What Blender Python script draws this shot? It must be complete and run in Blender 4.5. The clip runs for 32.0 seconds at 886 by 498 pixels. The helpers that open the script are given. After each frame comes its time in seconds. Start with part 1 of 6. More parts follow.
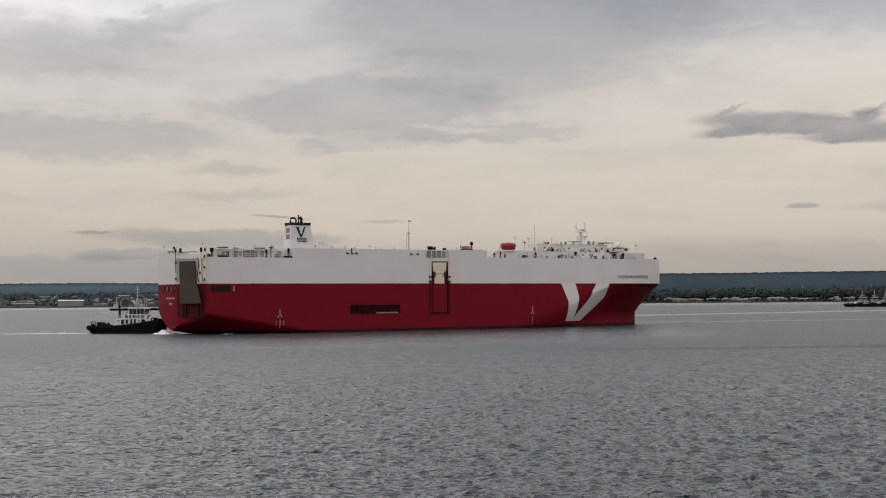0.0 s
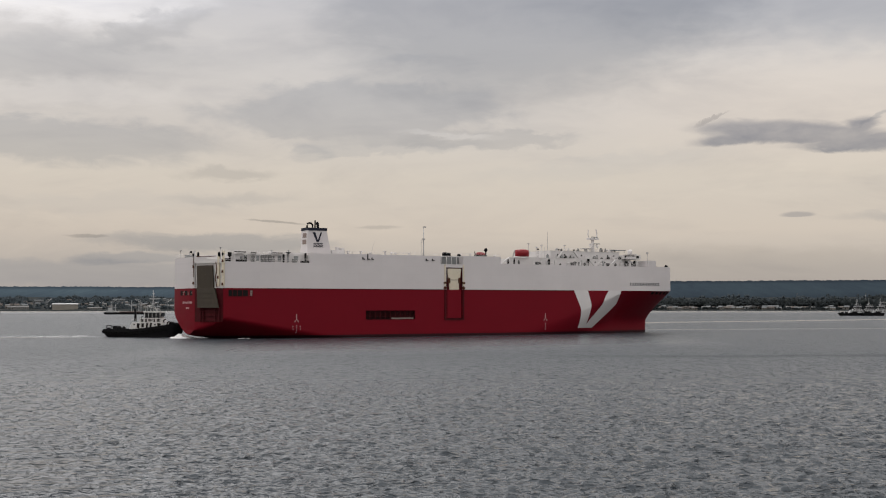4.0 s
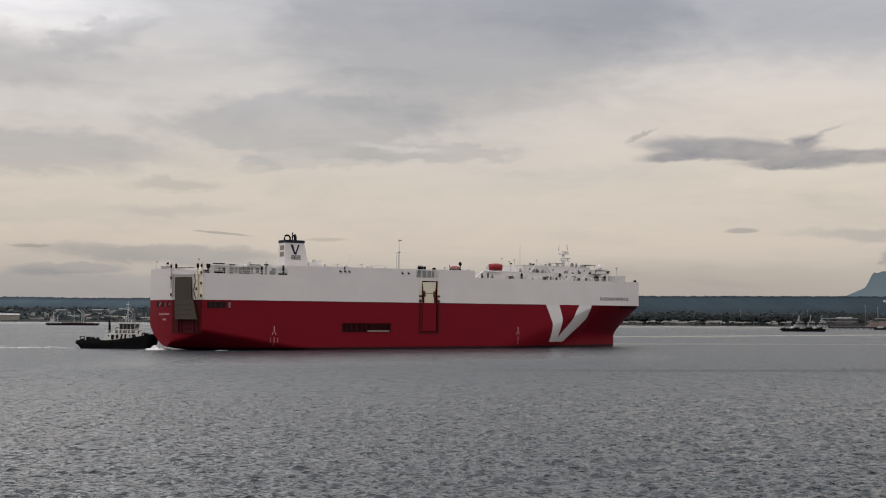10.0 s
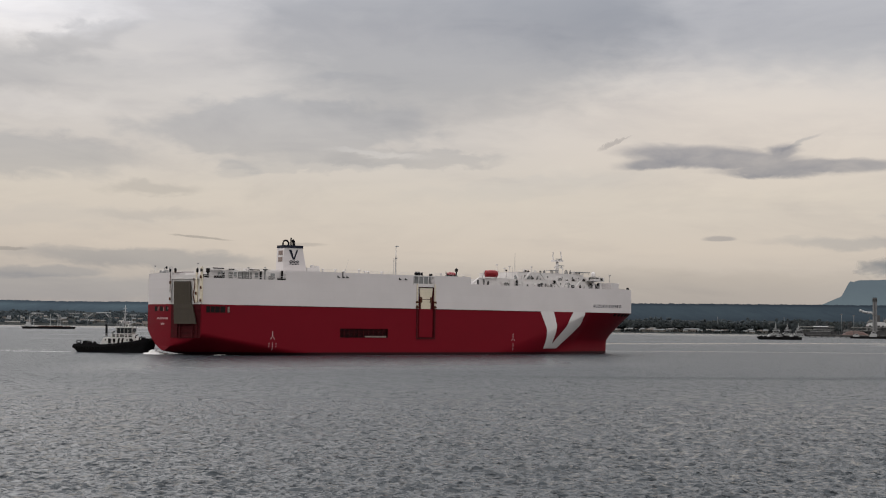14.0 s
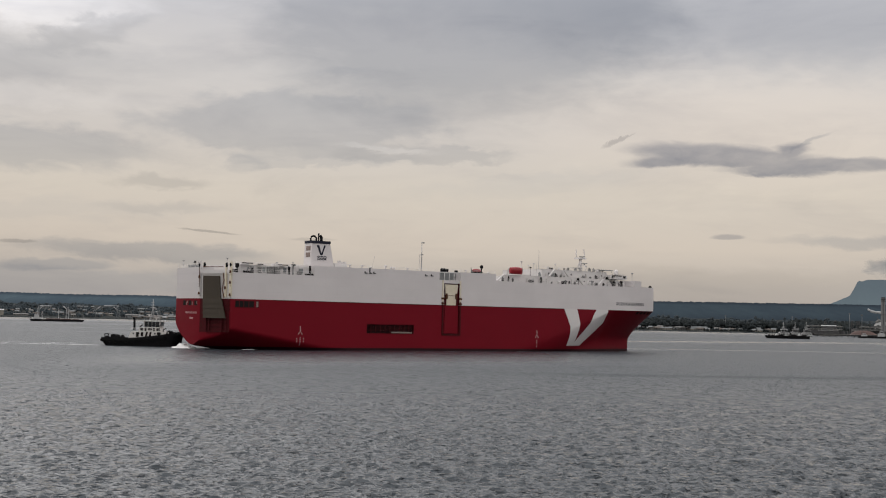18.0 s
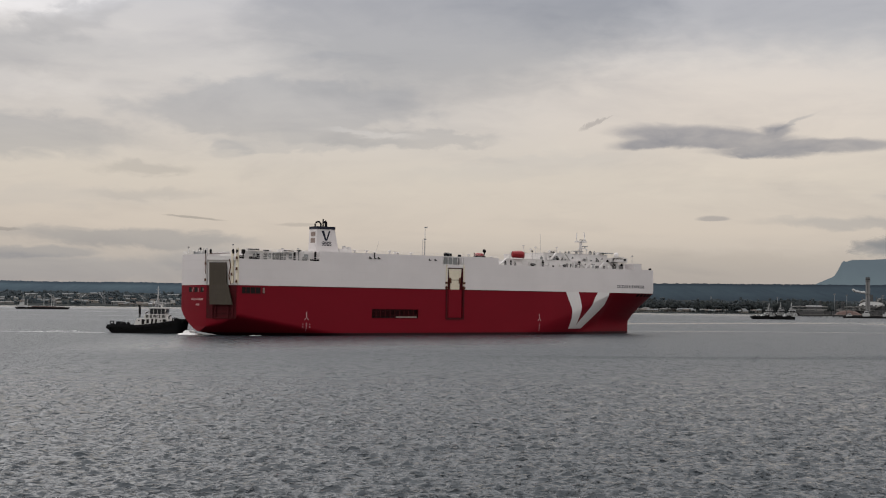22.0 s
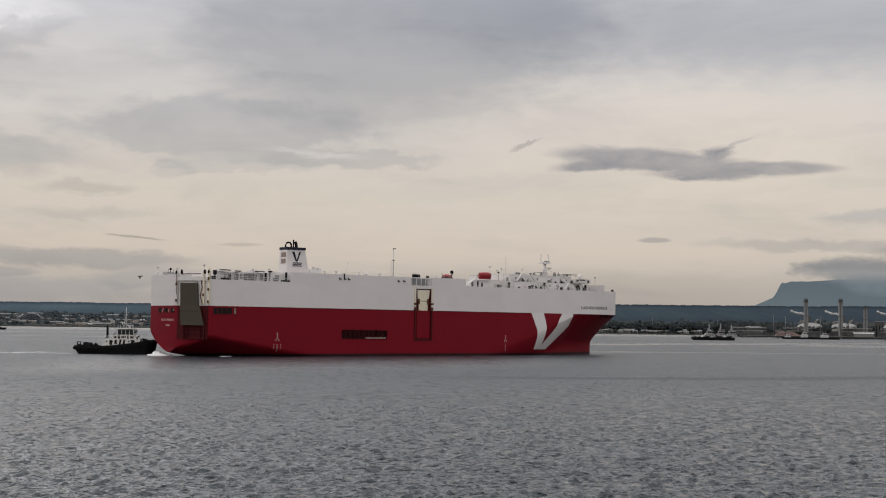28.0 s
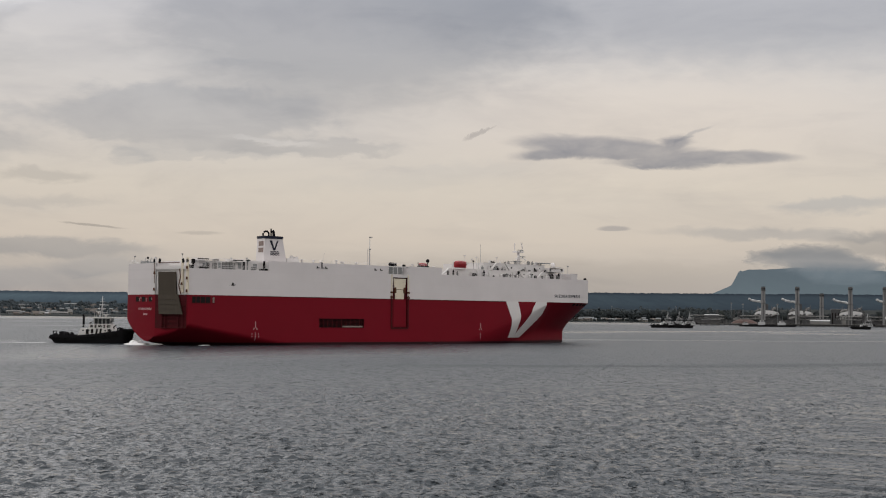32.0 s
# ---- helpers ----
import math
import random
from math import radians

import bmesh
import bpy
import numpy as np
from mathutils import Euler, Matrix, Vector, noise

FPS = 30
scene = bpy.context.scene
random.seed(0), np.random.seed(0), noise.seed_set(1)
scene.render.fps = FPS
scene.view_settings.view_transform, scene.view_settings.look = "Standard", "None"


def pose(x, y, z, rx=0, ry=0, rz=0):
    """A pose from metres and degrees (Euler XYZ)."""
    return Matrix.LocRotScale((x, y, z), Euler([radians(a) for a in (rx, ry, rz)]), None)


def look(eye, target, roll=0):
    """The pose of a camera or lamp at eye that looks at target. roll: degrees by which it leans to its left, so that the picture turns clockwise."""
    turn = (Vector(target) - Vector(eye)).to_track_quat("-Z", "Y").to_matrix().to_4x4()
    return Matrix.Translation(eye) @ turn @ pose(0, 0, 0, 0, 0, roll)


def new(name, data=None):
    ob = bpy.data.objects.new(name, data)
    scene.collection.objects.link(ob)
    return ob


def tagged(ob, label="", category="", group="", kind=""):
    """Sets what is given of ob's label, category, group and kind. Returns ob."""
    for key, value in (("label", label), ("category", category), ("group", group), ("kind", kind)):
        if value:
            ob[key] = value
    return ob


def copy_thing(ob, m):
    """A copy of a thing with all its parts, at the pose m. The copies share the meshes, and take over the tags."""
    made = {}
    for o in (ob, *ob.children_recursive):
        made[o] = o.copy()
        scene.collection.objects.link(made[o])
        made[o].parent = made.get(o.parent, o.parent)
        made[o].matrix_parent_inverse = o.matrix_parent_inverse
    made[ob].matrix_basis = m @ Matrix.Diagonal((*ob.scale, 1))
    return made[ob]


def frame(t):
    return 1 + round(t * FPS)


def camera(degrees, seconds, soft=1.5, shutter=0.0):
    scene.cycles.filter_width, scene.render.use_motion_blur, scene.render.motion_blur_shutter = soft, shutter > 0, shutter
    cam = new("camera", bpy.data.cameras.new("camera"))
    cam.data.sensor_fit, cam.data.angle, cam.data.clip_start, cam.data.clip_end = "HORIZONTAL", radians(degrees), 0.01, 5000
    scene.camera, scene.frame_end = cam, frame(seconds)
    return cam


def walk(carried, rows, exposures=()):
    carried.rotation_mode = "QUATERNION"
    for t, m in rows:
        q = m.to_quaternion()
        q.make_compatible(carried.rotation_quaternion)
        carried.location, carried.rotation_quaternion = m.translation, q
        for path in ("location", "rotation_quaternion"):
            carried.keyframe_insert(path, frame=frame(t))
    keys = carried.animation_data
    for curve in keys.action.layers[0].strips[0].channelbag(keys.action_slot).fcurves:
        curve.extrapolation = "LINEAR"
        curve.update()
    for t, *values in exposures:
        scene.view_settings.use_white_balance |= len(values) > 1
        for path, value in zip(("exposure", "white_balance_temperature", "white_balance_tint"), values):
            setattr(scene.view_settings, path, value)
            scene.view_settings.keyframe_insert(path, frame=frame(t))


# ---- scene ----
LOOKS = [  # seconds, yaw, pitch, roll
    (0, 0.002, 2.234, 0.433), (0.5, -0.317, 2.11, -0.006), (1, 0.147, 1.903, 0.014), (1.5, -0.182, 2.053, 0.163),
    (2, -0.094, 2.46, 0.019), (2.5, -0.39, 2.78, 0.228), (3, -0.515, 2.824, -0.065), (3.5, -0.28, 2.5, 0.098),
    (5.5, -0.495, 2.524, -0.726), (6, -1.014, 2.496, -0.82), (6.5, -0.902, 2.373, -0.776), (7, -0.676, 2.262, -0.524),
    (7.5, -0.848, 2.706, -0.436), (8, -1.22, 2.845, -0.519), (8.5, -1.514, 2.961, -0.491), (9, -1.678, 3.087, -0.655),
    (9.5, -2.374, 3.171, -0.629), (10, -2.602, 3.097, -0.373), (10.5, -2.755, 2.848, -0.229), (11, -2.781, 3.085, -0.164),
    (11.5, -2.782, 3.416, -0.194), (12, -2.692, 3.523, -0.453), (12.5, -3.057, 3.478, -0.605), (13, -3.046, 3.386, -0.737),
    (13.5, -3.334, 3.358, -0.715), (15.5, -3.887, 3.507, -0.895), (16, -3.882, 3.562, -0.977), (16.5, -3.566, 3.49, -0.784),
    (17, -3.262, 3.8, -0.91), (17.5, -3.033, 3.472, -1.072), (18, -3.242, 3.187, -1.234), (18.5, -3.028, 3.491, -1.18),
    (19, -3.477, 3.266, -0.936), (19.5, -3.505, 3.241, -0.982), (20, -3.521, 3.291, -0.743), (20.5, -3.006, 3.003, -0.273),
    (21, -3.038, 2.734, -0.282), (21.5, -3.13, 2.538, -0.566), (22, -3.843, 2.484, -0.688), (22.5, -4.273, 2.513, -0.554),
    (23, -4.471, 2.682, -0.727), (23.5, -4.696, 2.944, -0.311), (24, -4.614, 3.203, -0.64), (24.5, -4.83, 3.239, -0.739),
    (25, -5.116, 3.026, -0.9), (25.5, -5.544, 2.991, -0.938), (26, -5.797, 3.054, -0.848), (26.5, -6.383, 3.301, -0.57),
    (28.5, -6.356, 3.435, -0.776), (29, -6.507, 3.104, -0.578), (29.5, -6.551, 3.309, -0.368), (30, -6.527, 3.294, -0.315),
    (30.5, -7.134, 3.318, -0.474), (31, -7.783, 3.265, -0.704), (31.5, -8.121, 3.23, -0.692), (32, -8.141, 2.933, -0.65),
]
EYE = 10.86


def ship_pose(t):
    """The carrier's pose, origin at its stern on the water, bow along +x."""
    s = t / 16 - 1
    return pose(-61.17 + 26.288 * s - 1.111 * s * s, 424.31 + 3.66 * s - 0.461 * s * s, 0, 0, 0, 31.751 + 0.818 * s - 0.094 * s * s)


cam = camera(38.0, 32.0, soft=1.1)
walk(cam, [(t, pose(0, 0, EYE, 90 + p, r, y)) for t, y, p, r in LOOKS], exposures=((0, 0.0), (32, 0.0)))

# ---- world and sun ----
SUN_AZ, SUN_EL = 228.0, 36.0          # compass degrees, clockwise from +y
world = bpy.data.worlds.new("overcast_evening")
scene.world = world
world.use_nodes = True
WN, WL = world.node_tree.nodes, world.node_tree.links
WN.clear()


class Net:
    """Short-hand for building node trees."""

    def __init__(self, nodes, links):
        self.n, self.l = nodes, links

    def put(self, socket, value):
        if isinstance(value, bpy.types.NodeSocket):
            self.l.new(value, socket)
        else:
            socket.default_value = value

    def m(self, op, a, b=0.0, c=0.0):
        k = self.n.new("ShaderNodeMath")
        k.operation = op
        for s, v in zip(k.inputs, (a, b, c)):
            self.put(s, v)
        return k.outputs[0]

    def mix(self, f, a, b, kind="MIX"):
        k = self.n.new("ShaderNodeMix")
        k.data_type, k.blend_type = "RGBA", kind
        self.put(k.inputs[0], f)
        self.put(k.inputs[6], a if isinstance(a, bpy.types.NodeSocket) else (*a, 1))
        self.put(k.inputs[7], b if isinstance(b, bpy.types.NodeSocket) else (*b, 1))
        return k.outputs[2]

    def noise(self, vec, scale, detail=5.0, rough=0.55, warp=0.0):
        k = self.n.new("ShaderNodeTexNoise")
        if vec is not None:
            self.l.new(vec, k.inputs["Vector"])
        k.inputs["Scale"].default_value, k.inputs["Detail"].default_value = scale, detail
        k.inputs["Roughness"].default_value, k.inputs["Distortion"].default_value = rough, warp
        return k.outputs[0]

    def step(self, v, a, b):
        k = self.n.new("ShaderNodeMapRange")
        k.interpolation_type = "SMOOTHSTEP"
        for s, x in zip(k.inputs, (v, a, b, 0.0, 1.0)):
            self.put(s, x)
        return k.outputs[0]

    def vec(self, x, y, z=0.0):
        k = self.n.new("ShaderNodeCombineXYZ")
        for s, v in zip(k.inputs, (x, y, z)):
            self.put(s, v)
        return k.outputs[0]

    def ramp(self, f, stops):
        k = self.n.new("ShaderNodeValToRGB")
        e = k.color_ramp.elements
        while len(e) < len(stops):
            e.new(0.5)
        for el, (p, c) in zip(e, stops):
            el.position, el.color = p, (*c, 1)
        self.l.new(f, k.inputs[0])
        return k.outputs[0]

    def scaled(self, vec, x, y, z):
        k = self.n.new("ShaderNodeVectorMath")
        k.operation = "MULTIPLY"
        self.l.new(vec, k.inputs[0])
        k.inputs[1].default_value = (x, y, z)
        return k.outputs[0]


def srgb(r, g, b):
    return tuple(((c / 255 + 0.055) / 1.055) ** 2.4 for c in (r, g, b))


W = Net(WN, WL)
way = WN.new("ShaderNodeTexCoord").outputs["Generated"]
sep = WN.new("ShaderNodeSeparateXYZ")
WL.new(way, sep.inputs[0])
EL = W.m("MULTIPLY", W.m("ARCSINE", sep.outputs[2]), 57.2958)
AZ = W.m("MULTIPLY", W.m("ARCTAN2", sep.outputs[0], sep.outputs[1]), 57.2958)   # degrees to the right of +y
plane = W.vec(W.m("MULTIPLY", AZ, 0.1), W.m("MULTIPLY", EL, 0.32))
big = W.noise(plane, 1.1, 6, 0.6, 0.6)
fine = W.noise(plane, 3.6, 5, 0.58, 0.5)
streak = W.noise(W.vec(W.m("MULTIPLY", AZ, 0.10), W.m("MULTIPLY", EL, 0.55)), 1.6, 5, 0.55, 0.3)

# height gradient of the cloud sheet: pale and warm low down, greyer above, opening again overhead
base = W.ramp(W.m("DIVIDE", W.m("MAXIMUM", EL, 0.0), 60.0), [
    (0.0, srgb(172, 165, 161)), (0.028, srgb(186, 178, 170)), (0.055, srgb(207, 196, 183)), (0.095, srgb(212, 203, 190)),
    (0.135, srgb(209, 203, 196)), (0.18, srgb(209, 206, 203)), (0.22, srgb(210, 208, 208)), (0.30, (0.87, 0.865, 0.86)), (0.45, (1.06, 1.055, 1.05)), (1.0, (1.27, 1.27, 1.27))])
sky = WN.new("ShaderNodeTexSky")
sky.sky_type, sky.sun_disc = "NISHITA", False
sky.sun_elevation, sky.sun_rotation = radians(SUN_EL), radians(SUN_AZ)
clear = W.scaled(sky.outputs[0], 0.1, 0.1, 0.1)
col = W.mix(0.06, base, clear)
# slow light and dark masses, then the finer rolls
col = W.mix(W.step(big, 0.45, 0.75), col, W.mix(1.0, col, (0.90, 0.905, 0.92), "MULTIPLY"))
col = W.mix(W.step(streak, 0.5, 0.78), col, W.mix(1.0, col, (0.92, 0.925, 0.94), "MULTIPLY"))
col = W.mix(W.m("MULTIPLY", W.step(fine, 0.5, 0.75), 0.5), col, W.mix(1.0, col, (1.05, 1.05, 1.04), "MULTIPLY"))


# the air's own turbulence, by which the banks of cloud are frayed
fray = W.vec(W.m("MULTIPLY", AZ, 0.40), W.m("MULTIPLY", EL, 1.0))
n_az = W.m("SUBTRACT", W.noise(fray, 1.0, 5, 0.56, 0.3), 0.5)
n_el = W.m("SUBTRACT", W.noise(W.scaled(fray, 1.15, 1.1, 1), 1.2, 5, 0.57, 0.4), 0.5)
TORN = {}


def torn(rag):
    """Azimuth and elevation, frayed by the turbulence."""
    if rag not in TORN:
        TORN[rag] = W.m("ADD", AZ, W.m("MULTIPLY", n_az, 5.0 * rag)), W.m("ADD", EL, W.m("MULTIPLY", n_el, 1.5 * rag))
    return TORN[rag]


def bank(az, el, w, up, down, slope=0.0, soft=0.5, rag=1.0):
    """How far a bank of cloud covers the sky: centre, half width, heights above and below in degrees, lean, edge, fraying."""
    x, y = torn(rag)
    dx = W.m("SUBTRACT", x, az)
    dy = W.m("SUBTRACT", W.m("SUBTRACT", y, el), W.m("MULTIPLY", dx, slope))
    vy = W.m("MAXIMUM", W.m("DIVIDE", dy, up), W.m("DIVIDE", dy, -down))
    vx = W.m("DIVIDE", dx, w)
    r = W.m("SQRT", W.m("ADD", W.m("MULTIPLY", vx, vx), W.m("MULTIPLY", vy, vy)))
    return W.m("SUBTRACT", 1.0, W.step(r, 1.0 - soft, 1.0 + soft))


def tinted(col, f, tint):
    return W.mix(f, col, W.mix(1.0, col, tint, "MULTIPLY"))


def shade(k, blue=0.03):
    return (k, k * (1 + blue * 0.4), k * (1 + blue))


BANKS = [  # azimuth, elevation, half width, up, down, tint, lean, softness, fraying
    (4.2, 14.0, 9.4, 4.0, 4.9, shade(0.70, 0.085), 0.05, 0.3, 1.1),
    (-10.0, 14.6, 9.0, 3.0, 2.0, shade(0.86, 0.05), 0.0, 0.7, 1.0),
    (-3.4, 8.5, 6.4, 1.4, 1.25, shade(0.80, 0.08), 0.03, 0.24, 1.3),
    (-1.6, 10.9, 1.2, 0.18, 0.18, shade(0.93), 0.05, 0.6, 0.6),
    (2.3, 7.3, 3.9, 0.42, 0.32, shade(0.84, 0.05), -0.01, 0.3, 0.9),
    (-2.6, 6.95, 4.2, 0.4, 0.3, shade(0.88, 0.05), 0.03, 0.4, 1.0),
    (-5.4, 6.7, 0.9, 0.32, 0.35, shade(0.88, 0.05), 0.0, 0.4, 0.7),
    (0.3, 7.55, 1.9, 0.13, 0.11, shade(1.16, 0.0), -0.07, 0.6, 0.6),
    (-16.5, 13.0, 5.2, 1.8, 0.9, shade(1.30, 0.0), -0.03, 0.5, 1.0),
    (-12.6, 12.1, 2.6, 0.5, 0.9, shade(0.84), 0.25, 0.35, 1.0),
    (-17.0, 10.5, 6.0, 0.9, 0.9, shade(0.87), 0.04, 0.5, 1.0),
    (-16.0, 9.0, 5.0, 0.5, 0.4, shade(1.07, 0.0), 0.02, 0.6, 1.0),
    (-16.4, 7.1, 6.6, 0.9, 1.0, shade(0.80, 0.08), -0.01, 0.3, 1.0),
    (-9.4, 5.7, 2.0, 0.30, 0.26, shade(0.84), -0.02, 0.5, 0.7),
    (-9.0, 4.7, 2.4, 0.26, 0.26, shade(0.90), 0.03, 0.6, 0.8),
    (-13.5, 4.4, 6.0, 0.5, 0.4, shade(0.95), 0.02, 0.6, 1.0),
    (-9.8, 2.75, 5.0, 0.38, 0.45, shade(0.74, 0.12), -0.02, 0.35, 0.7),
    (-13.6, 2.0, 2.4, 0.30, 0.22, shade(0.78, 0.12), 0.02, 0.3, 0.5),
    (-15.0, 1.45, 9.0, 0.45, 0.7, shade(0.84, 0.10), -0.01, 0.4, 0.6),
    (-6.6, 1.9, 2.4, 0.42, 0.4, shade(0.82, 0.10), 0.02, 0.4, 0.7),
    (-15.3, 3.0, 0.8, 0.08, 0.08, shade(0.74), -0.04, 0.4, 0.25),
    (-7.2, 3.7, 1.2, 0.045, 0.055, shade(0.70), -0.08, 0.4, 0.2),
    (-2.6, 3.45, 0.8, 0.07, 0.07, shade(0.82), 0.0, 0.5, 0.2),
    (7.2, 6.2, 5.0, 0.35, 0.45, shade(0.95), 0.10, 0.6, 0.9),
    (-24.0, 23.5, 22.0, 13.0, 8.5, shade(1.8, 0.0), 0.0, 0.6, 1.0),
    (15.65, 3.86, 0.70, 0.16, 0.08, (0.71, 0.73, 0.78), 0.0, 0.3, 0.12),
    (20.0, 13.9, 17.0, 4.0, 2.7, shade(0.73, 0.10), -0.03, 0.5, 1.0),
    (17.5, 9.2, 10.0, 1.7, 2.6, (1.13, 1.09, 1.04), -0.04, 0.8, 0.8),
    (25.3, 4.9, 2.6, 0.22, 0.34, shade(0.80, 0.12), 0.03, 0.55, 0.7),
    (22.8, 3.62, 4.6, 0.26, 0.22, shade(0.80, 0.09), -0.03, 0.45, 0.6),
    (27.5, 3.2, 2.4, 0.6, 0.6, shade(0.72, 0.08), 0.0, 0.4, 0.6),
    (13.0, 2.0, 9.0, 0.5, 1.6, shade(0.90, 0.0), 0.0, 0.6, 0.6),
]
for az, el, w, up, down, tint, slope, soft, rag in BANKS:
    col = tinted(col, bank(az, el, w, up, down, slope, soft, rag), tint)
# the long dark cloud: several lobes that run together
LOBES = [(15.5, 7.38, 3.9, 0.50, 0.44, -0.075, 0.3, 0.32), (13.2, 7.16, 1.9, 0.42, 0.18, 0.06, 0.45, 0.32), (20.2, 6.98, 3.2, 0.30, 0.30, -0.015, 0.3, 0.22), (18.3, 7.55, 0.8, 0.36, 0.30, 0.14, 0.45, 0.4),
         (17.9, 6.78, 2.4, 0.3, 0.24, -0.02, 0.45, 0.5)]
whole = bank(*LOBES[0])
for lobe in LOBES[1:]:
    whole = W.m("MAXIMUM", whole, bank(*lobe))
col = tinted(col, bank(19.15, 8.0, 0.75, 0.10, 0.10, 0.45, 0.6, 0.35), shade(0.78, 0.08))
mottle = W.m("ADD", 0.80, W.m("MULTIPLY", W.m("ADD", n_el, n_az), 0.65))
col = tinted(col, W.m("MULTIPLY", whole, mottle), (0.44, 0.48, 0.575))
# the overcast is brighter on the sun's side, higher up
toward = W.m("COSINE", W.m("MULTIPLY", W.m("SUBTRACT", AZ, SUN_AZ), 0.0174533))
gain = W.m("ADD", 1.0, W.m("MULTIPLY", W.step(EL, 9.0, 30.0), W.m("ADD", 0.13, W.m("MULTIPLY", toward, 0.08))))
col = W.mix(1.0, W.mix(1.0, col, W.vec(gain, gain, gain), "MULTIPLY"), (1.018, 0.995, 0.985), "MULTIPLY")
back = WN.new("ShaderNodeBackground")
WL.new(col, back.inputs[0])
back.inputs[1].default_value = 1.0
WL.new(back.outputs[0], WN.new("ShaderNodeOutputWorld").inputs[0])

lamp = bpy.data.lights.new("sun", "SUN")
lamp.energy, lamp.angle, lamp.color = 0.25, radians(35), (1.0, 0.96, 0.9)
sun = new("sun", lamp)
sa, se = radians(SUN_AZ), radians(SUN_EL)
sun.matrix_world = look((0, 0, 0), (-math.sin(sa) * math.cos(se), -math.cos(sa) * math.cos(se), -math.sin(se)))

# ---- materials ----


def material(name, color, rough=0.5, metal=0.0, vary=0.12, scale=0.6, fine_scale=6.0, bump=0.0, coords="Object", stretch=(1, 1, 1), second=None, amount=0.3, spec=0.5):
    """A surface with broad stains and fine grain. second: a stain's colour that breaks through in patches (amount: how much)."""
    mt = bpy.data.materials.new(name)
    mt.use_nodes = True
    k = Net(mt.node_tree.nodes, mt.node_tree.links)
    b = k.n["Principled BSDF"]
    at = k.scaled(k.n.new("ShaderNodeTexCoord").outputs[coords], *stretch)
    broad, grain = k.noise(at, scale, 5, 0.6), k.noise(at, fine_scale, 6, 0.65)
    lo, hi = tuple(c * (1 - vary) for c in color), tuple(min(1, c * (1 + vary)) for c in color)
    c = k.mix(broad, lo, hi)
    c = k.mix(k.m("MULTIPLY", grain, 0.5), c, k.mix(1.0, c, (1 - vary, 1 - vary, 1 - vary), "MULTIPLY"))
    if second:
        patch = k.noise(at, scale * 2.3, 7, 0.68)
        c = k.mix(k.m("MULTIPLY", k.step(patch, 0.62 - amount * 0.3, 0.82 - amount * 0.2), 0.85), c, second)
    k.l.new(c, b.inputs["Base Color"])
    k.put(b.inputs["Roughness"], k.m("ADD", rough - 0.08, k.m("MULTIPLY", grain, 0.16)))
    b.inputs["Metallic"].default_value = metal
    b.inputs["Specular IOR Level"].default_value = spec
    if bump:
        bn = k.n.new("ShaderNodeBump")
        bn.inputs["Strength"].default_value, bn.inputs["Distance"].default_value = 1.0, bump
        k.l.new(grain, bn.inputs["Height"])
        k.l.new(bn.outputs[0], b.inputs["Normal"])
    return mt


def hull_paint(name, color, streaks, stain, plates=0.02):
    """Ship's paint on plating: faint plate seams, runs that go straight down, and broad fading."""
    mt = bpy.data.materials.new(name)
    mt.use_nodes = True
    k = Net(mt.node_tree.nodes, mt.node_tree.links)
    b = k.n["Principled BSDF"]
    at = k.n.new("ShaderNodeTexCoord").outputs["Object"]
    s = k.n.new("ShaderNodeSeparateXYZ")
    k.l.new(at, s.inputs[0])
    flat = k.vec(s.outputs[0], s.outputs[2], k.m("MULTIPLY", s.outputs[1], 0.3))
    broad = k.noise(flat, 0.06, 4, 0.6)
    runs = k.noise(k.scaled(flat, 1.0, 0.05, 1.0), 0.9, 5, 0.7)
    grain = k.noise(flat, 1.6, 6, 0.65)
    tile = k.n.new("ShaderNodeTexBrick")
    k.l.new(flat, tile.inputs["Vector"])
    tile.inputs["Scale"].default_value = 1.0
    tile.inputs["Brick Width"].default_value, tile.inputs["Row Height"].default_value = 9.0, 2.7
    tile.inputs["Mortar Size"].default_value = 0.05
    tile.inputs["Color1"].default_value, tile.inputs["Color2"].default_value = (1, 1, 1, 1), (0.982, 0.982, 0.982, 1)
    tile.inputs["Mortar"].default_value = (0.965, 0.965, 0.965, 1)
    c = k.mix(broad, tuple(x * 0.88 for x in color), tuple(min(1, x * 1.1) for x in color))
    c = k.mix(1.0, c, tile.outputs[0], "MULTIPLY")
    c = k.mix(k.m("MULTIPLY", k.step(runs, 0.60, 0.85), streaks), c, stain)
    k.l.new(c, b.inputs["Base Color"])
    b.inputs["Specular IOR Level"].default_value = 0.12
    k.put(b.inputs["Roughness"], k.m("ADD", 0.42, k.m("MULTIPLY", grain, 0.2)))
    bn = k.n.new("ShaderNodeBump")
    bn.inputs["Strength"].default_value, bn.inputs["Distance"].default_value = 0.6, plates
    k.l.new(k.m("ADD", broad, k.m("MULTIPLY", k.noise(flat, 0.35, 3, 0.5), 0.6)), bn.inputs["Height"])
    k.l.new(bn.outputs[0], b.inputs["Normal"])
    return mt


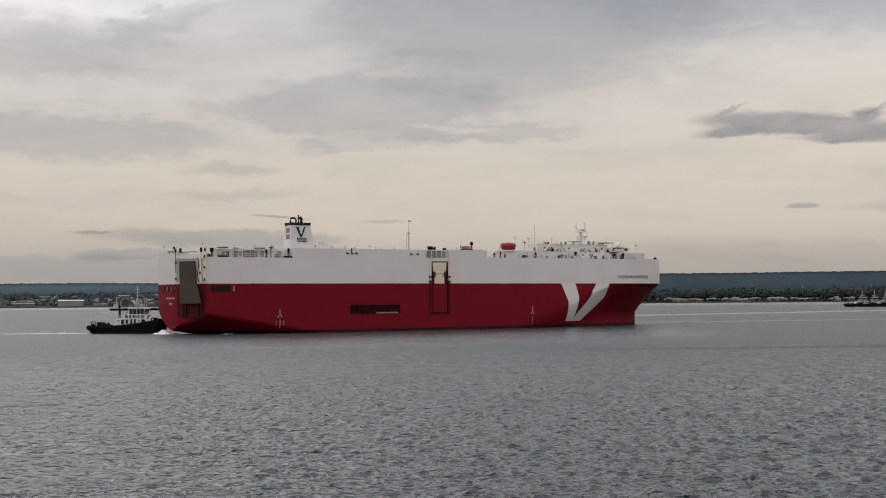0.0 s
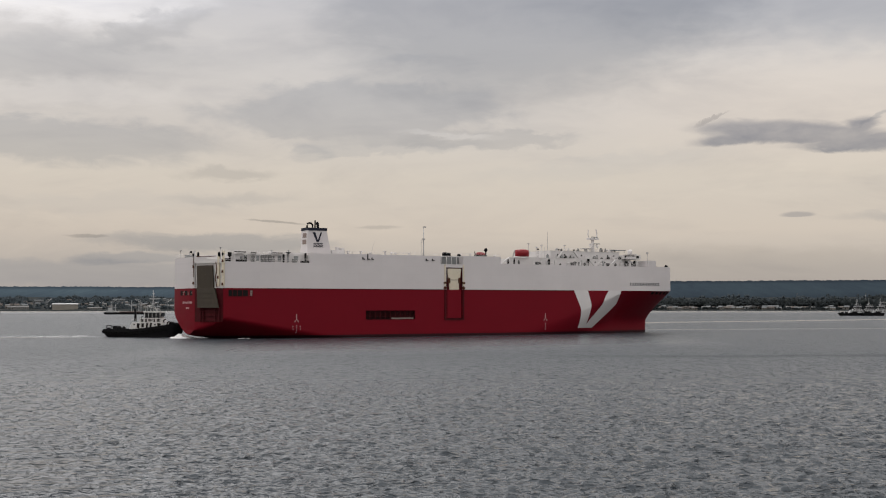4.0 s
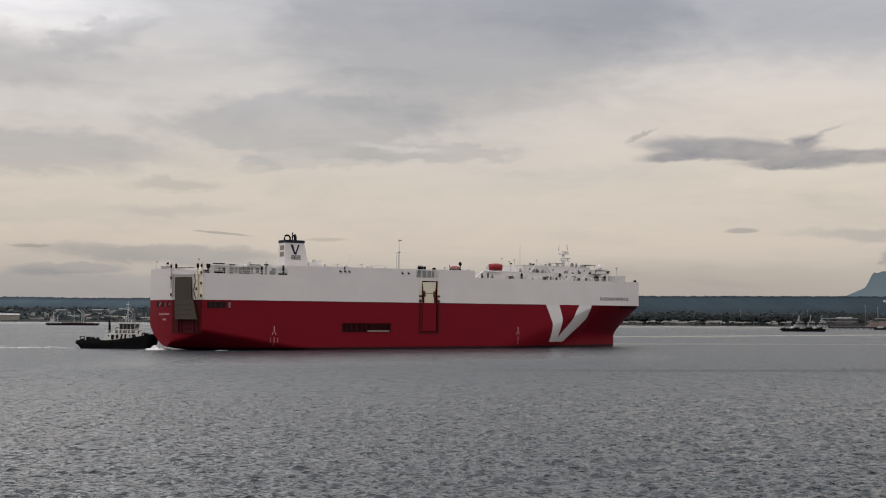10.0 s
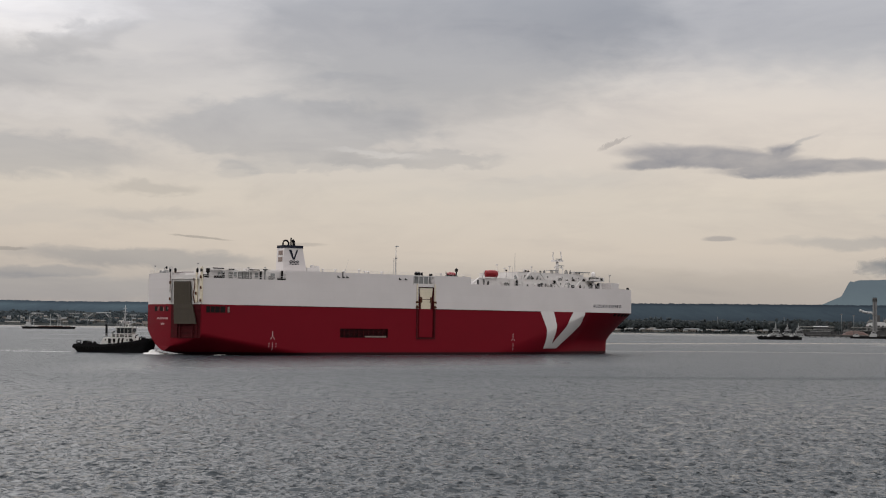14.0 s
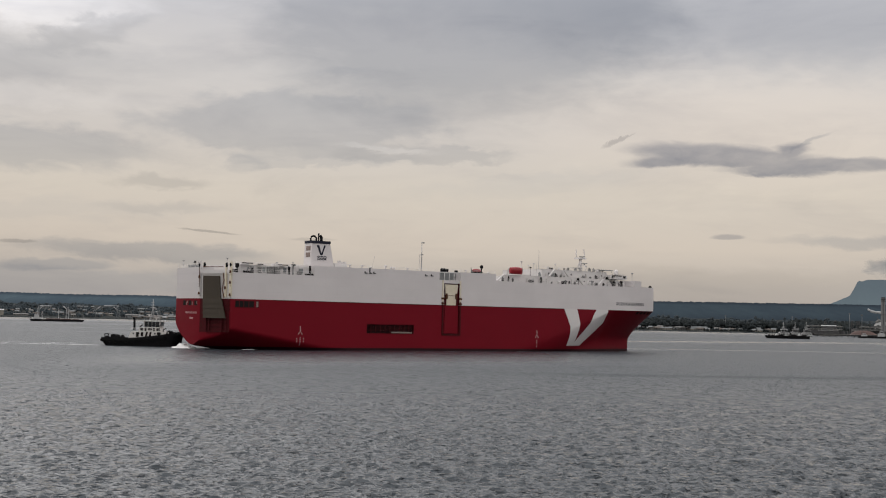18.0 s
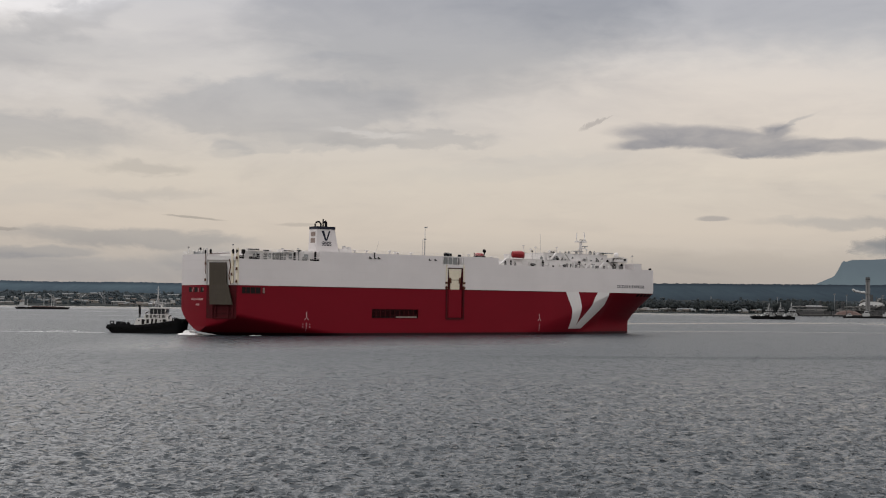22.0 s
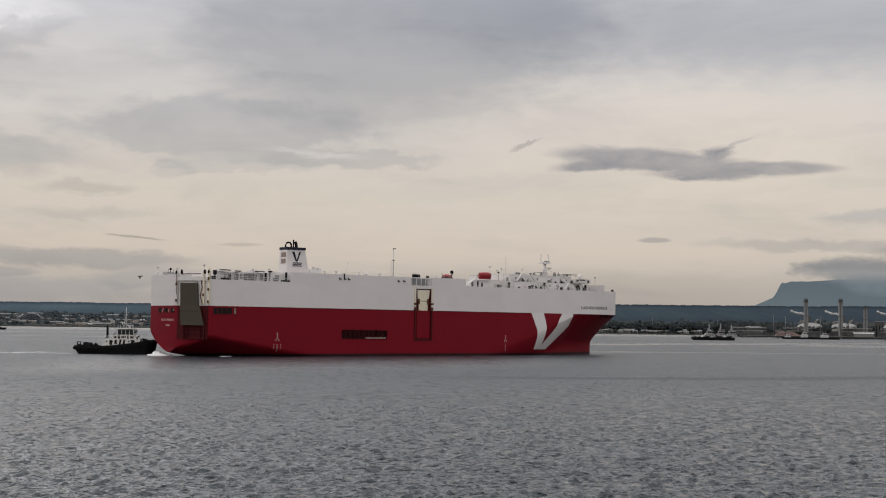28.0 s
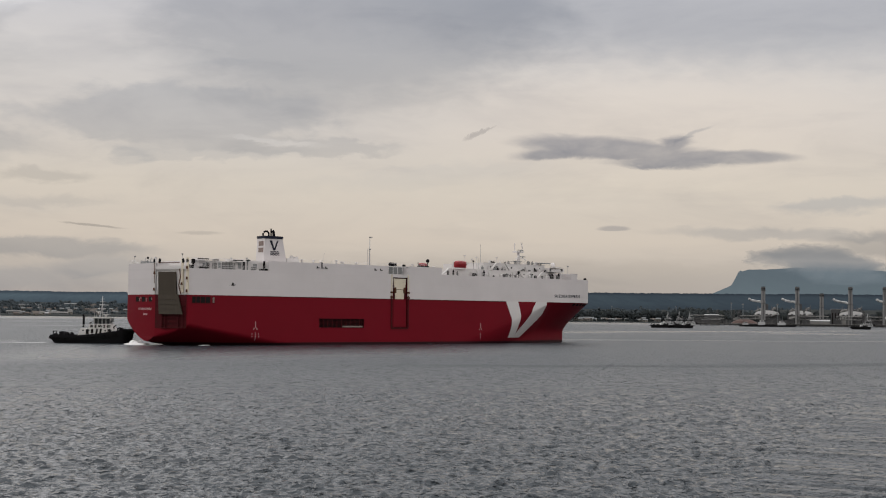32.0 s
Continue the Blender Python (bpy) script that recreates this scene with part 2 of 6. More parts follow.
RED = hull_paint("hull_red_paint", (0.148, 0.0026, 0.0100), 0.35, (0.108, 0.0045, 0.011))
WHITE = hull_paint("hull_white_paint", (0.585, 0.553, 0.552), 0.30, (0.52, 0.45, 0.38))
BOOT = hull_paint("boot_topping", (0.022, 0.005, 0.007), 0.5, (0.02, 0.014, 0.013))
STRIPE = hull_paint("white_stripe_paint", (0.63, 0.605, 0.60), 0.25, (0.55, 0.46, 0.40))
PINKISH = material("faded_mark_paint", (0.42, 0.27, 0.27), 0.6, vary=0.2, scale=2.0)
OLIVE = material("olive_ramp_steel", (0.034, 0.024, 0.013), 0.6, vary=0.2, scale=0.5, stretch=(1, 1, 0.3), second=(0.042, 0.030, 0.018), amount=0.35)
CREAM = material("cream_paint_rusty", (0.62, 0.56, 0.44), 0.55, vary=0.1, scale=0.7, second=(0.30, 0.13, 0.05), amount=0.25)
HOUSE = material("superstructure_white", (0.585, 0.56, 0.55), 0.5, vary=0.08, scale=0.5, second=(0.48, 0.42, 0.37), amount=0.1)
WORN = material("worn_grey_paint", (0.24, 0.19, 0.17), 0.7, vary=0.3, scale=1.5, second=(0.10, 0.05, 0.03), amount=0.5, spec=0.2)
RUST = material("rusty_steel", (0.095, 0.042, 0.024), 0.85, spec=0.1, vary=0.35, scale=1.2, second=(0.06, 0.03, 0.02), amount=0.5)
DARKRED = material("dark_red_frame_paint", (0.060, 0.006, 0.009), 0.6, vary=0.2, spec=0.1, second=(0.04, 0.018, 0.012), amount=0.4)
BLACK = material("black_paint", (0.007, 0.007, 0.008), 0.7, vary=0.25, scale=0.8, second=(0.02, 0.018, 0.016), amount=0.2, spec=0.1)
NAVY = material("dark_blue_emblem_paint", (0.008, 0.010, 0.022), 0.6, vary=0.15, spec=0.25)
VOID = material("dark_opening", (0.010, 0.008, 0.008), 0.9, vary=0.3, spec=0.2)
GLASS = material("dark_window_glass", (0.012, 0.015, 0.018), 0.08, vary=0.2)
STEEL = material("galvanised_steel", (0.38, 0.38, 0.38), 0.45, 0.6, vary=0.15)
GREYP = material("grey_deck_paint", (0.22, 0.23, 0.23), 0.6, vary=0.2, second=(0.16, 0.08, 0.05), amount=0.2)
ORANGE = material("lifeboat_red_orange", (0.27, 0.011, 0.018), 0.4, vary=0.12)
RUBBER = material("tyre_rubber", (0.006, 0.006, 0.006), 0.9, vary=0.3, spec=0.1)
TUGWHITE = material("tug_white_paint", (0.56, 0.55, 0.53), 0.45, vary=0.08, scale=0.8, second=(0.36, 0.22, 0.13), amount=0.08)
CONCRETE = material("weathered_concrete", (0.20, 0.195, 0.185), 0.85, vary=0.2, scale=0.12, fine_scale=1.0, second=(0.11, 0.10, 0.10), amount=0.3)
STACK = material("chimney_grey", (0.175, 0.174, 0.175), 0.75, vary=0.18, scale=0.1, fine_scale=0.8, stretch=(1, 1, 0.3), second=(0.15, 0.14, 0.13), amount=0.3)
SHEETW = material("white_sheet_metal", (0.36, 0.365, 0.37), 0.5, vary=0.1, scale=0.15, fine_scale=1.2, second=(0.45, 0.40, 0.34), amount=0.15)
ROOFW = material("bright_roof_sheet", (0.55, 0.55, 0.55), 0.5, vary=0.12, scale=0.15, fine_scale=1.2, second=(0.40, 0.36, 0.32), amount=0.2)
SHEETG = material("grey_sheet_metal", (0.13, 0.14, 0.145), 0.55, vary=0.18, scale=0.15, fine_scale=1.2)
SHEETB = material("brown_roof_sheet", (0.095, 0.078, 0.068), 0.7, vary=0.25, scale=0.2, fine_scale=1.5)
WALLC = material("cream_render_wall", (0.21, 0.195, 0.17), 0.85, vary=0.18, scale=0.2, fine_scale=1.5)
DOCK = material("dark_wet_pier", (0.018, 0.017, 0.016), 0.8, vary=0.3, scale=0.2)
CARGO = material("rust_red_cargo", (0.075, 0.040, 0.033), 0.7, vary=0.3, scale=0.1)
LAND = material("scrub_and_sand", (0.018, 0.022, 0.022), 0.95, vary=0.4, scale=0.02, fine_scale=0.15, second=(0.048, 0.043, 0.036), amount=0.25, spec=0.1)
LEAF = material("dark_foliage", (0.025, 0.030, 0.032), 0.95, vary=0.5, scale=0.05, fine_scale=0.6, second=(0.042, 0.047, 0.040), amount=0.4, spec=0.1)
# distance haze painted into the leaf colour: paler and bluer than LEAF
LEAFB = material("haze_tinted_foliage", (0.050, 0.062, 0.070), 0.95, vary=0.4, scale=0.04, fine_scale=0.5, second=(0.075, 0.085, 0.09), amount=0.4, spec=0.1)
PLANT = material("dark_plant_steel", (0.050, 0.050, 0.052), 0.7, vary=0.35, scale=0.15, fine_scale=1.2, second=(0.09, 0.08, 0.075), amount=0.3)
WALLD = material("weathered_dull_wall", (0.115, 0.108, 0.098), 0.85, vary=0.25, scale=0.2, fine_scale=1.5)
SHEETD = material("dull_roof_sheet", (0.16, 0.157, 0.15), 0.7, vary=0.25, scale=0.2, fine_scale=1.5)
FEATHER = material("dark_feathers", (0.03, 0.027, 0.025), 0.9, vary=0.3, scale=20)
FOAM = material("white_foam", (0.80, 0.80, 0.80), 0.9, vary=0.15, scale=0.8, fine_scale=5.0, bump=0.1)


def painted_far_haze(name, low, high, z0, z1, patch, scale, crown=0.0):
    """A far backdrop: the haze of kilometres of damp air painted in as glow, over a dim surface."""
    mt = bpy.data.materials.new(name)
    mt.use_nodes = True
    k = Net(mt.node_tree.nodes, mt.node_tree.links)
    k.n.clear()
    at = k.n.new("ShaderNodeTexCoord").outputs["Object"]
    s = k.n.new("ShaderNodeSeparateXYZ")
    k.l.new(at, s.inputs[0])
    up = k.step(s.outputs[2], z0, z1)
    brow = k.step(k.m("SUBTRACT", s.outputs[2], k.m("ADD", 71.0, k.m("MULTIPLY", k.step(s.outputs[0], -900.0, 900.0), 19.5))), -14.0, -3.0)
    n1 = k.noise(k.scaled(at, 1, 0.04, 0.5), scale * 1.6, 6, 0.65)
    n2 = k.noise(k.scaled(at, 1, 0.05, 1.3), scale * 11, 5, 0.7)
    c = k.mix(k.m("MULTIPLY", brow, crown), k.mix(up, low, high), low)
    # haze painted paler to the left, darker to the right
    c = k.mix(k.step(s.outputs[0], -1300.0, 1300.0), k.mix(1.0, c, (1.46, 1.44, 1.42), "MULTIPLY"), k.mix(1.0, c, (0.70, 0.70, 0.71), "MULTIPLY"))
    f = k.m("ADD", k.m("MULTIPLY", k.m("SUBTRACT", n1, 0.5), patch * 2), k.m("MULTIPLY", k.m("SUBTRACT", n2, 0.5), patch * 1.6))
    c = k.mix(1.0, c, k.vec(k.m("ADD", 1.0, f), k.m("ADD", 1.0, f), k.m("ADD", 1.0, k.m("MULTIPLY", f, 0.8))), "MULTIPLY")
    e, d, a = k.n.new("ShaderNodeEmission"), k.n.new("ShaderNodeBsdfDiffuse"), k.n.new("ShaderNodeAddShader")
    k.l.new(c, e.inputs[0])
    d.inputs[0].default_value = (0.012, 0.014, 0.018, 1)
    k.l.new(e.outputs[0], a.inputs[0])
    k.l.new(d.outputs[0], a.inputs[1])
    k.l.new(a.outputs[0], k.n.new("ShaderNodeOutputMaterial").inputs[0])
    return mt


# both give off the haze colours set here
RIDGE = painted_far_haze("hazy_wooded_ridge", srgb(38, 46, 53), srgb(58, 70, 77), 14, 58, 0.4, 0.006, 0.75)
MOUNT = painted_far_haze("hazy_mountain", srgb(112, 126, 131), srgb(104, 117, 123), 60, 180, 0.06, 0.003)


TRACK_X, TRACK_Y = -121.0, 458.5       # where the tug has passed before


def sea_material():
    mt = bpy.data.materials.new("sea_water")
    mt.use_nodes = True
    k = Net(mt.node_tree.nodes, mt.node_tree.links)
    b = k.n["Principled BSDF"]
    at = k.n.new("ShaderNodeTexCoord").outputs["Object"]
    murk = k.noise(at, 0.01, 4, 0.6)
    k.l.new(k.mix(murk, (0.029, 0.037, 0.045), (0.037, 0.045, 0.053)), b.inputs["Base Color"])
    b.inputs["IOR"].default_value = 1.333
    # slicks: calmer lanes across the harbour and under the far shore
    world_at = k.n.new("ShaderNodeNewGeometry").outputs["Position"]
    s = k.n.new("ShaderNodeSeparateXYZ")
    k.l.new(world_at, s.inputs[0])
    x, y = s.outputs[0], s.outputs[1]

    def lane(y0, slope, inner, outer, rag=1.0):
        """A band across the water along y = y0 + slope * x, with ragged edges."""
        off = k.m("ADD", k.m("MULTIPLY", ragged, rag), k.m("SUBTRACT", y, k.m("ADD", y0, k.m("MULTIPLY", x, slope))))
        return k.m("SUBTRACT", 1.0, k.step(k.m("ABSOLUTE", off), inner, outer))

    bands = k.step(k.noise(k.scaled(world_at, 0.0016, 0.016, 1), 1.0, 5, 0.55, 0.6), 0.54, 0.68)
    ragged = k.m("MULTIPLY", k.m("SUBTRACT", k.noise(k.scaled(world_at, 0.01, 0.02, 1), 1.0, 4, 0.6), 0.5), 40.0)
    lanes = k.m("MULTIPLY", k.m("MAXIMUM", lane(690.0, 0.82, 14.0, 34.0), k.m("MULTIPLY", lane(560.0, 0.15, 4.0, 12.0), 0.6)), k.step(x, 40.0, 90.0))
    slick = k.m("MAXIMUM", lanes, k.m("MULTIPLY", bands, k.m("MULTIPLY", k.step(y, 560.0, 900.0), 0.45)))
    slick = k.m("MAXIMUM", slick, k.step(y, 1500.0, 2300.0))
    # the tug's smooth track, and the sheltered water along the ship's near side
    track = k.m("MULTIPLY", lane(TRACK_Y, 0.139, 3.0, 9.0, 0.12), k.m("SUBTRACT", 1.0, k.step(x, TRACK_X - 6.0, TRACK_X + 2.0)))
    slick = k.m("MAXIMUM", slick, k.m("MULTIPLY", track, 0.9))
    lee = k.m("MULTIPLY", lane(385.0, 0.615, 40.0, 105.0, 0.8), k.m("MULTIPLY", k.step(x, -80.0, -40.0), k.m("SUBTRACT", 1.0, k.step(x, 50.0, 95.0))))
    slick = k.m("MAXIMUM", slick, k.m("MULTIPLY", lee, 0.7))
    # a smooth patch that catches the pale sky off the power station's pier
    ring = k.m("ADD", k.m("POWER", k.m("DIVIDE", k.m("SUBTRACT", x, 405.0), 40.0), 2.0), k.m("POWER", k.m("DIVIDE", k.m("ADD", k.m("SUBTRACT", y, 915.0), ragged), 70.0), 2.0))
    slick = k.m("MAXIMUM", slick, k.m("SUBTRACT", 1.0, k.step(ring, 0.3, 1.2)))
    # a ruffled lane, where the breeze roughens the water
    ruffle = k.m("MULTIPLY", lane(263.0, 0.19, 2.0, 13.0, 1.1), k.step(x, 10.0, 60.0))
    k.put(b.inputs["Roughness"], k.m("SUBTRACT", k.m("ADD", k.m("ADD", 0.10, k.m("MULTIPLY", ruffle, 0.12)), k.m("MULTIPLY", k.step(y, 60.0, 300.0), 0.31)), k.m("MULTIPLY", slick, 0.24)))

    def crests(scale, height):
        """Peaked wavelets, far between, over flat water."""
        n = k.noise(k.scaled(at, 0.8, 1.0, 1), scale, 1.5, 0.5, 0.3)
        c = k.m("MAXIMUM", k.m("DIVIDE", k.m("SUBTRACT", n, 0.40), 0.32), 0.0)
        return k.m("MULTIPLY", k.m("POWER", c, 3.6), height)

    h = k.m("ADD", crests(2.8, 0.25), k.m("ADD", crests(1.1, 0.32), crests(5.0, 0.03)))
    b1 = k.n.new("ShaderNodeBump")
    b1.inputs["Distance"].default_value = 1.0
    k.put(b1.inputs["Strength"], k.m("MULTIPLY", k.m("SUBTRACT", 1.0, k.m("MULTIPLY", slick, 0.65)), k.m("SUBTRACT", 1.0, k.m("MULTIPLY", k.step(y, 140.0, 330.0), 0.15))))
    k.l.new(h, b1.inputs["Height"])
    k.l.new(b1.outputs[0], b.inputs["Normal"])
    return mt


SEA = sea_material()

# ---- mesh helpers ----


def box(bm, x0, x1, y0, y1, z0, z1, m=None, taper=0.0):
    """A box between two corners; taper draws the top in."""
    t = taper
    pts = [(x0, y0, z0), (x1, y0, z0), (x1, y1, z0), (x0, y1, z0), (x0 + t, y0 + t, z1), (x1 - t, y0 + t, z1), (x1 - t, y1 - t, z1), (x0 + t, y1 - t, z1)]
    v = [bm.verts.new(m @ Vector(p) if m else p) for p in pts]
    for f in ((3, 2, 1, 0), (4, 5, 6, 7), (0, 1, 5, 4), (1, 2, 6, 5), (2, 3, 7, 6), (3, 0, 4, 7)):
        bm.faces.new([v[i] for i in f])


def rod(bm, a, b, r, r2=None, n=8):
    """A round bar from a to b, closed at both ends."""
    a, b = Vector(a), Vector(b)
    q = (b - a).to_track_quat("Z", "Y")
    r2 = r if r2 is None else r2
    rings = []
    for p, rr in ((a, r), (b, r2)):
        rings.append([bm.verts.new(p + q @ Vector((rr * math.cos(i * math.tau / n), rr * math.sin(i * math.tau / n), 0))) for i in range(n)])
    for i in range(n):
        bm.faces.new((rings[0][i], rings[0][(i + 1) % n], rings[1][(i + 1) % n], rings[1][i])).smooth = n > 6
    bm.faces.new(rings[0][::-1])
    bm.faces.new(rings[1])


def tube(bm, pts, r, n=8):
    for a, b in zip(pts, pts[1:]):
        rod(bm, a, b, r, r, n)


def plate(bm, pts, off):
    """A flat polygon with thickness: pts, and the way to its other side."""
    off = Vector(off)
    a = [bm.verts.new(Vector(p)) for p in pts]
    b = [bm.verts.new(Vector(p) + off) for p in pts]
    bm.faces.new(a[::-1])
    bm.faces.new(b)
    for i in range(len(pts)):
        j = (i + 1) % len(pts)
        bm.faces.new((a[i], a[j], b[j], b[i]))


def ball(bm, c, rx, ry, rz, rough=0.0, rings=5, n=8, seed=0):
    rnd = random.Random(seed)
    c = Vector(c)
    grid = []
    for i in range(1, rings):
        a = math.pi * i / rings
        grid.append([bm.verts.new(c + Vector((rx * math.sin(a) * math.cos(j * math.tau / n), ry * math.sin(a) * math.sin(j * math.tau / n), rz * math.cos(a))) * (1 + rough * rnd.uniform(-1, 1))) for j in range(n)])
    top, bot = bm.verts.new(c + Vector((0, 0, rz))), bm.verts.new(c - Vector((0, 0, rz)))
    for j in range(n):
        k = (j + 1) % n
        bm.faces.new((top, grid[0][j], grid[0][k])).smooth = True
        bm.faces.new((bot, grid[-1][k], grid[-1][j])).smooth = True
        for a, b in zip(grid, grid[1:]):
            bm.faces.new((a[j], b[j], b[k], a[k])).smooth = True


def finish(name, bm, mat, smooth=False):
    bmesh.ops.recalc_face_normals(bm, faces=bm.faces)
    me = bpy.data.meshes.new(name)
    bm.to_mesh(me)
    bm.free()
    me.materials.append(mat)
    if smooth:
        me.shade_smooth()
        me.set_sharp_from_angle(angle=radians(35))
    return me


def part(name, bm, mat, parent, label="", smooth=False):
    ob = new(name, finish(name, bm, mat, smooth))
    ob.parent = parent
    return tagged(ob, label)


def thing(name, m, label, category, group="", kind=""):
    ob = new(name)
    ob.empty_display_size = 1.0
    ob.matrix_world = m
    return tagged(ob, label, category, group, kind)


def solid(name, bm, mat, label, category, group="", kind="", smooth=False, m=None):
    ob = new(name, finish(name, bm, mat, smooth))
    if m:
        ob.matrix_world = m
    return tagged(ob, label, category, group, kind)


class Shape:
    """with Shape("leg", material, parent) as bm: ... makes one part."""

    def __init__(self, name, mat, parent, label="", smooth=False):
        self.args = name, mat, parent, label, smooth

    def __enter__(self):
        self.bm = bmesh.new()
        return self.bm

    def __exit__(self, *e):
        n, mat, par, lab, sm = self.args
        self.ob = part(n, self.bm, mat, par, lab, sm)

# ---- sea ----


def build_sea():
    """One sheet of water out to the horizon; waves as real relief where they can be told apart."""
    rs = np.concatenate([[0.5, 20, 40], np.geomspace(56, 420, 1200), np.geomspace(424, 4900, 150)])
    inner = np.radians(np.linspace(-31, 22.5, 700))            # angle from +y, to the left
    outer = np.radians(np.linspace(22.5, 329, 40)[1:-1])
    th = np.concatenate([inner, outer])
    R, T = np.meshgrid(rs, th, indexing="ij")
    X, Y = -R * np.sin(T), R * np.cos(T)
    cell = np.maximum(np.gradient(rs)[:, None], R * np.radians(0.08))
    Z = np.zeros_like(X)
    rng = np.random.default_rng(5)

    def waves(l0, l1, n, heading, spread):
        """A random sea of n trains, of unit height where the sheet is fine enough to carry it."""
        s = np.zeros_like(X)
        for lam in np.geomspace(l0, l1, n):
            a = rng.normal(heading, spread)
            k = math.tau / lam
            fade = np.clip((lam / cell - 2.0) / 2.0, 0, 1)
            s += fade * np.cos(k * (X * math.cos(a) + Y * math.sin(a)) + rng.uniform(0, math.tau))
        return s * math.sqrt(2.0 / n)

    gust = 0.77 + 0.15 * np.sin(X * 0.021 + 1.3 * np.sin(Y * 0.013)) * np.sin(Y * 0.017 + 0.7) + 0.17 * np.tanh((X - 4) / 25)
    short = np.minimum(waves(0.5, 1.2, 26, -1.35, 0.5), 1.9)
    middle = np.minimum(waves(1.1, 2.0, 28, -1.4, 0.48), 1.6)
    long = np.minimum(waves(2.4, 5.0, 20, -1.4, 0.3), 1.5)
    swell = waves(7.0, 18.0, 12, -1.3, 0.4)
    # crests peaked, troughs flat: steep little faces stand out here and there
    Z += gust * (0.021 * np.exp(0.95 * short + 0.2 * middle) + 0.029 * np.exp(0.95 * middle) + 0.017 * np.exp(0.7 * long)) + 0.02 * swell
    nr, na = X.shape
    co = np.stack([X, Y, Z], -1).reshape(-1, 3)
    i = np.arange(nr * na).reshape(nr, na)
    a, b = i[:-1], i[1:]
    quads = np.stack([a, np.roll(a, -1, 1), np.roll(b, -1, 1), b], -1).reshape(-1, 4)[:, ::-1]
    me = bpy.data.meshes.new("sea")
    me.vertices.add(len(co))
    me.vertices.foreach_set("co", co.ravel())
    me.loops.add(quads.size)
    me.loops.foreach_set("vertex_index", quads.ravel().astype(np.int32))
    me.polygons.add(len(quads))
    me.polygons.foreach_set("loop_start", np.arange(0, quads.size, 4, dtype=np.int32))
    me.update(calc_edges=True)
    me.shade_smooth()
    me.materials.append(SEA)
    return tagged(new("water", me), "grey choppy harbour water under an overcast sky", "water", kind="structure")


sea = build_sea()

# ---- the car carrier ----
BEAM = 16.13
RAIL = 16.4       # height of the edge between red and white
DECK = 24.9


def stem(z):
    return 193.0 if z <= 5 else 193.0 + 6.6 * min(1, (z - 5) / 11.4) ** 1.15


def fold(x):
    """Height of the edge under which the bow's side begins to slope in."""
    for (xa, za), (xb, zb) in zip(FOLD, FOLD[1:]):
        if x < xb:
            return za + (zb - za) * (x - xa) / (xb - xa)
    return RAIL


FOLD = ((100, 1.5), (125, 1.8), (131, 3.2), (142.5, 7.0), (155, 11.0), (166, 15.0), (171, RAIL))


def half(x, z, star=False):
    """Half breadth of the hull at x from the stern and z above the water."""
    xe = stem(z)
    w = min(1, max(0, (x - 160) / (xe - 160)))
    u = min(1, max(0, (x + (199.6 - xe) * w - 172) / 27.6))
    b = BEAM * max(0, 1 - u ** 3.3) ** 0.31                       # outline at the rail and above
    if x > 124 and z < RAIL:
        u = min(1, max(0, (x - (xe - 193) * w - 124) / 69))
        low = BEAM * max(0, 1 - u ** 1.35)                  # outline at the water
        fore = min(1, max(0, (x - 150) / 20))               # towards the stem: upright below, then hollow flare
        v = (z - 5.0 * fore) / (fold(x) - 5.0 * fore)
        v = min(1, max(0, v) if fore == 0 else 0.5 * (v + math.sqrt(v * v + 0.03 * fore)))
        v = 1 - (1 - v) ** (1.5 - 0.5 * fore)
        b = low + (b - low) * v
    if x < 8:
        b = min(b, 13.5 + 2.63 * (1 - ((8 - x) / 8) ** 2))
    zb, zk = 1.2 * (1 - x / 5), (7.8 if star else 8.6) * (1 - x / 46)
    if z < zk:
        v, e = min(1, max(0, (z - zb) / (zk - zb))), 1.22 if star else 1.35
        b *= max(0, 1 - (1 - v) ** e) ** (1 / e)
    if star and x < 6:
        b = min(b, 4.8 + 11.33 * x / 6)
    return b


def on_side(x, z, off=0.0):
    """A point on the starboard side, off metres outside it."""
    e = 0.05
    p = Vector((x, -half(x, z, True), z))
    if not off:
        return p
    dx = Vector((x + e, -half(x + e, z, True), z)) - p
    dz = Vector((x, -half(x, z + e, True), z + e)) - p
    n = dx.cross(dz)
    return p + n.normalized() * off


AFT = [0, 0.5, 1, 2, 3, 4, 5, 6, 7, 8, 10, 12, 14, 17, 19.5, 22, 25, 28, 31, 34, 37]
MID = [40, 44, 48, 56.9, 66.6, 76.2, 82, 89, 95.6, 102, 106, 112, 116, 119, 121, 123, 125, 127.5, 130, 132, 134.5, 137]


def stations(z):
    xa = 0 if z >= 1.2 else min(30, 9 * (1 - z / 1.2))
    xe = stem(z)
    return [xa + (40 - xa) * s / 40 for s in AFT] + MID + [137 + (xe - 137) * (1 - (1 - i / 64) ** 2) for i in range(1, 65)]


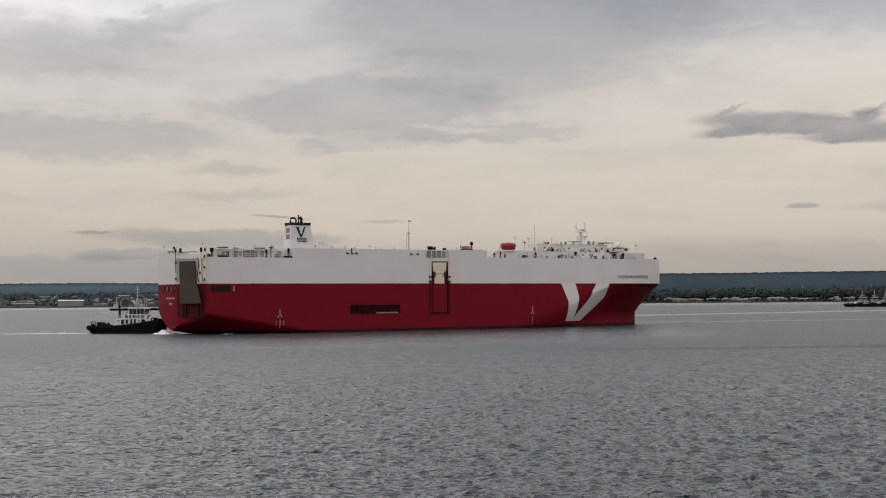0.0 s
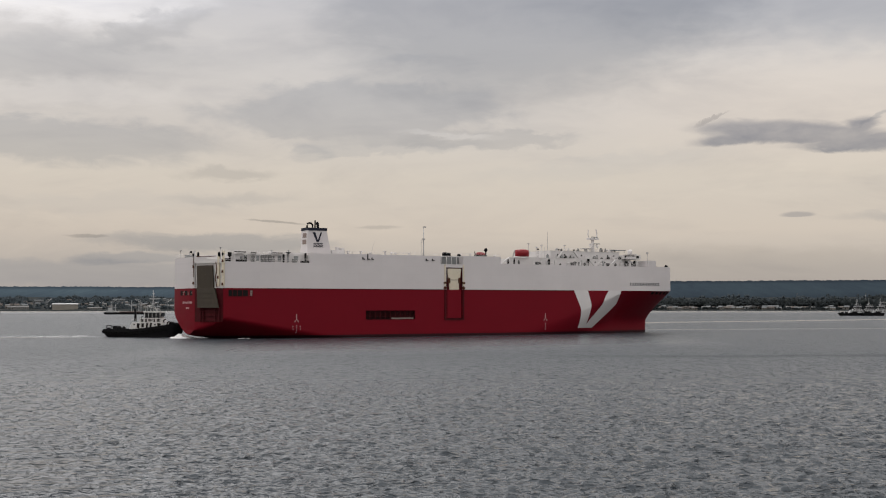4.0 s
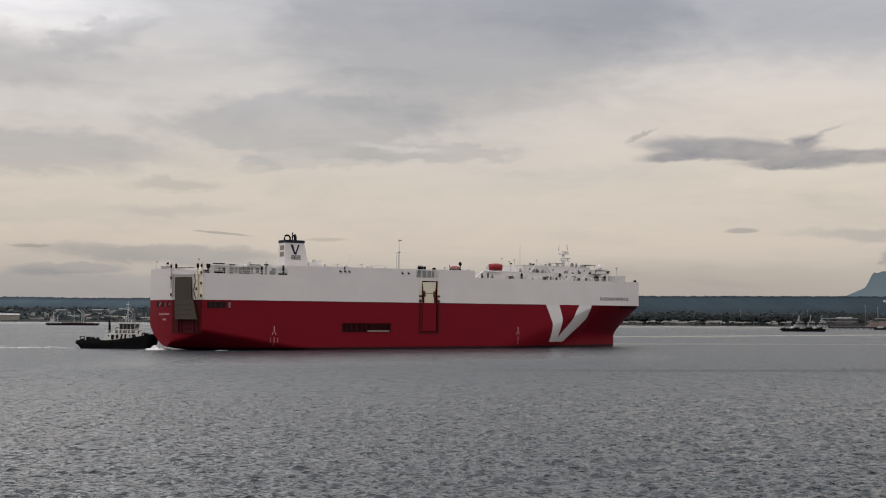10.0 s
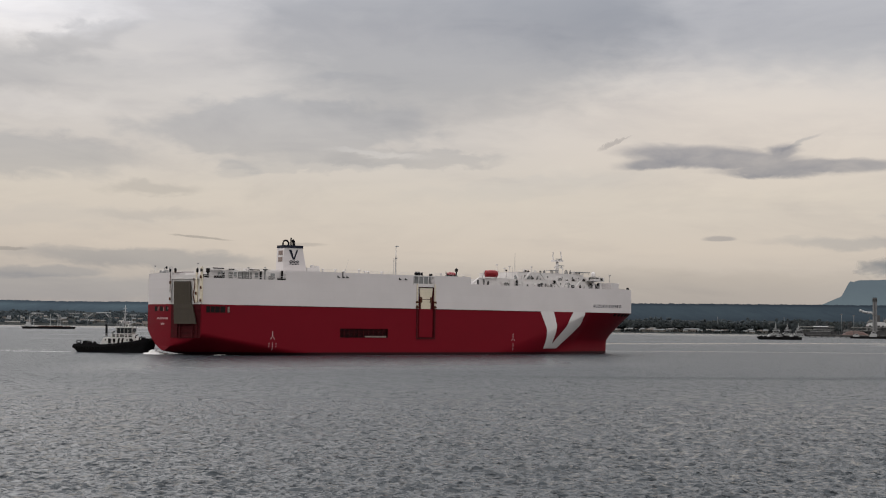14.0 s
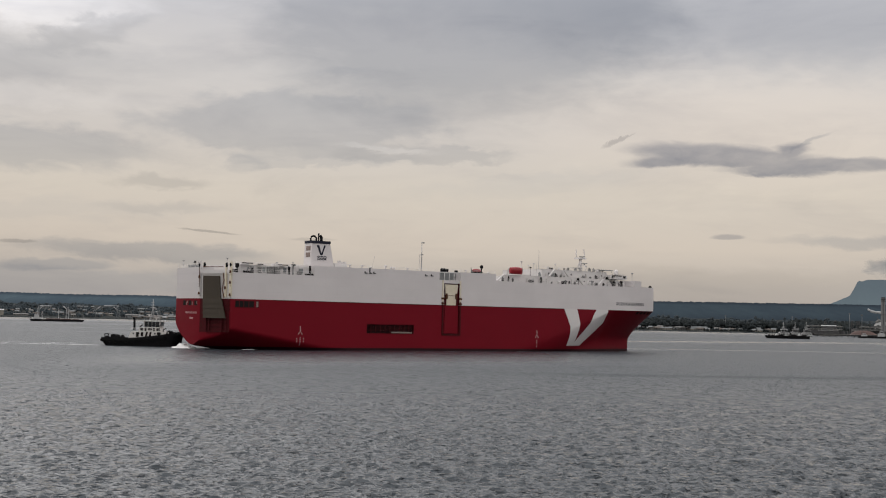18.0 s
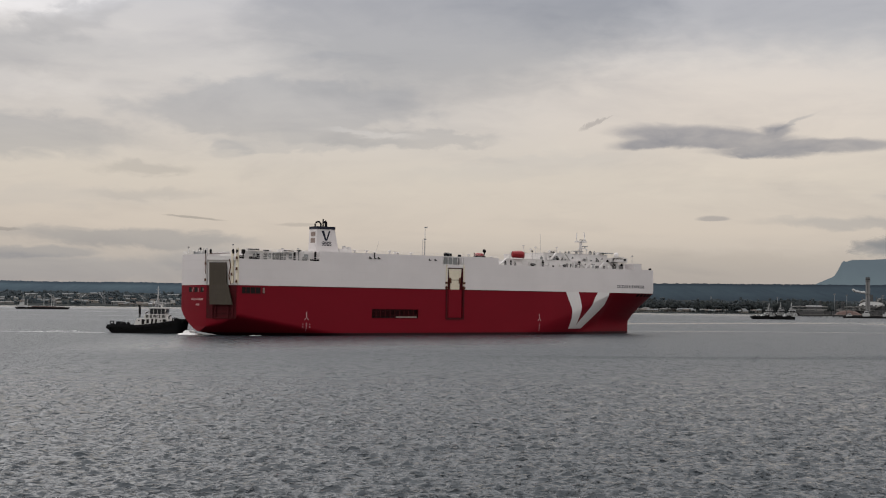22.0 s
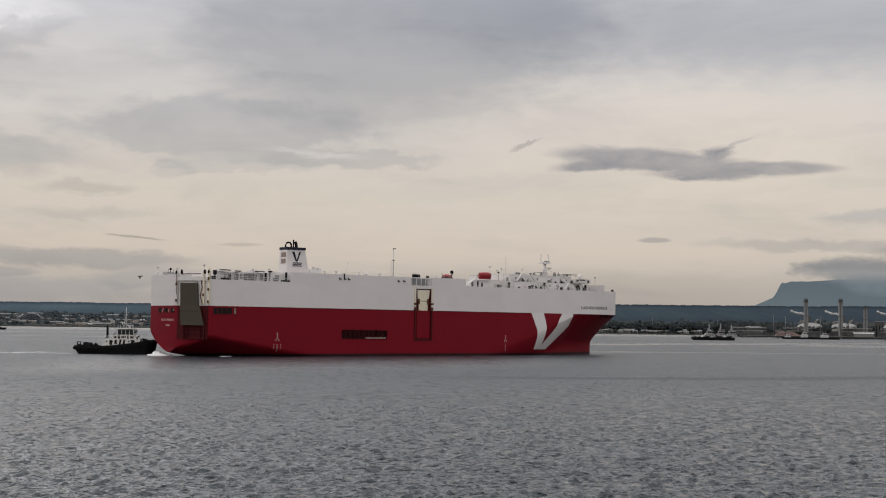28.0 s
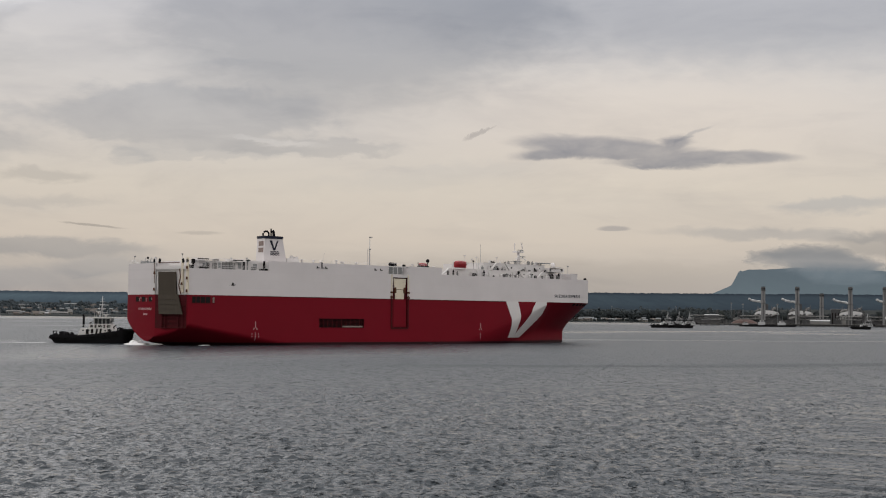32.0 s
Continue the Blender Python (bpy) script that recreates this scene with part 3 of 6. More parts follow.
def hull_mesh(bm, levels, holes=(), top=False):
    loops = []
    for z in levels:
        xs = stations(z)
        port = [bm.verts.new((x, half(x, z), z)) for x in xs]
        star = [bm.verts.new((x, -half(x, z, True), z)) for x in xs]
        loops.append((port, star))
    n = len(stations(0))
    for (p0, s0), (p1, s1), z0, z1 in zip(loops, loops[1:], levels, levels[1:]):
        for i in range(n - 1):
            bm.faces.new((p0[i], p0[i + 1], p1[i + 1], p1[i])).smooth = True
            x0, x1 = stations(z1)[i], stations(z1)[i + 1]
            if not any(x0 > a - 0.1 and x1 < b + 0.1 and z0 > c - 0.1 and z1 < d + 0.1 for a, b, c, d in holes):
                bm.faces.new((s0[i + 1], s0[i], s1[i], s1[i + 1])).smooth = True
        bm.faces.new((s0[0], p0[0], p1[0], s1[0]))
    if top:
        p, s = loops[-1]
        for i in range(n - 1):
            bm.faces.new((p[i], p[i + 1], s[i + 1], s[i]))
    bmesh.ops.remove_doubles(bm, verts=bm.verts, dist=0.004)


def prism(bm, x0, x1, z0, z1, inset=0.0, n=8):
    """A block across the ship that follows its sides."""
    rows = []
    for i in range(n + 1):
        x = x0 + (x1 - x0) * i / n
        p, s = half(x, z0) - inset, -half(x, z0, True) + inset
        rows.append([bm.verts.new(c) for c in ((x, p, z0), (x, p, z1), (x, s, z1), (x, s, z0))])
    for a, b in zip(rows, rows[1:]):
        for k in range(4):
            bm.faces.new((a[k], a[(k + 1) % 4], b[(k + 1) % 4], b[k]))
    bm.faces.new(rows[0])
    bm.faces.new(rows[-1][::-1])


def railing(bm, pts, h=1.1, gap=1.8, r=0.035, bars=3):
    """A rail along a line of points: posts and bars."""
    for a, b in zip(pts, pts[1:]):
        a, b = Vector(a), Vector(b)
        k = max(1, int((b - a).length / gap))
        for i in range(k + 1):
            p = a.lerp(b, i / k)
            rod(bm, p, p + Vector((0, 0, h)), r, r, 4)
        for j in range(1, bars + 1):
            up = Vector((0, 0, h * j / bars))
            rod(bm, a + up, b + up, r, r, 4)


def side_quad(bm, corners, n=8, off=0.05):
    """A painted mark on the starboard side; corners (x, z): bottom left, bottom right, top right, top left."""
    (a, b, c, d) = [Vector((x, 0, z)) for x, z in corners]
    grid = []
    for j in range(n + 1):
        l, r = a.lerp(d, j / n), b.lerp(c, j / n)
        row = []
        for i in range(5):
            p = l.lerp(r, i / 4)
            row.append(bm.verts.new(on_side(p.x, p.z, off)))
        grid.append(row)
    for g, h in zip(grid, grid[1:]):
        for i in range(4):
            bm.faces.new((g[i], g[i + 1], h[i + 1], h[i])).smooth = True


def at_height(line, z):
    for (xa, za), (xb, zb) in zip(line, line[1:]):
        if z <= zb:
            return xa + (xb - xa) * (z - za) / (zb - za)
    return line[-1][0]


def stripe(bm, left, right, off, n=28):
    """A painted stripe up the starboard side between two edges, each a line of (x, z) from below."""
    grid = []
    z0, z1 = left[0][1], left[-1][1]
    for j in range(n + 1):
        z = z0 + (z1 - z0) * j / n
        a, b = at_height(left, z), at_height(right, z)
        grid.append([bm.verts.new(on_side(a + (b - a) * i / 14, z, off)) for i in range(15)])
    for g, h in zip(grid, grid[1:]):
        for i in range(14):
            bm.faces.new((g[i], g[i + 1], h[i + 1], h[i])).smooth = True


def lettering(name, words, size, mat, parent, place, label=""):
    """Words in the built-in font; place maps a point of the flat text to the thing's space."""
    cu = bpy.data.curves.new(name, "FONT")
    cu.body, cu.size, cu.resolution_u, cu.space_character = words, size, 2, 1.3
    cu.offset = 0.05
    ob = bpy.data.objects.new(name, cu)
    scene.collection.objects.link(ob)
    me = bpy.data.meshes.new_from_object(ob.evaluated_get(bpy.context.evaluated_depsgraph_get()))
    bpy.data.objects.remove(ob)
    for v in me.vertices:
        v.co = place(v.co.x, v.co.y)
    me.materials.clear()
    me.materials.append(mat)
    t = new(name, me)
    t.parent = parent
    return tagged(t, label)


def build_ship():
    ship = thing("car_carrier", ship_pose(0), "huge red and white car carrier under way on grey water", "ship")

    def sh(name, mat, label="", smooth=False, parent=None):
        return Shape(name, mat, parent or ship, label, smooth)

    holes = ((56.9, 76.2, 6.1, 9.0), (89, 95.6, 6.1, 24.2))
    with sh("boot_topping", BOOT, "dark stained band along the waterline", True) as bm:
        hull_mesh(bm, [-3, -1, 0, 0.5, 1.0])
    with sh("hull", RED, "red painted hull plating", True) as bm:
        hull_mesh(bm, [1.0, 1.4, 1.8, 2.2, 2.6, 3.0, 3.4, 3.8, 4.2, 4.6, 5.0, 5.4, 5.75, 6.1, 6.8, 7.5, 8.2, 9, 10, 11, 12, 13, 14, 15, RAIL], holes)
    with sh("upper_hull", WHITE, "white painted upper hull with rust runs", True) as bm:
        hull_mesh(bm, [RAIL, 18, 20, 22, 24.2, DECK], holes, top=True)
    with sh("upper_deck_house", WHITE, smooth=True) as bm:
        prism(bm, 36, 86.6, DECK, 28.2, n=12)
    with sh("upper_deck_house", WHITE, smooth=True) as bm:
        prism(bm, 96, 112, DECK, 28.4, n=6)
    with sh("upper_deck_house", WHITE, smooth=True) as bm:
        box(bm, 86.6, 96, -13.2, 16.1, DECK, 28.3)
    with sh("foredeck_bulwark", WHITE, smooth=True) as bm:
        prism(bm, 112, 181.3, DECK, 25.8, n=20)
    with sh("foredeck_house", WHITE, smooth=True) as bm:
        prism(bm, 181.3, 185.6, DECK, 28.2, n=5)
    with sh("forecastle", WHITE, smooth=True) as bm:
        prism(bm, 185.6, 199.4, DECK, 25.9, n=24)
    with sh("poop_bulwark", WHITE, smooth=True) as bm:
        prism(bm, 0.05, 2.6, DECK, 26.6, n=4)
    with sh("poop_house", HOUSE) as bm:
        box(bm, 9, 36, -14.2, 12.6, DECK, 27.6)
        for i in range(9):
            x = 10 + i * 2.9
            box(bm, x, x + 0.3, -14.3, -14.2, DECK, 27.6)
    for x0, w in ((13.0, 1.4), (17.6, 2.0), (21.0, 2.2), (25.2, 1.2), (31.0, 1.6)):
        with sh("deck_opening", GREYP) as bm:
            box(bm, x0, x0 + w, -14.28, -14.1, 25.3, 27.1)
    # rubbing line between the two colours
    with sh("paint_line", DARKRED, "thin dark line between red and white") as bm:
        for a, b in ((6.2, 88.9), (95.7, 145.0)):
            side_quad(bm, ((a, RAIL - 0.22), (b, RAIL - 0.22), (b, RAIL + 0.02), (a, RAIL + 0.02)), 1, 0.04)
    # the great white stripe at the bow
    with sh("bow_stripe", STRIPE, "white painted stripe") as bm:
        stripe(bm, ((148.5, 2.3), (148.5, 4.2), (148.5, 6.2), (148.2, 9.8), (146.5, 13.3), (145.0, RAIL + 0.03)), ((153.2, 2.3), (152.9, 3.7), (152.9, 5.4), (153.0, 7.6), (153.2, 11.1), (152.4, 14.0), (151.5, RAIL + 0.03)), 0.05, 44)
    with sh("bow_stripe", STRIPE, "white painted stripe") as bm:
        stripe(bm, ((152.4, 2.3), (153.0, 4.0), (154.2, 5.8), (155.8, 7.6), (158.6, 11.1), (159.8, 14.0), (161.5, RAIL + 0.03)), ((157.5, 2.3), (159.2, 3.8), (161.0, 5.3), (164.4, 8.2), (167.4, 11.4), (167.2, 13.9), (167.5, RAIL + 0.03)), 0.075, 44)
    for word, x0 in (("SUZUKA", 0.0), ("EXPRESS", 8.1)):
        lettering("ship_name", word, 1.6, NAVY, ship, lambda x, y, x0=x0: on_side(NAME_X + x0 + x * NAME_W, NAME_Z + y, 0.06), "dark lettering on white paint")
    # openings at the mooring deck, in the side and in the transom
    for i, (x0, x1) in enumerate(((7.4, 8.6), (8.9, 10.2), (10.5, 12.0), (12.3, 13.9), (14.8, 15.5))):
        with sh("mooring_opening", WORN if i == 4 else VOID, "" if i == 4 else "dark opening in the hull") as bm:
            side_quad(bm, ((x0, 13.9), (x1, 13.9), (x1, 15.7), (x0, 15.7)), 2, 0.05)
        with sh("opening_frame", DARKRED) as bm:
            for a, b, c, d in ((x0 - 0.12, x0, 13.7, 15.9), (x1, x1 + 0.12, 13.7, 15.9), (x0, x1, 13.7, 13.9), (x0, x1, 15.7, 15.9)):
                side_quad(bm, ((a, c), (b, c), (b, d), (a, d)), 1, 0.09)
    for y0, w in ((7.6, 2.0), (3.4, 2.2), (-1.2, 2.2)):
        with sh("mooring_opening", VOID, "dark opening in the hull") as bm:
            box(bm, -0.06, 0.05, y0 - w, y0, 14.1, 15.7)
    for y0, z0, h in ((5.2, 14.3, 0.9), (4.4, 15.0, 0.6), (0.6, 14.2, 1.1), (-2.9, 14.6, 0.8)):
        with sh("mooring_fitting", WORN, "worn pale fitting by the mooring opening") as bm:
            box(bm, -0.09, 0.04, y0 - 0.45, y0, z0, z0 + h)
    for y0, w in ((5.6, 8.8),):
        for i in range(11):
            with sh("stern_lettering", PINKISH, "faded white bars of illegible lettering") as bm:
                box(bm, -0.05, 0.03, y0 - i * 0.82 - 0.42, y0 - i * 0.82, 11.45, 12.05 + 0.1 * (i % 2))
    for i in range(4):
        with sh("stern_lettering", PINKISH, "faded white bars of illegible lettering") as bm:
            box(bm, -0.05, 0.03, 2.2 - i * 0.7 - 0.45, 2.2 - i * 0.7, 9.7, 10.3)
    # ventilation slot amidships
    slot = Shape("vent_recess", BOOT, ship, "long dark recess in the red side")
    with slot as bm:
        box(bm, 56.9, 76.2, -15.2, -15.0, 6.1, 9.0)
    with sh("vent_lining", DARKRED) as bm:
        box(bm, 56.9, 76.2, -BEAM, -15.0, 5.9, 6.12)
        box(bm, 56.9, 76.2, -BEAM, -15.0, 8.98, 9.2)
        box(bm, 56.8, 56.95, -BEAM, -15.0, 6.1, 9.0)
        box(bm, 76.15, 76.3, -BEAM, -15.0, 6.1, 9.0)
    for i in range(5):
        with sh("vent_slat", DARKRED) as bm:
            box(bm, 57.1, 76.0, -15.7, -15.3, 6.9 + i * 0.42, 7.02 + i * 0.42)
    for i in range(9):
        with sh("vent_post", DARKRED) as bm:
            box(bm, 58.6 + i * 1.95, 58.8 + i * 1.95, -15.95, -15.75, 6.1, 9.0)
    with sh("vent_sill", WORN, "worn grey rusty sill") as bm:
        box(bm, 66.9, 75.4, -16.3, -15.9, 6.15, 6.65)
    # side door: recess, cream upper flap, red lower flap, guide rails
    with sh("door_recess", DARKRED) as bm:
        box(bm, 89, 95.6, -15.5, -15.3, 6.1, 24.2)
        box(bm, 88.9, 89.02, -BEAM, -15.3, 6.1, 24.2)
        box(bm, 95.58, 95.7, -BEAM, -15.3, 6.1, 24.2)
    with sh("side_door", RED, "closed red side door") as bm:
        box(bm, 89.35, 95.25, -16.0, -15.6, 6.35, 16.35)
    with sh("door_flap", CREAM, "cream rust-streaked upper flap") as bm:
        plate(bm, [(89.9, -15.9, 19.9), (94.7, -15.9, 19.9), (95.2, -15.9, 23.8), (89.5, -15.9, 23.8)], (0, 0.3, 0))
        box(bm, 90.3, 94.3, -15.9, -15.6, 16.4, 19.7)
    for x in (90.2, 94.4):
        with sh("hinge", RUST, "dark rusty hinge") as bm:
            plate(bm, [(x - 0.5, -16.05, 18.6), (x + 0.5, -16.05, 18.6), (x + 0.35, -16.05, 20.6), (x - 0.35, -16.05, 20.6)], (0, 0.25, 0))
    for x, w in ((88.3, 0.45), (96.0, 0.45)):
        with sh("door_guide", DARKRED, "dark rusty guide rail") as bm:
            box(bm, x - w / 2, x + w / 2, -16.42, -16.08, 5.9, 17.6)
        with sh("door_guide", CREAM) as bm:
            box(bm, x - w / 2, x + w / 2, -16.38, -16.08, 17.6, 25.2)
        for z in (16.6, 18.4):
            with sh("cleat", RUST) as bm:
                box(bm, x - 0.5, x + 0.5, -16.6, -16.1, z, z + 0.7)
    with sh("door_sill", DARKRED) as bm:
        box(bm, 88.2, 96.2, -16.35, -16.05, 5.6, 6.1)
    # grey panel over the white wall paints in shade between the gantry posts
    with sh("gantry_shade_panel", GREYP, "grey panel painted as shade behind the winch gantry") as bm:
        box(bm, 86.9, 95.8, -13.4, -13.2, 25.4, 28.0)
    with sh("winch_gantry", HOUSE) as bm:
        for x in (87.0, 89.1, 91.2, 93.3, 95.6):
            rod(bm, (x, -15.9, DECK), (x, -15.9, 28.2), 0.13)
        box(bm, 86.6, 96, -16.1, -15.7, 27.9, 28.25)
        box(bm, 86.6, 96, -16.1, -15.7, 25.0, 25.35)
    with sh("winch_drum", BLACK) as bm:
        rod(bm, (94.6, -14.6, 28.6), (95.6, -14.6, 28.6), 0.45, 0.45, 10)
    with sh("gantry_winch", BLACK) as bm:
        rod(bm, (88.5, -14.6, 28.9), (90.2, -14.6, 28.9), 0.7, 0.7, 12)
        box(bm, 90.1, 91.4, -15, -14.2, 28.3, 29.4)
    with sh("rail", HOUSE) as bm:
        railing(bm, [(86.6, -16, 28.25), (96, -16, 28.25)], 1.0, 2.4, 0.03, 1)
    # stern quarter ramp, folded up against the cut corner
    ax = Vector((6, -11.33, 0)).normalized()
    out = Vector((-11.33, -6, 0)).normalized()
    c0 = Vector((0, -4.8, 0))

    def q(u, z, o=0.0):
        p = c0 + ax * u + out * o
        return Vector((p.x, p.y, z))

    with sh("ramp_recess", DARKRED, "dark red recess behind the ramp") as bm:
        plate(bm, [q(0.5, 5.6, 0.06), q(12.2, 5.6, 0.06), q(12.2, RAIL, 0.06), q(0.5, RAIL, 0.06)], out * 0.05)
    with sh("ramp_recess", HOUSE, "pale rust-streaked recess behind the ramp") as bm:
        plate(bm, [q(0.9, RAIL, 0.06), q(12.4, RAIL, 0.06), q(12.4, 24.4, 0.06), q(0.9, 24.4, 0.06)], out * 0.05)
    for z in (11.2, 12.8, 14.4):
        with sh("recess_rib", DARKRED) as bm:
            plate(bm, [q(9.6, z, 0.1), q(12.1, z, 0.1), q(12.1, z + 0.3, 0.1), q(9.6, z + 0.3, 0.1)], out * 0.3)
    ramp = Shape("stern_ramp", OLIVE, ship, "olive grey steel ramp folded up")
    with ramp as bm:
        plate(bm, [q(2.2, 16.2, 0.5), q(9.0, 16.2, 0.5), q(8.5, 23.7, 0.5), q(2.0, 23.7, 0.5)], out * 0.5)
        plate(bm, [q(2.8, 10.1, 1.0), q(11.5, 10.1, 1.0), q(9.6, 16.4, 0.7), q(2.2, 16.4, 0.7)], out * 0.45)
    for z in (17.6, 19.2, 20.8, 22.4):
        with sh("ramp_rib", OLIVE, parent=ramp.ob) as bm:
            plate(bm, [q(2.2, z, 1.0), q(8.5, z, 1.0), q(8.5, z + 0.14, 1.0), q(2.2, z + 0.14, 1.0)], out * 0.03)
    for z in (11.6, 13.2, 14.8):
        with sh("ramp_rib", OLIVE, parent=ramp.ob) as bm:
            plate(bm, [q(2.4, z, 1.44), q(10.0, z, 1.44), q(10.0, z + 0.14, 1.44), q(2.4, z + 0.14, 1.44)], out * 0.03)
    for u in (3.2, 4.4, 9.4, 11.0):
        with sh("ramp_frame_post", DARKRED) as bm:
            plate(bm, [q(u, 5.6, 0.3), q(u + 0.3, 5.6, 0.3), q(u + 0.3, 10.4, 0.3), q(u, 10.4, 0.3)], out * 0.4)
    for z in (5.7, 7.4, 8.8):
        with sh("ramp_frame_bar", DARKRED) as bm:
            plate(bm, [q(3.2, z, 0.25), q(11.4, z, 0.25), q(11.4, z + 0.25, 0.25), q(3.2, z + 0.25, 0.25)], out * 0.35)
    for u, m_, z1 in ((0.1, HOUSE, 28.4), (10.4, CREAM, 27.2), (12.3, CREAM, 28.3)):
        with sh("ramp_post", m_, "white post with rust stains") as bm:
            plate(bm, [q(u, 17, 0.1), q(u + 0.75, 17, 0.1), q(u + 0.6, z1, 0.1), q(u + 0.1, z1, 0.1)], out * 0.7)
        for z in ((17.6, 22.9) if u < 10 else (19.4,) if u < 12 else (17.2, 21.2, 24.6)):
            with sh("cleat", RUST) as bm:
                plate(bm, [q(u + 0.05, z, 0.75), q(u + 0.7, z, 0.75), q(u + 0.6, z + 0.9, 0.75), q(u + 0.15, z + 0.9, 0.75)], out * 0.3)
    for u in (0.3, 2.2, 11.0, 12.6):
        with sh("sheave_block", BLACK) as bm:
            p = q(u, 27.2, 0.6)
            ball(bm, p, 0.42, 0.42, 0.8, 0.2, seed=int(u * 10))
    with sh("ramp_beam", HOUSE, "white beam over the ramp") as bm:
        plate(bm, [q(0.5, 24.4, 0.1), q(12.6, 24.4, 0.1), q(12.6, 25.7, 0.1), q(0.5, 25.7, 0.1)], out * 0.5)
    with sh("ramp_tackle", RUST) as bm:
        tube(bm, [q(9.9, 24.6, 0.9), q(10.4, 22.2, 1.0), q(9.8, 19.4, 1.0), q(10.6, 16.6, 1.0)], 0.16, 6)
        tube(bm, [q(0.4, 26.4, 0.9), q(0.5, 20, 0.9)], 0.1, 6)
        tube(bm, [q(2.0, 26.6, 0.9), q(9.8, 26.6, 0.9)], 0.12, 6)
    # poop gear
    with sh("rail", HOUSE) as bm:
        railing(bm, [on_side(6.4, DECK), on_side(36, DECK)], 1.2, 3.0, 0.05, 2)
        railing(bm, [(0.2, -4.5, 26.6), (0.2, 13, 26.6)], 1.1)
        railing(bm, [(9, -12.4, 27.6), (36, -12.4, 27.6)], 0.9, 3.0, 0.05, 2)
    for x, y, s in ((3.4, 9.5, 1.0), (4.2, 5.5, 0.9), (4.0, 1.0, 0.8), (8.0, -13.6, 0.8)):
        with sh("mooring_winch", BLACK) as bm:
            z = DECK
            rod(bm, (x - 0.8 * s, y, z + 0.8 * s), (x + 0.8 * s, y, z + 0.8 * s), 0.6 * s, 0.6 * s, 10)
            box(bm, x - 1.0 * s, x - 0.8 * s, y - 0.7 * s, y + 0.7 * s, z, z + 1.5 * s)
            box(bm, x + 0.8 * s, x + 1.0 * s, y - 0.7 * s, y + 0.7 * s, z, z + 1.5 * s)
    for x, y, t in ((1.5, 12.0, 29.0), (7.2, -9.5, 29.4), (24, -12, 28.6), (30, -12, 28.8)):
        with sh("flood_lamp_post", STEEL) as bm:
            rod(bm, (x, y, DECK), (x, y, t), 0.09)
            box(bm, x - 0.3, x + 0.3, y - 0.2, y + 0.2, t, t + 0.35)
    for x, w in ((12.0, 2.5), (18.5, 1.8), (23.5, 3.2), (30.5, 2.2), (33.6, 1.2)):
        with sh("ventilator", HOUSE) as bm:
            box(bm, x, x + w, -11, -9, 27.6, 28.1 + 0.12 * w)
    # funnel
    fun = Shape("funnel", WHITE, ship, "white funnel with a dark band and emblem")
    with fun as bm:
        lo = [(36.9, -11.7), (46.0, -11.7), (46.0, -6.6), (36.9, -6.6)]
        hi = [(37.2, -11.7), (44.2, -11.7), (44.2, -6.8), (37.2, -6.8)]
        a = [bm.verts.new((x, y, 28.2)) for x, y in lo]
        b = [bm.verts.new((x, y, 36.2)) for x, y in hi]
        bm.faces.new(b)
        for i in range(4):
            bm.faces.new((a[i], a[(i + 1) % 4], b[(i + 1) % 4], b[i]))
    with sh("funnel_band", NAVY, parent=fun.ob) as bm:
        box(bm, 37.1, 44.4, -11.85, -6.7, 36.0, 36.9)
    for pts, r in ((((40.0, -9.6, 36.7), (40.0, -9.6, 37.9), (39.4, -9.6, 38.55), (38.6, -9.6, 38.55), (38.0, -9.6, 38.2)), 0.3),
                   (((38.6, -8.2, 36.7), (38.6, -8.2, 38.0)), 0.3), (((41.0, -9.4, 36.7), (41.0, -9.4, 39.6)), 0.26),
                   (((41.9, -9.8, 36.7), (41.8, -9.8, 38.2), (41.4, -9.8, 38.9)), 0.5), (((42.6, -8.6, 36.7), (42.5, -8.6, 37.9)), 0.36)):
        with sh("exhaust_pipe", BLACK, "black exhaust pipe", parent=fun.ob) as bm:
            tube(bm, pts, r, 8)
            for p in pts[1:-1]:
                ball(bm, p, r, r, r, 0, 6, 8)
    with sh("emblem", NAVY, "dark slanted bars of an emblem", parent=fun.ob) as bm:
        y = -11.72
        plate(bm, [(39.0, y, 35.4), (40.0, y, 35.4), (41.1, y, 32.1), (40.5, y, 32.1)], (0, -0.06, 0))
        plate(bm, [(41.9, y, 35.4), (42.5, y, 35.4), (41.3, y, 32.1), (40.75, y, 32.1)], (0, -0.06, 0))
    for j in range(3):
        with sh("emblem_wave", NAVY, parent=fun.ob) as bm:
            for i in range(6):
                x0 = 39.3 + i * 0.6
                z0 = 31.6 - j * 0.52
                za, zb2 = (z0, z0 - 0.25) if i % 2 else (z0 - 0.25, z0)
                plate(bm, [(x0, -11.72, za), (x0 + 0.6, -11.72, zb2), (x0 + 0.6, -11.72, zb2 + 0.26), (x0, -11.72, za + 0.26)], (0, -0.06, 0))
    for z in (31.4, 33.6):
        with sh("louvre", WORN, "dull grey louvred vent", parent=fun.ob) as bm:
            xx = 36.9 + 0.3 * (z - 28.2) / 8
            box(bm, xx - 0.05, xx + 0.3, -10.9, -8.0, z - 0.05, z + 1.5)
            for i in range(5):
                box(bm, xx - 0.12 + 0.065 * i, xx + 0.3, -10.9, -8.0, z + i * 0.28, z + i * 0.28 + 0.16)
    with sh("engine_casing", HOUSE) as bm:
        box(bm, 46.2, 51.2, -11.7, 2, 28.2, 29.6)
        box(bm, 32.5, 36.2, -11.5, 6, 27.6, 28.3)
        box(bm, 48.0, 48.9, -11.4, -10.4, 29.6, 30.6)
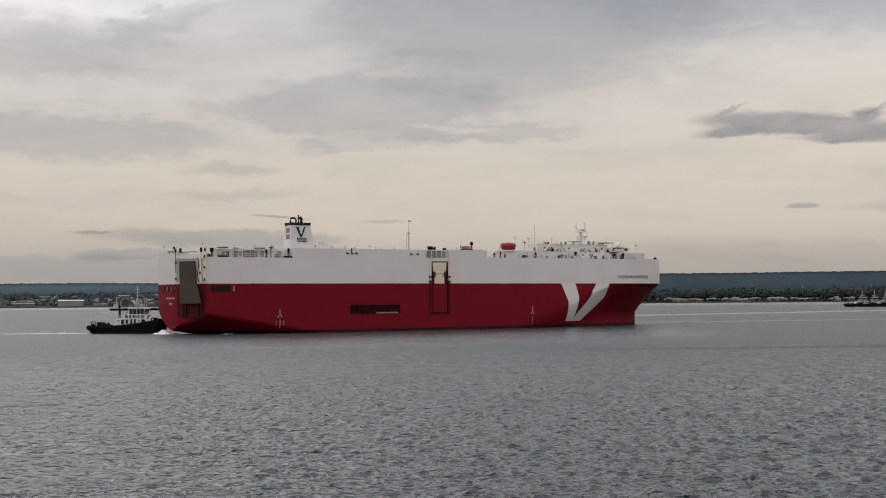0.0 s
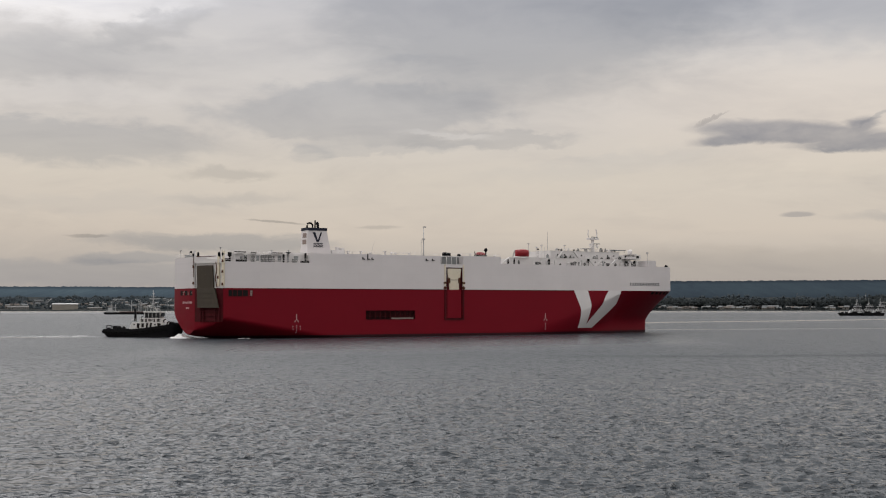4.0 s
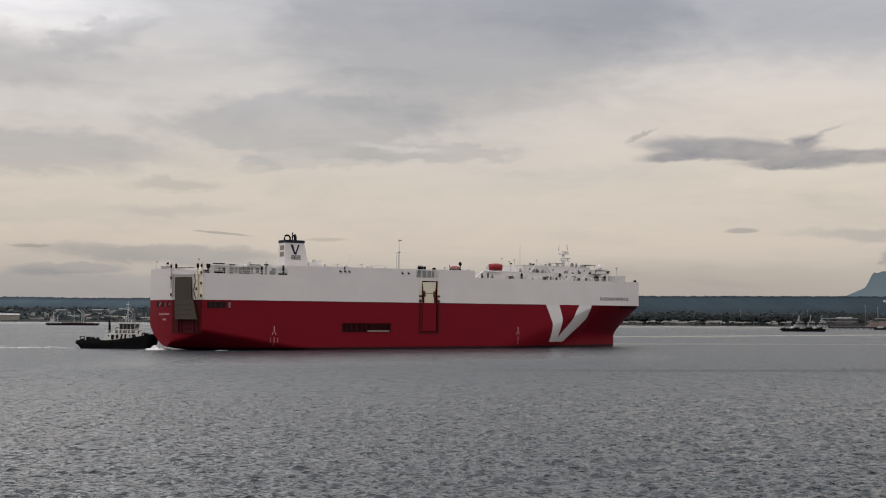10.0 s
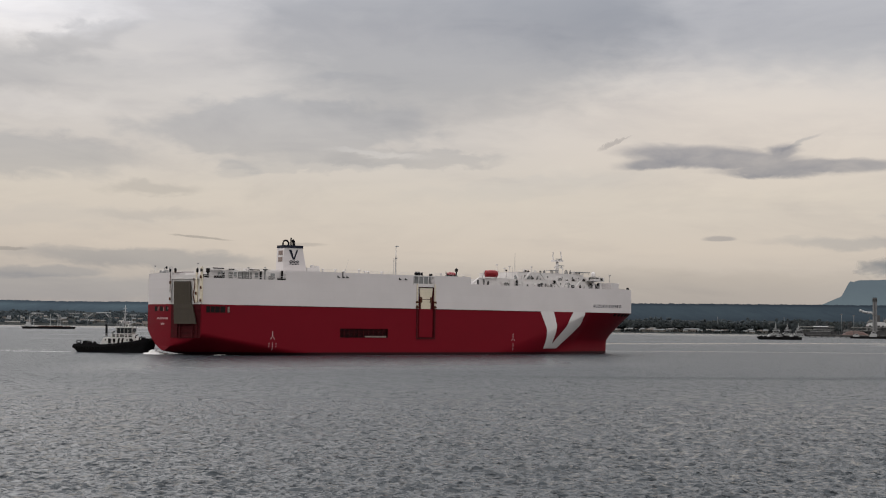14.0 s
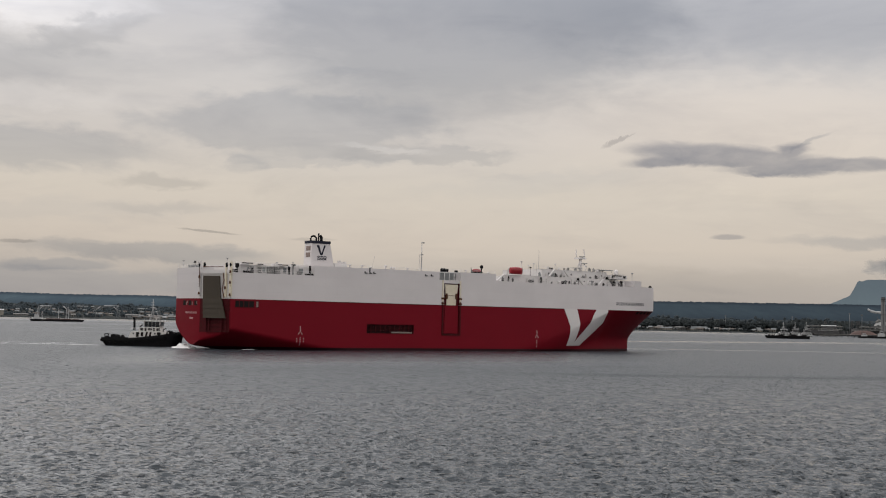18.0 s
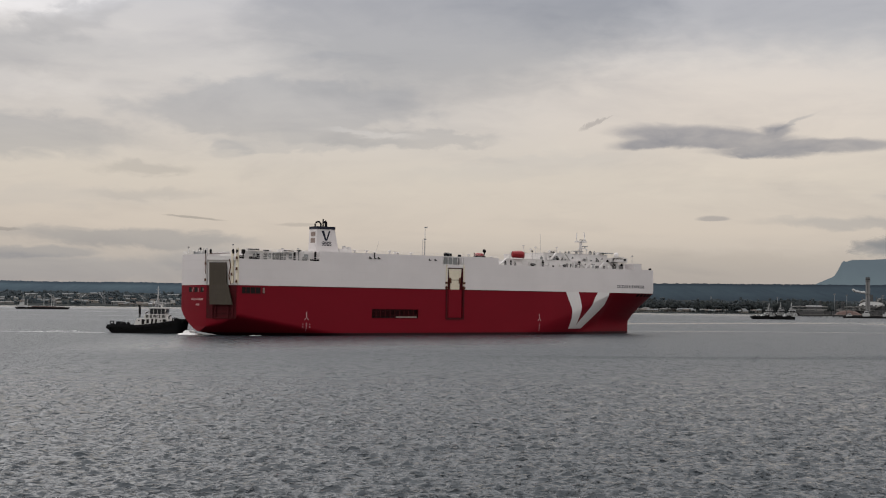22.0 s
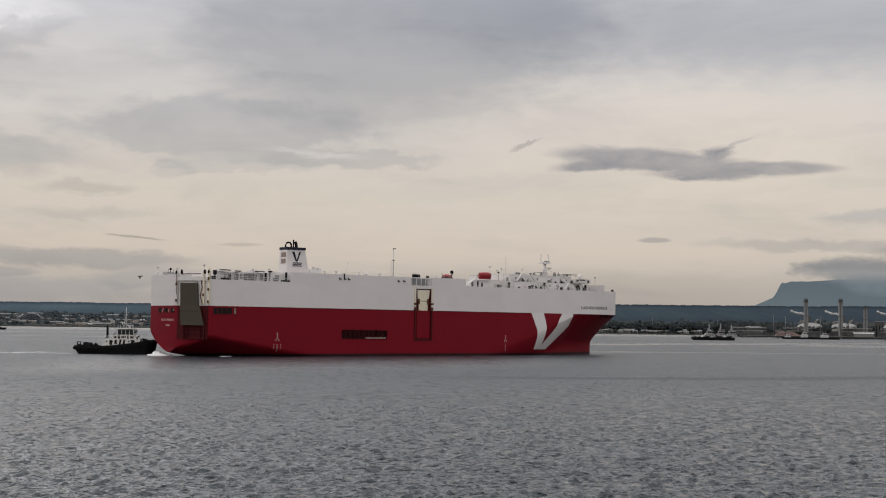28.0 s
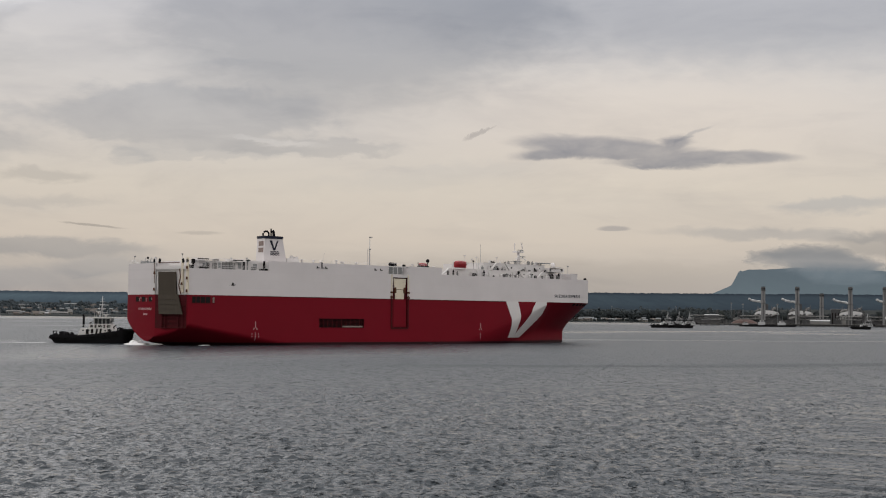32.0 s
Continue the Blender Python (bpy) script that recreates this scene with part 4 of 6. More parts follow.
        box(bm, 50.0, 51.0, -11.4, -9.0, 29.6, 30.3)
    # deck gear amidships
    rnd = random.Random(3)
    for x in (52.5, 58.0, 62.5, 66.0, 69.5, 74.0, 79.0, 99.5, 103.8, 110.0, 114.5):
        with sh("mushroom_vent", HOUSE) as bm:
            y = rnd.uniform(-13, -6)
            h = rnd.uniform(0.6, 1.3)
            rod(bm, (x, y, 28.2), (x, y, 28.2 + h), 0.3, 0.3, 8)
            rod(bm, (x, y, 28.2 + h), (x, y, 28.5 + h), 0.65, 0.4, 10)
    with sh("rail", HOUSE) as bm:
        railing(bm, [(47, -15.8, 28.2), (86.6, -15.8, 28.2)], 0.9, 2.4, 0.03, 2)
        railing(bm, [(96, -15.8, 28.4), (112, -15.8, 28.4)], 0.9, 2.4, 0.03, 2)
    for x0 in (55.5, 57.4, 59.0, 80.5, 83.0):
        with sh("fender_davit", BLACK) as bm:
            h = 0.7 if x0 != 57.4 else 2.0
            box(bm, x0, x0 + 0.3, -16.35, -16.1, 26.4, 26.4 + h)
            box(bm, x0, x0 + 0.9, -16.4, -16.1, 26.4, 26.7)
    with sh("aerial", STEEL) as bm:
        rod(bm, (62.5, -9, 28.2), (64.0, -9, 33.0), 0.05, 0.03, 5)
    mast = Shape("signal_mast", STEEL, ship, "slim grey signal mast")
    with mast as bm:
        rod(bm, (84.4, -8, 28.2), (84.4, -8, 38.6), 0.22, 0.12, 8)
        rod(bm, (83.4, -8, 28.2), (83.4, -8, 34.5), 0.08, 0.06, 6)
        for i in range(8):
            rod(bm, (83.4, -8, 29 + i * 0.7), (84.4, -8, 29.3 + i * 0.7), 0.04, 0.04, 4)
    for x0, x1, z in ((84.2, 85.4, 38.5), (84.0, 84.9, 34.2)):
        with sh("lamp_head", STEEL, parent=mast.ob) as bm:
            box(bm, x0, x1, -8.2, -7.8, z, z + 0.45)
    # gear on the poop: winches, awning on posts, lockers
    for x, y in ((2.0, 6.0), (2.6, 3.4)):
        with sh("mooring_winch", GREYP, "grey mooring winch") as bm:
            rod(bm, (x, y - 0.9, 26.4), (x, y + 0.9, 26.4), 0.75, 0.75, 12)
            box(bm, x - 0.9, x + 0.9, y - 1.2, y - 0.9, DECK, 27.3)
            box(bm, x - 0.9, x + 0.9, y + 0.9, y + 1.2, DECK, 27.6)
            rod(bm, (x, y, 26.4), (x + 0.4, y, 28.6), 0.12, 0.1, 6)
    with sh("stern_lamp", BLACK) as bm:
        rod(bm, (2.4, 4.6, 28.2), (2.4, 4.6, 28.9), 0.42, 0.3, 8)
        rod(bm, (2.4, 4.6, DECK), (2.4, 4.6, 28.3), 0.12, 0.1, 6)
    for x0, x1, z in ((9.6, 13.6, 28.2), (15.2, 17.2, 28.0), (22.6, 26.4, 28.1), (27.6, 29.2, 28.3)):
        with sh("awning", HOUSE, "small pale awning on posts over the poop") as bm:
            box(bm, x0, x1, -15.4, -13.0, z - 0.12, z)
            for x in (x0 + 0.2, x1 - 0.2):
                rod(bm, (x, -15.2, DECK), (x, -15.2, z - 0.1), 0.09, 0.09, 6)
        with sh("awning_edge", VOID, "dark edge of the awning") as bm:
            box(bm, x0, x1, -15.52, -15.4, z - 0.3, z + 0.02)
    for x, w, z, h in ((7.5, 1.1, 26.6, 1.3), (10.2, 3.1, DECK, 0.7), (13.2, 0.6, DECK, 1.7), (26.6, 0.5, DECK, 2.7), (34.5, 0.5, DECK, 3.2), (33.0, 1.6, DECK, 0.5), (36.6, 0.5, DECK, 2.1), (35.4, 1.0, DECK, 0.6)):
        with sh("deck_gear", VOID, "dark winch gear on the poop") as bm:
            box(bm, x, x + w, -15.5, -14.9, z, z + h)
            box(bm, x + w * 0.3, x + w * 0.7, -15.4, -15.0, DECK, z + 0.1)
            rod(bm, (x, -15.2, z + h * 0.8), (x + w, -15.2, z + h * 0.8), 0.28, 0.2, 8)
    for x, w, h in ((15.6, 1.4, 2.0), (19.2, 1.0, 2.3), (20.5, 0.9, 2.4), (21.8, 0.9, 2.4), (23.0, 0.8, 2.2), (30.2, 1.6, 1.2)):
        with sh("deck_locker", SHEETD, "grey weathered deck locker") as bm:
            box(bm, x, x + w, -14.9, -14.35, DECK + 0.1, DECK + h)
    for x, z in ((12.2, 26.3), (28.9, 28.0)):
        with sh("ventilator", GREYP) as bm:
            rod(bm, (x, -14.2, DECK), (x, -14.2, z), 0.22, 0.22, 8)
            rod(bm, (x, -14.2, z), (x + 0.4, -14.6, z + 0.3), 0.4, 0.35, 8)
    # lifeboat and rescue boat
    boat = Shape("lifeboat", ORANGE, ship, "enclosed red lifeboat in its davits", True)
    with boat as bm:
        n = 14
        prev = None
        for i in range(n + 1):
            u = i / n * 2 - 1
            w = 1.35 * max(0.35, 1 - abs(u) ** 6)
            zz = 0.12 * u * u
            ring = [bm.verts.new((122.6 + 2.9 * u, -14.4 + w * y, 30.15 + zz * (1 if z < 0 else 0) + 1.25 * z * (1 if z < 0 else max(0.8, 1 - abs(u) ** 4))) )
                    for y, z in ((0, -1.2), (0.6, -1.0), (1, -0.2), (1.0, 0.15), (0.9, 0.7), (0.5, 0.98), (-0.5, 0.98), (-0.9, 0.7), (-1.0, 0.15), (-1, -0.2), (-0.6, -1.0))]
            if prev:
                for k in range(11):
                    bm.faces.new((prev[k], prev[(k + 1) % 11], ring[(k + 1) % 11], ring[k]))
            else:
                bm.faces.new(ring)
            prev = ring
        bm.faces.new(prev[::-1])
    with sh("boat_deck_recess", HOUSE, "shaded recess under the lifeboat") as bm:
        box(bm, 117.5, 126, -13.9, -13.6, 25.8, 28.4)
    for x in (118.7, 125.2):
        with sh("davit", HOUSE) as bm:
            tube(bm, [(x, -13.2, 25.8), (x, -14.2, 29.0), (x, -15.4, 31.0)], 0.2, 6)
    rb = Shape("rescue_boat", ORANGE, ship, "small red rescue boat on a dark cradle", True)
    with rb as bm:
        ball(bm, (104.4, -14.2, 29.3), 2.2, 0.9, 0.7, 0.05, 6, 10)
    with sh("cradle", BLACK) as bm:
        box(bm, 102.3, 106.8, -14.9, -13.6, 28.4, 28.8)
        tube(bm, [(107, -13.6, 28.4), (107.2, -13.8, 30.6), (106.2, -14.6, 31.0)], 0.25, 6)
        ball(bm, (107.0, -13.9, 30.8), 0.7, 0.6, 0.7, 0.1)
        rod(bm, (102.2, -14.4, 28.4), (101.9, -14.4, 30.2), 0.18, 0.1, 6)
    # forward deckhouses and bridge
    with sh("deckhouse", HOUSE, "white deckhouse") as bm:
        box(bm, 126, 174, -13.6, 13.6, 25.8, 28.5)
    with sh("deckhouse", HOUSE, "white deckhouse") as bm:
        box(bm, 137, 170, -12.2, 12.2, 28.5, 31.2)
    with sh("deckhouse_roof", HOUSE) as bm:
        box(bm, 136.9, 170.1, -12.3, 12.3, 31.2, 31.32)
        box(bm, 125.9, 174.1, -13.7, 13.7, 28.45, 28.54)
    bridge = Shape("wheelhouse", HOUSE, ship, "white wheelhouse with dark windows")
    with bridge as bm:
        box(bm, 170, 178.5, -14.8, 14.8, 28.6, 30.2)
    with sh("bridge_wing", HOUSE, parent=bridge.ob) as bm:
        box(bm, 171, 175, -16.4, -14.8, 28.6, 29.7)
        box(bm, 170.6, 175.4, -16.6, -14.6, 30.3, 30.5)
    for i in range(9):
        with sh("window", GLASS, parent=bridge.ob) as bm:
            if i < 4:
                box(bm, 170.6 + i * 1.9, 172.0 + i * 1.9, -14.88, -14.7, 29.1, 30.0)
            else:
                box(bm, 178.4, 178.6, -13.5 + (i - 4) * 5.6, -9.5 + (i - 4) * 5.6, 29.1, 30.0)
    for x in (140.0, 143.3, 146.6, 151.3, 158.8, 163.9, 166.8):
        with sh("window", GLASS) as bm:
            box(bm, x, x + 0.62, -12.28, -12.1, 29.4, 30.05)
    for x in (150.6, 153.0, 156.8, 159.4, 161.4):
        with sh("window", GLASS) as bm:
            box(bm, x, x + 0.5, -13.68, -13.5, 26.9, 27.5)
    for x, w, h in ((127.6, 2.6, 1.5), (130.8, 1.2, 2.2), (133.8, 2.6, 2.0), (146.5, 2.4, 1.6), (149.6, 0.8, 2.0), (171.6, 1.8, 2.3), (175.8, 1.0, 2.4)):
        with sh("deck_locker", HOUSE) as bm:
            box(bm, x, x + w, -15.3, -14.2, 25.8, 25.8 + h)
    for x0, x1, z0, z1 in ((113, 116.5, 25.9, 28.4), (152.5, 155.5, 28.4, 25.9), (163.0, 166.0, 25.9, 28.5)):
        with sh("stair", HOUSE, "white sloping stair") as bm:
            plate(bm, [(x0, -14.3, z0), (x0 + 0.7, -14.3, z0), (x1 + 0.7, -14.3, z1), (x1, -14.3, z1)], (0, -0.8, 0))
    for i, x in enumerate((128, 135, 142.5, 144.5, 151.5, 158, 161.5, 168)):
        with sh("liferaft_canister", HOUSE if i % 3 else BLACK) as bm:
            rod(bm, (x, -15.0, 26.5), (x + 1.1, -15.0, 26.5), 0.42, 0.42, 10)
            box(bm, x + 0.1, x + 1.0, -15.4, -14.6, 25.8, 26.2)
    with sh("rail", HOUSE) as bm:
        railing(bm, [on_side(112.2, 25.8) + Vector((0, 0.3, 0)), on_side(150, 25.8) + Vector((0, 0.3, 0)), on_side(181, 25.8) + Vector((0, 0.4, 0))], 1.1, 2.0, 0.035, 3)
        railing(bm, [(126, -13.6, 28.54), (170, -13.6, 28.54)], 1.0, 2.0, 0.03, 2)
        railing(bm, [(137, -12.2, 31.3), (170, -12.2, 31.3)], 1.0, 2.2, 0.03, 2)
    rmast = Shape("radar_mast", HOUSE, ship, "white radar mast with yards and scanners")
    with rmast as bm:
        rod(bm, (164.2, -3, 31.3), (164.2, -3, 37.0), 0.75, 0.5, 10)
        box(bm, 162.0, 166.3, -4.2, -1.8, 36.5, 37.1)
        box(bm, 163.2, 166.4, -4, -2, 34.0, 34.3)
        tube(bm, [(162.4, -3, 36.8), (161.9, -3, 38.4), (162.1, -3, 40.3)], 0.2, 6)
        tube(bm, [(166.0, -3, 36.8), (166.3, -3, 38.6), (165.9, -3, 40.6)], 0.22, 6)
        tube(bm, [(161.4, -3, 31.3), (163.7, -3, 34.2)], 0.14, 6)
    for x, z, w in ((164.2, 37.3, 1.5), (165.4, 34.7, 1.4)):
        with sh("radar_scanner", GREYP, parent=rmast.ob) as bm:
            box(bm, x - w, x + w, -4.3, -4.0, z, z + 0.3)
            rod(bm, (x, -4.1, z - 0.4), (x, -4.1, z), 0.22)
    with sh("canopy", GREYP, "dark flat canopy on posts") as bm:
        box(bm, 166.4, 172.6, -13, -9, 32.0, 32.25)
        for x in (167, 172):
            rod(bm, (x, -12.8, 31.2), (x, -12.8, 32.0), 0.07)
        box(bm, 152.6, 157, -12.5, -10, 32.3, 32.5)
        for x in (153, 156.6):
            rod(bm, (x, -12.3, 31.4), (x, -12.3, 32.3), 0.07)
    # small dark fittings along the boat deck: vents, lamps, hose boxes, drums
    for x, z, w, h in ((127.8, 26.0, 2.4, 0.9), (133.6, 25.9, 0.8, 2.2), (145.6, 26.6, 1.2, 0.6), (147.6, 26.1, 0.7, 1.0), (150.2, 25.9, 0.8, 1.0), (152.0, 27.6, 0.9, 0.8), (165.2, 25.9, 0.7, 1.1), (170.2, 25.9, 1.6, 1.9), (174.4, 25.9, 0.9, 2.2), (115.4, 25.9, 0.7, 1.6), (118.2, 25.9, 0.5, 2.0), (120.2, 25.9, 0.5, 1.4)):
        with sh("deck_fitting", VOID, "small dark deck fitting") as bm:
            box(bm, x, x + w, -15.6, -15.1, z, z + h * 0.75)
            box(bm, x + w * 0.2, x + w * 0.8, -15.5, -15.2, z + h * 0.75, z + h)
            box(bm, x + w * 0.35, x + w * 0.65, -15.5, -15.2, 25.75, z + 0.05)
    for x, z in ((148.2, 31.5), (131.5, 31.4), (167.9, 31.5), (141.0, 31.5)):
        with sh("deck_lamp", BLACK) as bm:
            rod(bm, (x, -12.0, 28.6), (x, -12.0, z), 0.08, 0.06, 6)
            box(bm, x - 0.3, x + 0.3, -12.2, -11.8, z, z + 0.5)
    rnd = random.Random(29)
    for i in range(44):
        tier = rnd.choice((0, 0, 1, 1, 2))
        x = rnd.uniform(127, 176) if tier == 0 else rnd.uniform(129, 172) if tier == 1 else rnd.uniform(138, 169)
        y, z = ((-14.6, 25.8), (-13.1, 28.54), (-11.2, 31.32))[tier]
        w, h = rnd.uniform(0.35, 1.3), rnd.uniform(0.5, (2.2, 1.9, 1.5)[tier])
        if tier == 1 and 136 < x + w and x < 170:
            y = -12.75
        with sh("deck_fitting", rnd.choice((HOUSE, HOUSE, HOUSE, SHEETD, GREYP, VOID)), "small ventilator or box on deck") as bm:
            box(bm, x, x + w, y - 0.35, y + 0.35, z - 0.02, z + h * 0.7)
            rod(bm, (x + w / 2, y, z + h * 0.7), (x + w / 2, y, z + h), w * 0.25, w * 0.4, 8)
    for x0, x1, z0, z1 in ((139.0, 141.6, 28.6, 31.3), (157.4, 160.0, 25.9, 28.5), (146.4, 148.8, 31.3, 28.6)):
        with sh("stair", HOUSE, "white sloping stair") as bm:
            plate(bm, [(x0, -13.4, z0), (x0 + 0.6, -13.4, z0), (x1 + 0.6, -13.4, z1), (x1, -13.4, z1)], (0, -0.7, 0))
    for x, z0, z1 in ((127.4, 28.5, 33.4), (131.0, 28.5, 32.2), (133.4, 28.5, 33.0), (144.0, 31.3, 33.2), (156.2, 31.3, 34.0), (159.6, 31.3, 33.0)):
        with sh("vent_post", HOUSE, "slim white post with a small lamp") as bm:
            rod(bm, (x, -11.6, z0), (x, -11.6, z1), 0.13, 0.1, 6)
            box(bm, x - 0.35, x + 0.35, -11.9, -11.3, z1, z1 + 0.4)
    with sh("satellite_dome", HOUSE, smooth=True) as bm:
        ball(bm, (177.5, -9.5, 31.6), 1.0, 1.0, 1.1, 0, 8, 12)
        rod(bm, (177.5, -9.5, 30.2), (177.5, -9.5, 30.9), 0.3)
    with sh("whip_aerial", STEEL) as bm:
        rod(bm, (138.8, -8, 31.4), (138.8, -8, 38.6), 0.12, 0.05, 6)
    with sh("whip_aerial", STEEL) as bm:
        rod(bm, (136.0, -10, 28.6), (136.0, -10, 33.0), 0.08, 0.05, 5)
    with sh("whip_aerial", STEEL) as bm:
        rod(bm, (186.8, -9, 25.9), (186.8, -9, 31.6), 0.12, 0.08, 6)
        box(bm, 186.5, 187.1, -9.3, -8.7, 31.2, 31.8)
    with sh("fairlead", BLACK) as bm:
        ball(bm, on_side(193.5, 25.9) + Vector((0, 1.0, 0.35)), 0.8, 0.5, 0.55, 0.1)
    for i in range(5):
        with sh("bow_fairlead", VOID) as bm:
            x = 183.4 + i * 2.4
            side_quad(bm, ((x, 15.1), (x + 1.5, 15.1), (x + 1.5, 16.1), (x, 16.1)), 3, 0.06)
    # load and draught marks, white
    for x0, zs in ((31.2, 8.0), (131.8, 7.9)):
        with sh("draught_mark", PINKISH, "small faded pink-white painted mark") as bm:
            side_quad(bm, ((x0 - 0.15, zs - 2.0), (x0 + 0.15, zs - 2.0), (x0 + 0.15, zs), (x0 - 0.15, zs)), 1, 0.05)
        for dx in (-0.9, 0.9):
            with sh("draught_mark", PINKISH) as bm:
                side_quad(bm, ((x0 + dx * 0.8 - 0.2, zs - 2.7), (x0 + dx * 0.8 + 0.2, zs - 2.7), (x0 + dx * 0.4 + 0.12, zs - 2.0), (x0 + dx * 0.4 - 0.12, zs - 2.0)), 1, 0.05)
        for i in range(5):
            with sh("draught_mark", PINKISH) as bm:
                z = zs - 3.7 - i * 0.55
                side_quad(bm, ((x0 - 0.18, z - 0.3), (x0 + 0.18, z - 0.3), (x0 + 0.18, z), (x0 - 0.18, z)), 1, 0.05)
        if x0 < 100:
            for dx, dz in ((-1.3, -3.9), (1.3, -3.9), (-1.3, -4.8), (1.3, -4.8)):
                with sh("draught_mark", PINKISH) as bm:
                    side_quad(bm, ((x0 + dx - 0.15, zs + dz - 0.4), (x0 + dx + 0.15, zs + dz - 0.4), (x0 + dx + 0.15, zs + dz), (x0 + dx - 0.15, zs + dz)), 1, 0.05)
    return ship


NAME_X, NAME_Z, NAME_W = 171.8, 18.4, 1.0
ship = build_ship()

# ---- tugs ----


def tug_half(x, z, L, B):
    """Half breadth of a tug's hull; x from its stern."""
    u = x / L
    b = B * (1 - max(0, (u - 0.55) / 0.45) ** 2.4) ** 0.6 if u < 1 else 0
    b *= 1 - 0.10 * max(0, (0.12 - u) / 0.12) ** 2
    return b * (0.90 + 0.10 * min(1, max(0, z / 2.0)))


def sheer(x, L):
    u = x / L
    return 2.3 + 0.5 * max(0, 0.25 - u) + 2.7 * max(0, (u - 0.35) / 0.65) ** 1.5


def build_tug(m, label, L=31.0, B=5.2, group="", simple=False, white=None):
    tug = thing("tugboat", m, label, "tugboat", group)

    def sh(name, mat, label="", smooth=False, parent=None):
        return Shape(name, mat, parent or tug, label, smooth)

    white = white or TUGWHITE
    n = 28
    with sh("hull", BLACK, "black hull with a rising bow", True) as bm:
        rows = []
        for i in range(n + 1):
            x = L * (0.055 + 0.945 * i / n)
            row = []
            for z in (-1.2, 0.0, 1.0, None):
                zz = sheer(x, L) if z is None else z
                xx = x - (0.9 * (1 - min(1, zz / 4)) if x > L * 0.9 else 0) + 1.6 * max(0, 1 - (x / L - 0.055) / 0.1) * (1 - min(1, max(0, zz) / 2.4))
                b = tug_half(x, zz, L, B)
                row.append(((xx, b, zz), (xx, -b, zz)))
            rows.append([bm.verts.new(p) for p, _ in row] + [bm.verts.new(s) for _, s in reversed(row)])
        for a, b in zip(rows, rows[1:]):
            for k in range(7):
                bm.faces.new((a[k], a[k + 1], b[k + 1], b[k]))
        bm.faces.new(rows[0])
        bmesh.ops.remove_doubles(bm, verts=bm.verts, dist=0.01)
    with sh("bulwark", BLACK, smooth=True) as bm:
        for sd in (1, -1):
            prev = None
            for i in range(n):
                x = L * (0.055 + 0.945 * i / n)
                zz, b = sheer(x, L), tug_half(x, 3, L, B)
                row = [bm.verts.new((x, sd * b, zz)), bm.verts.new((x, sd * b * 0.99, zz + 0.75)), bm.verts.new((x, sd * (b - 0.18), zz + 0.75)), bm.verts.new((x, sd * (b - 0.18), zz))]
                if prev:
                    for k in range(3):
                        bm.faces.new((prev[k], prev[k + 1], row[k + 1], row[k]))
                prev = row
    with sh("deck", GREYP) as bm:
        box(bm, 0.09 * L, L * 0.72, -B + 1.2, B - 1.2, 2.0, 2.45)
    for i in range(12 if not simple else 5):
        x = 0.1 * L + i * (L - 9) / (11 if not simple else 4)
        with sh("tyre_fender", RUBBER) as bm:
            y = -tug_half(x, 2, L, B) - 0.02
            z = sheer(x, L) - 0.7
            for k in range(10):
                a0, a1 = k * math.tau / 10, (k + 1) * math.tau / 10
                rod(bm, (x + 0.55 * math.cos(a0), y, z + 0.55 * math.sin(a0)), (x + 0.55 * math.cos(a1), y, z + 0.55 * math.sin(a1)), 0.24, 0.24, 6)
    with sh("bow_fender", RUBBER, "bulky rubber bow fender", True) as bm:
        pts = []
        for i in range(13):
            a = -1.25 + 2.5 * i / 12
            pts.append((L - 2.4 + 2.6 * math.cos(a), 2.9 * math.sin(a) * 1.2, 4.6))
        tube(bm, pts, 0.55, 8)
    with sh("stern_fender", RUBBER, smooth=True) as bm:
        tube(bm, [(0.055 * L, -B + 0.8, 2.1), (0.055 * L - 0.15, 0, 2.1), (0.055 * L, B - 0.8, 2.1)], 0.55, 8)
    with sh("deck_gear", BLACK) as bm:
        rod(bm, (5, -1.4, 3.4), (5, 1.4, 3.4), 0.9, 0.9, 12)
        box(bm, 4.2, 5.8, -1.7, -1.4, 2.4, 4.2)
        box(bm, 4.2, 5.8, 1.4, 1.7, 2.4, 4.2)
        tube(bm, [(2.2, -2.2, 2.4), (2.2, -2.2, 4.3), (2.2, 2.2, 4.3), (2.2, 2.2, 2.4)], 0.18, 6)
        ball(bm, (7.4, -3.2, 3.4), 1.0, 0.8, 0.8, 0.15)
        ball(bm, (9.2, -3.4, 3.3), 0.8, 0.7, 0.9, 0.15, seed=4)
        ball(bm, (3.3, -3.0, 3.1), 0.8, 0.7, 0.6, 0.15, seed=5)
    with sh("deckhouse", white, "white deckhouse") as bm:
        pts = [(11.0, 2.4), (25.2, 3.4), (24.2, 5.5), (12.4, 5.5)]
        plate(bm, [(x, -3.5, z) for x, z in pts], (0, 7, 0))
    with sh("upper_house", white, "white upper house") as bm:
        plate(bm, [(14.8, -3.0, 5.5), (23.8, -3.0, 5.5), (23.2, -3.0, 7.0), (15.4, -3.0, 7.0)], (0, 6, 0))
    wh = Shape("wheelhouse", white, tug, "white wheelhouse with a band of dark windows")
    with wh as bm:
        plate(bm, [(17.0, -2.5, 7.0), (22.4, -2.5, 7.0), (23.0, -2.5, 9.2), (16.6, -2.5, 9.2)], (0, 5, 0))
        plate(bm, [(16.2, -2.9, 9.2), (23.4, -2.9, 9.2), (23.2, -2.9, 9.55), (16.4, -2.9, 9.55)], (0, 5.8, 0))
    for i in range(4):
        with sh("window", GLASS, parent=wh.ob) as bm:
            x = 17.0 + i * 1.42
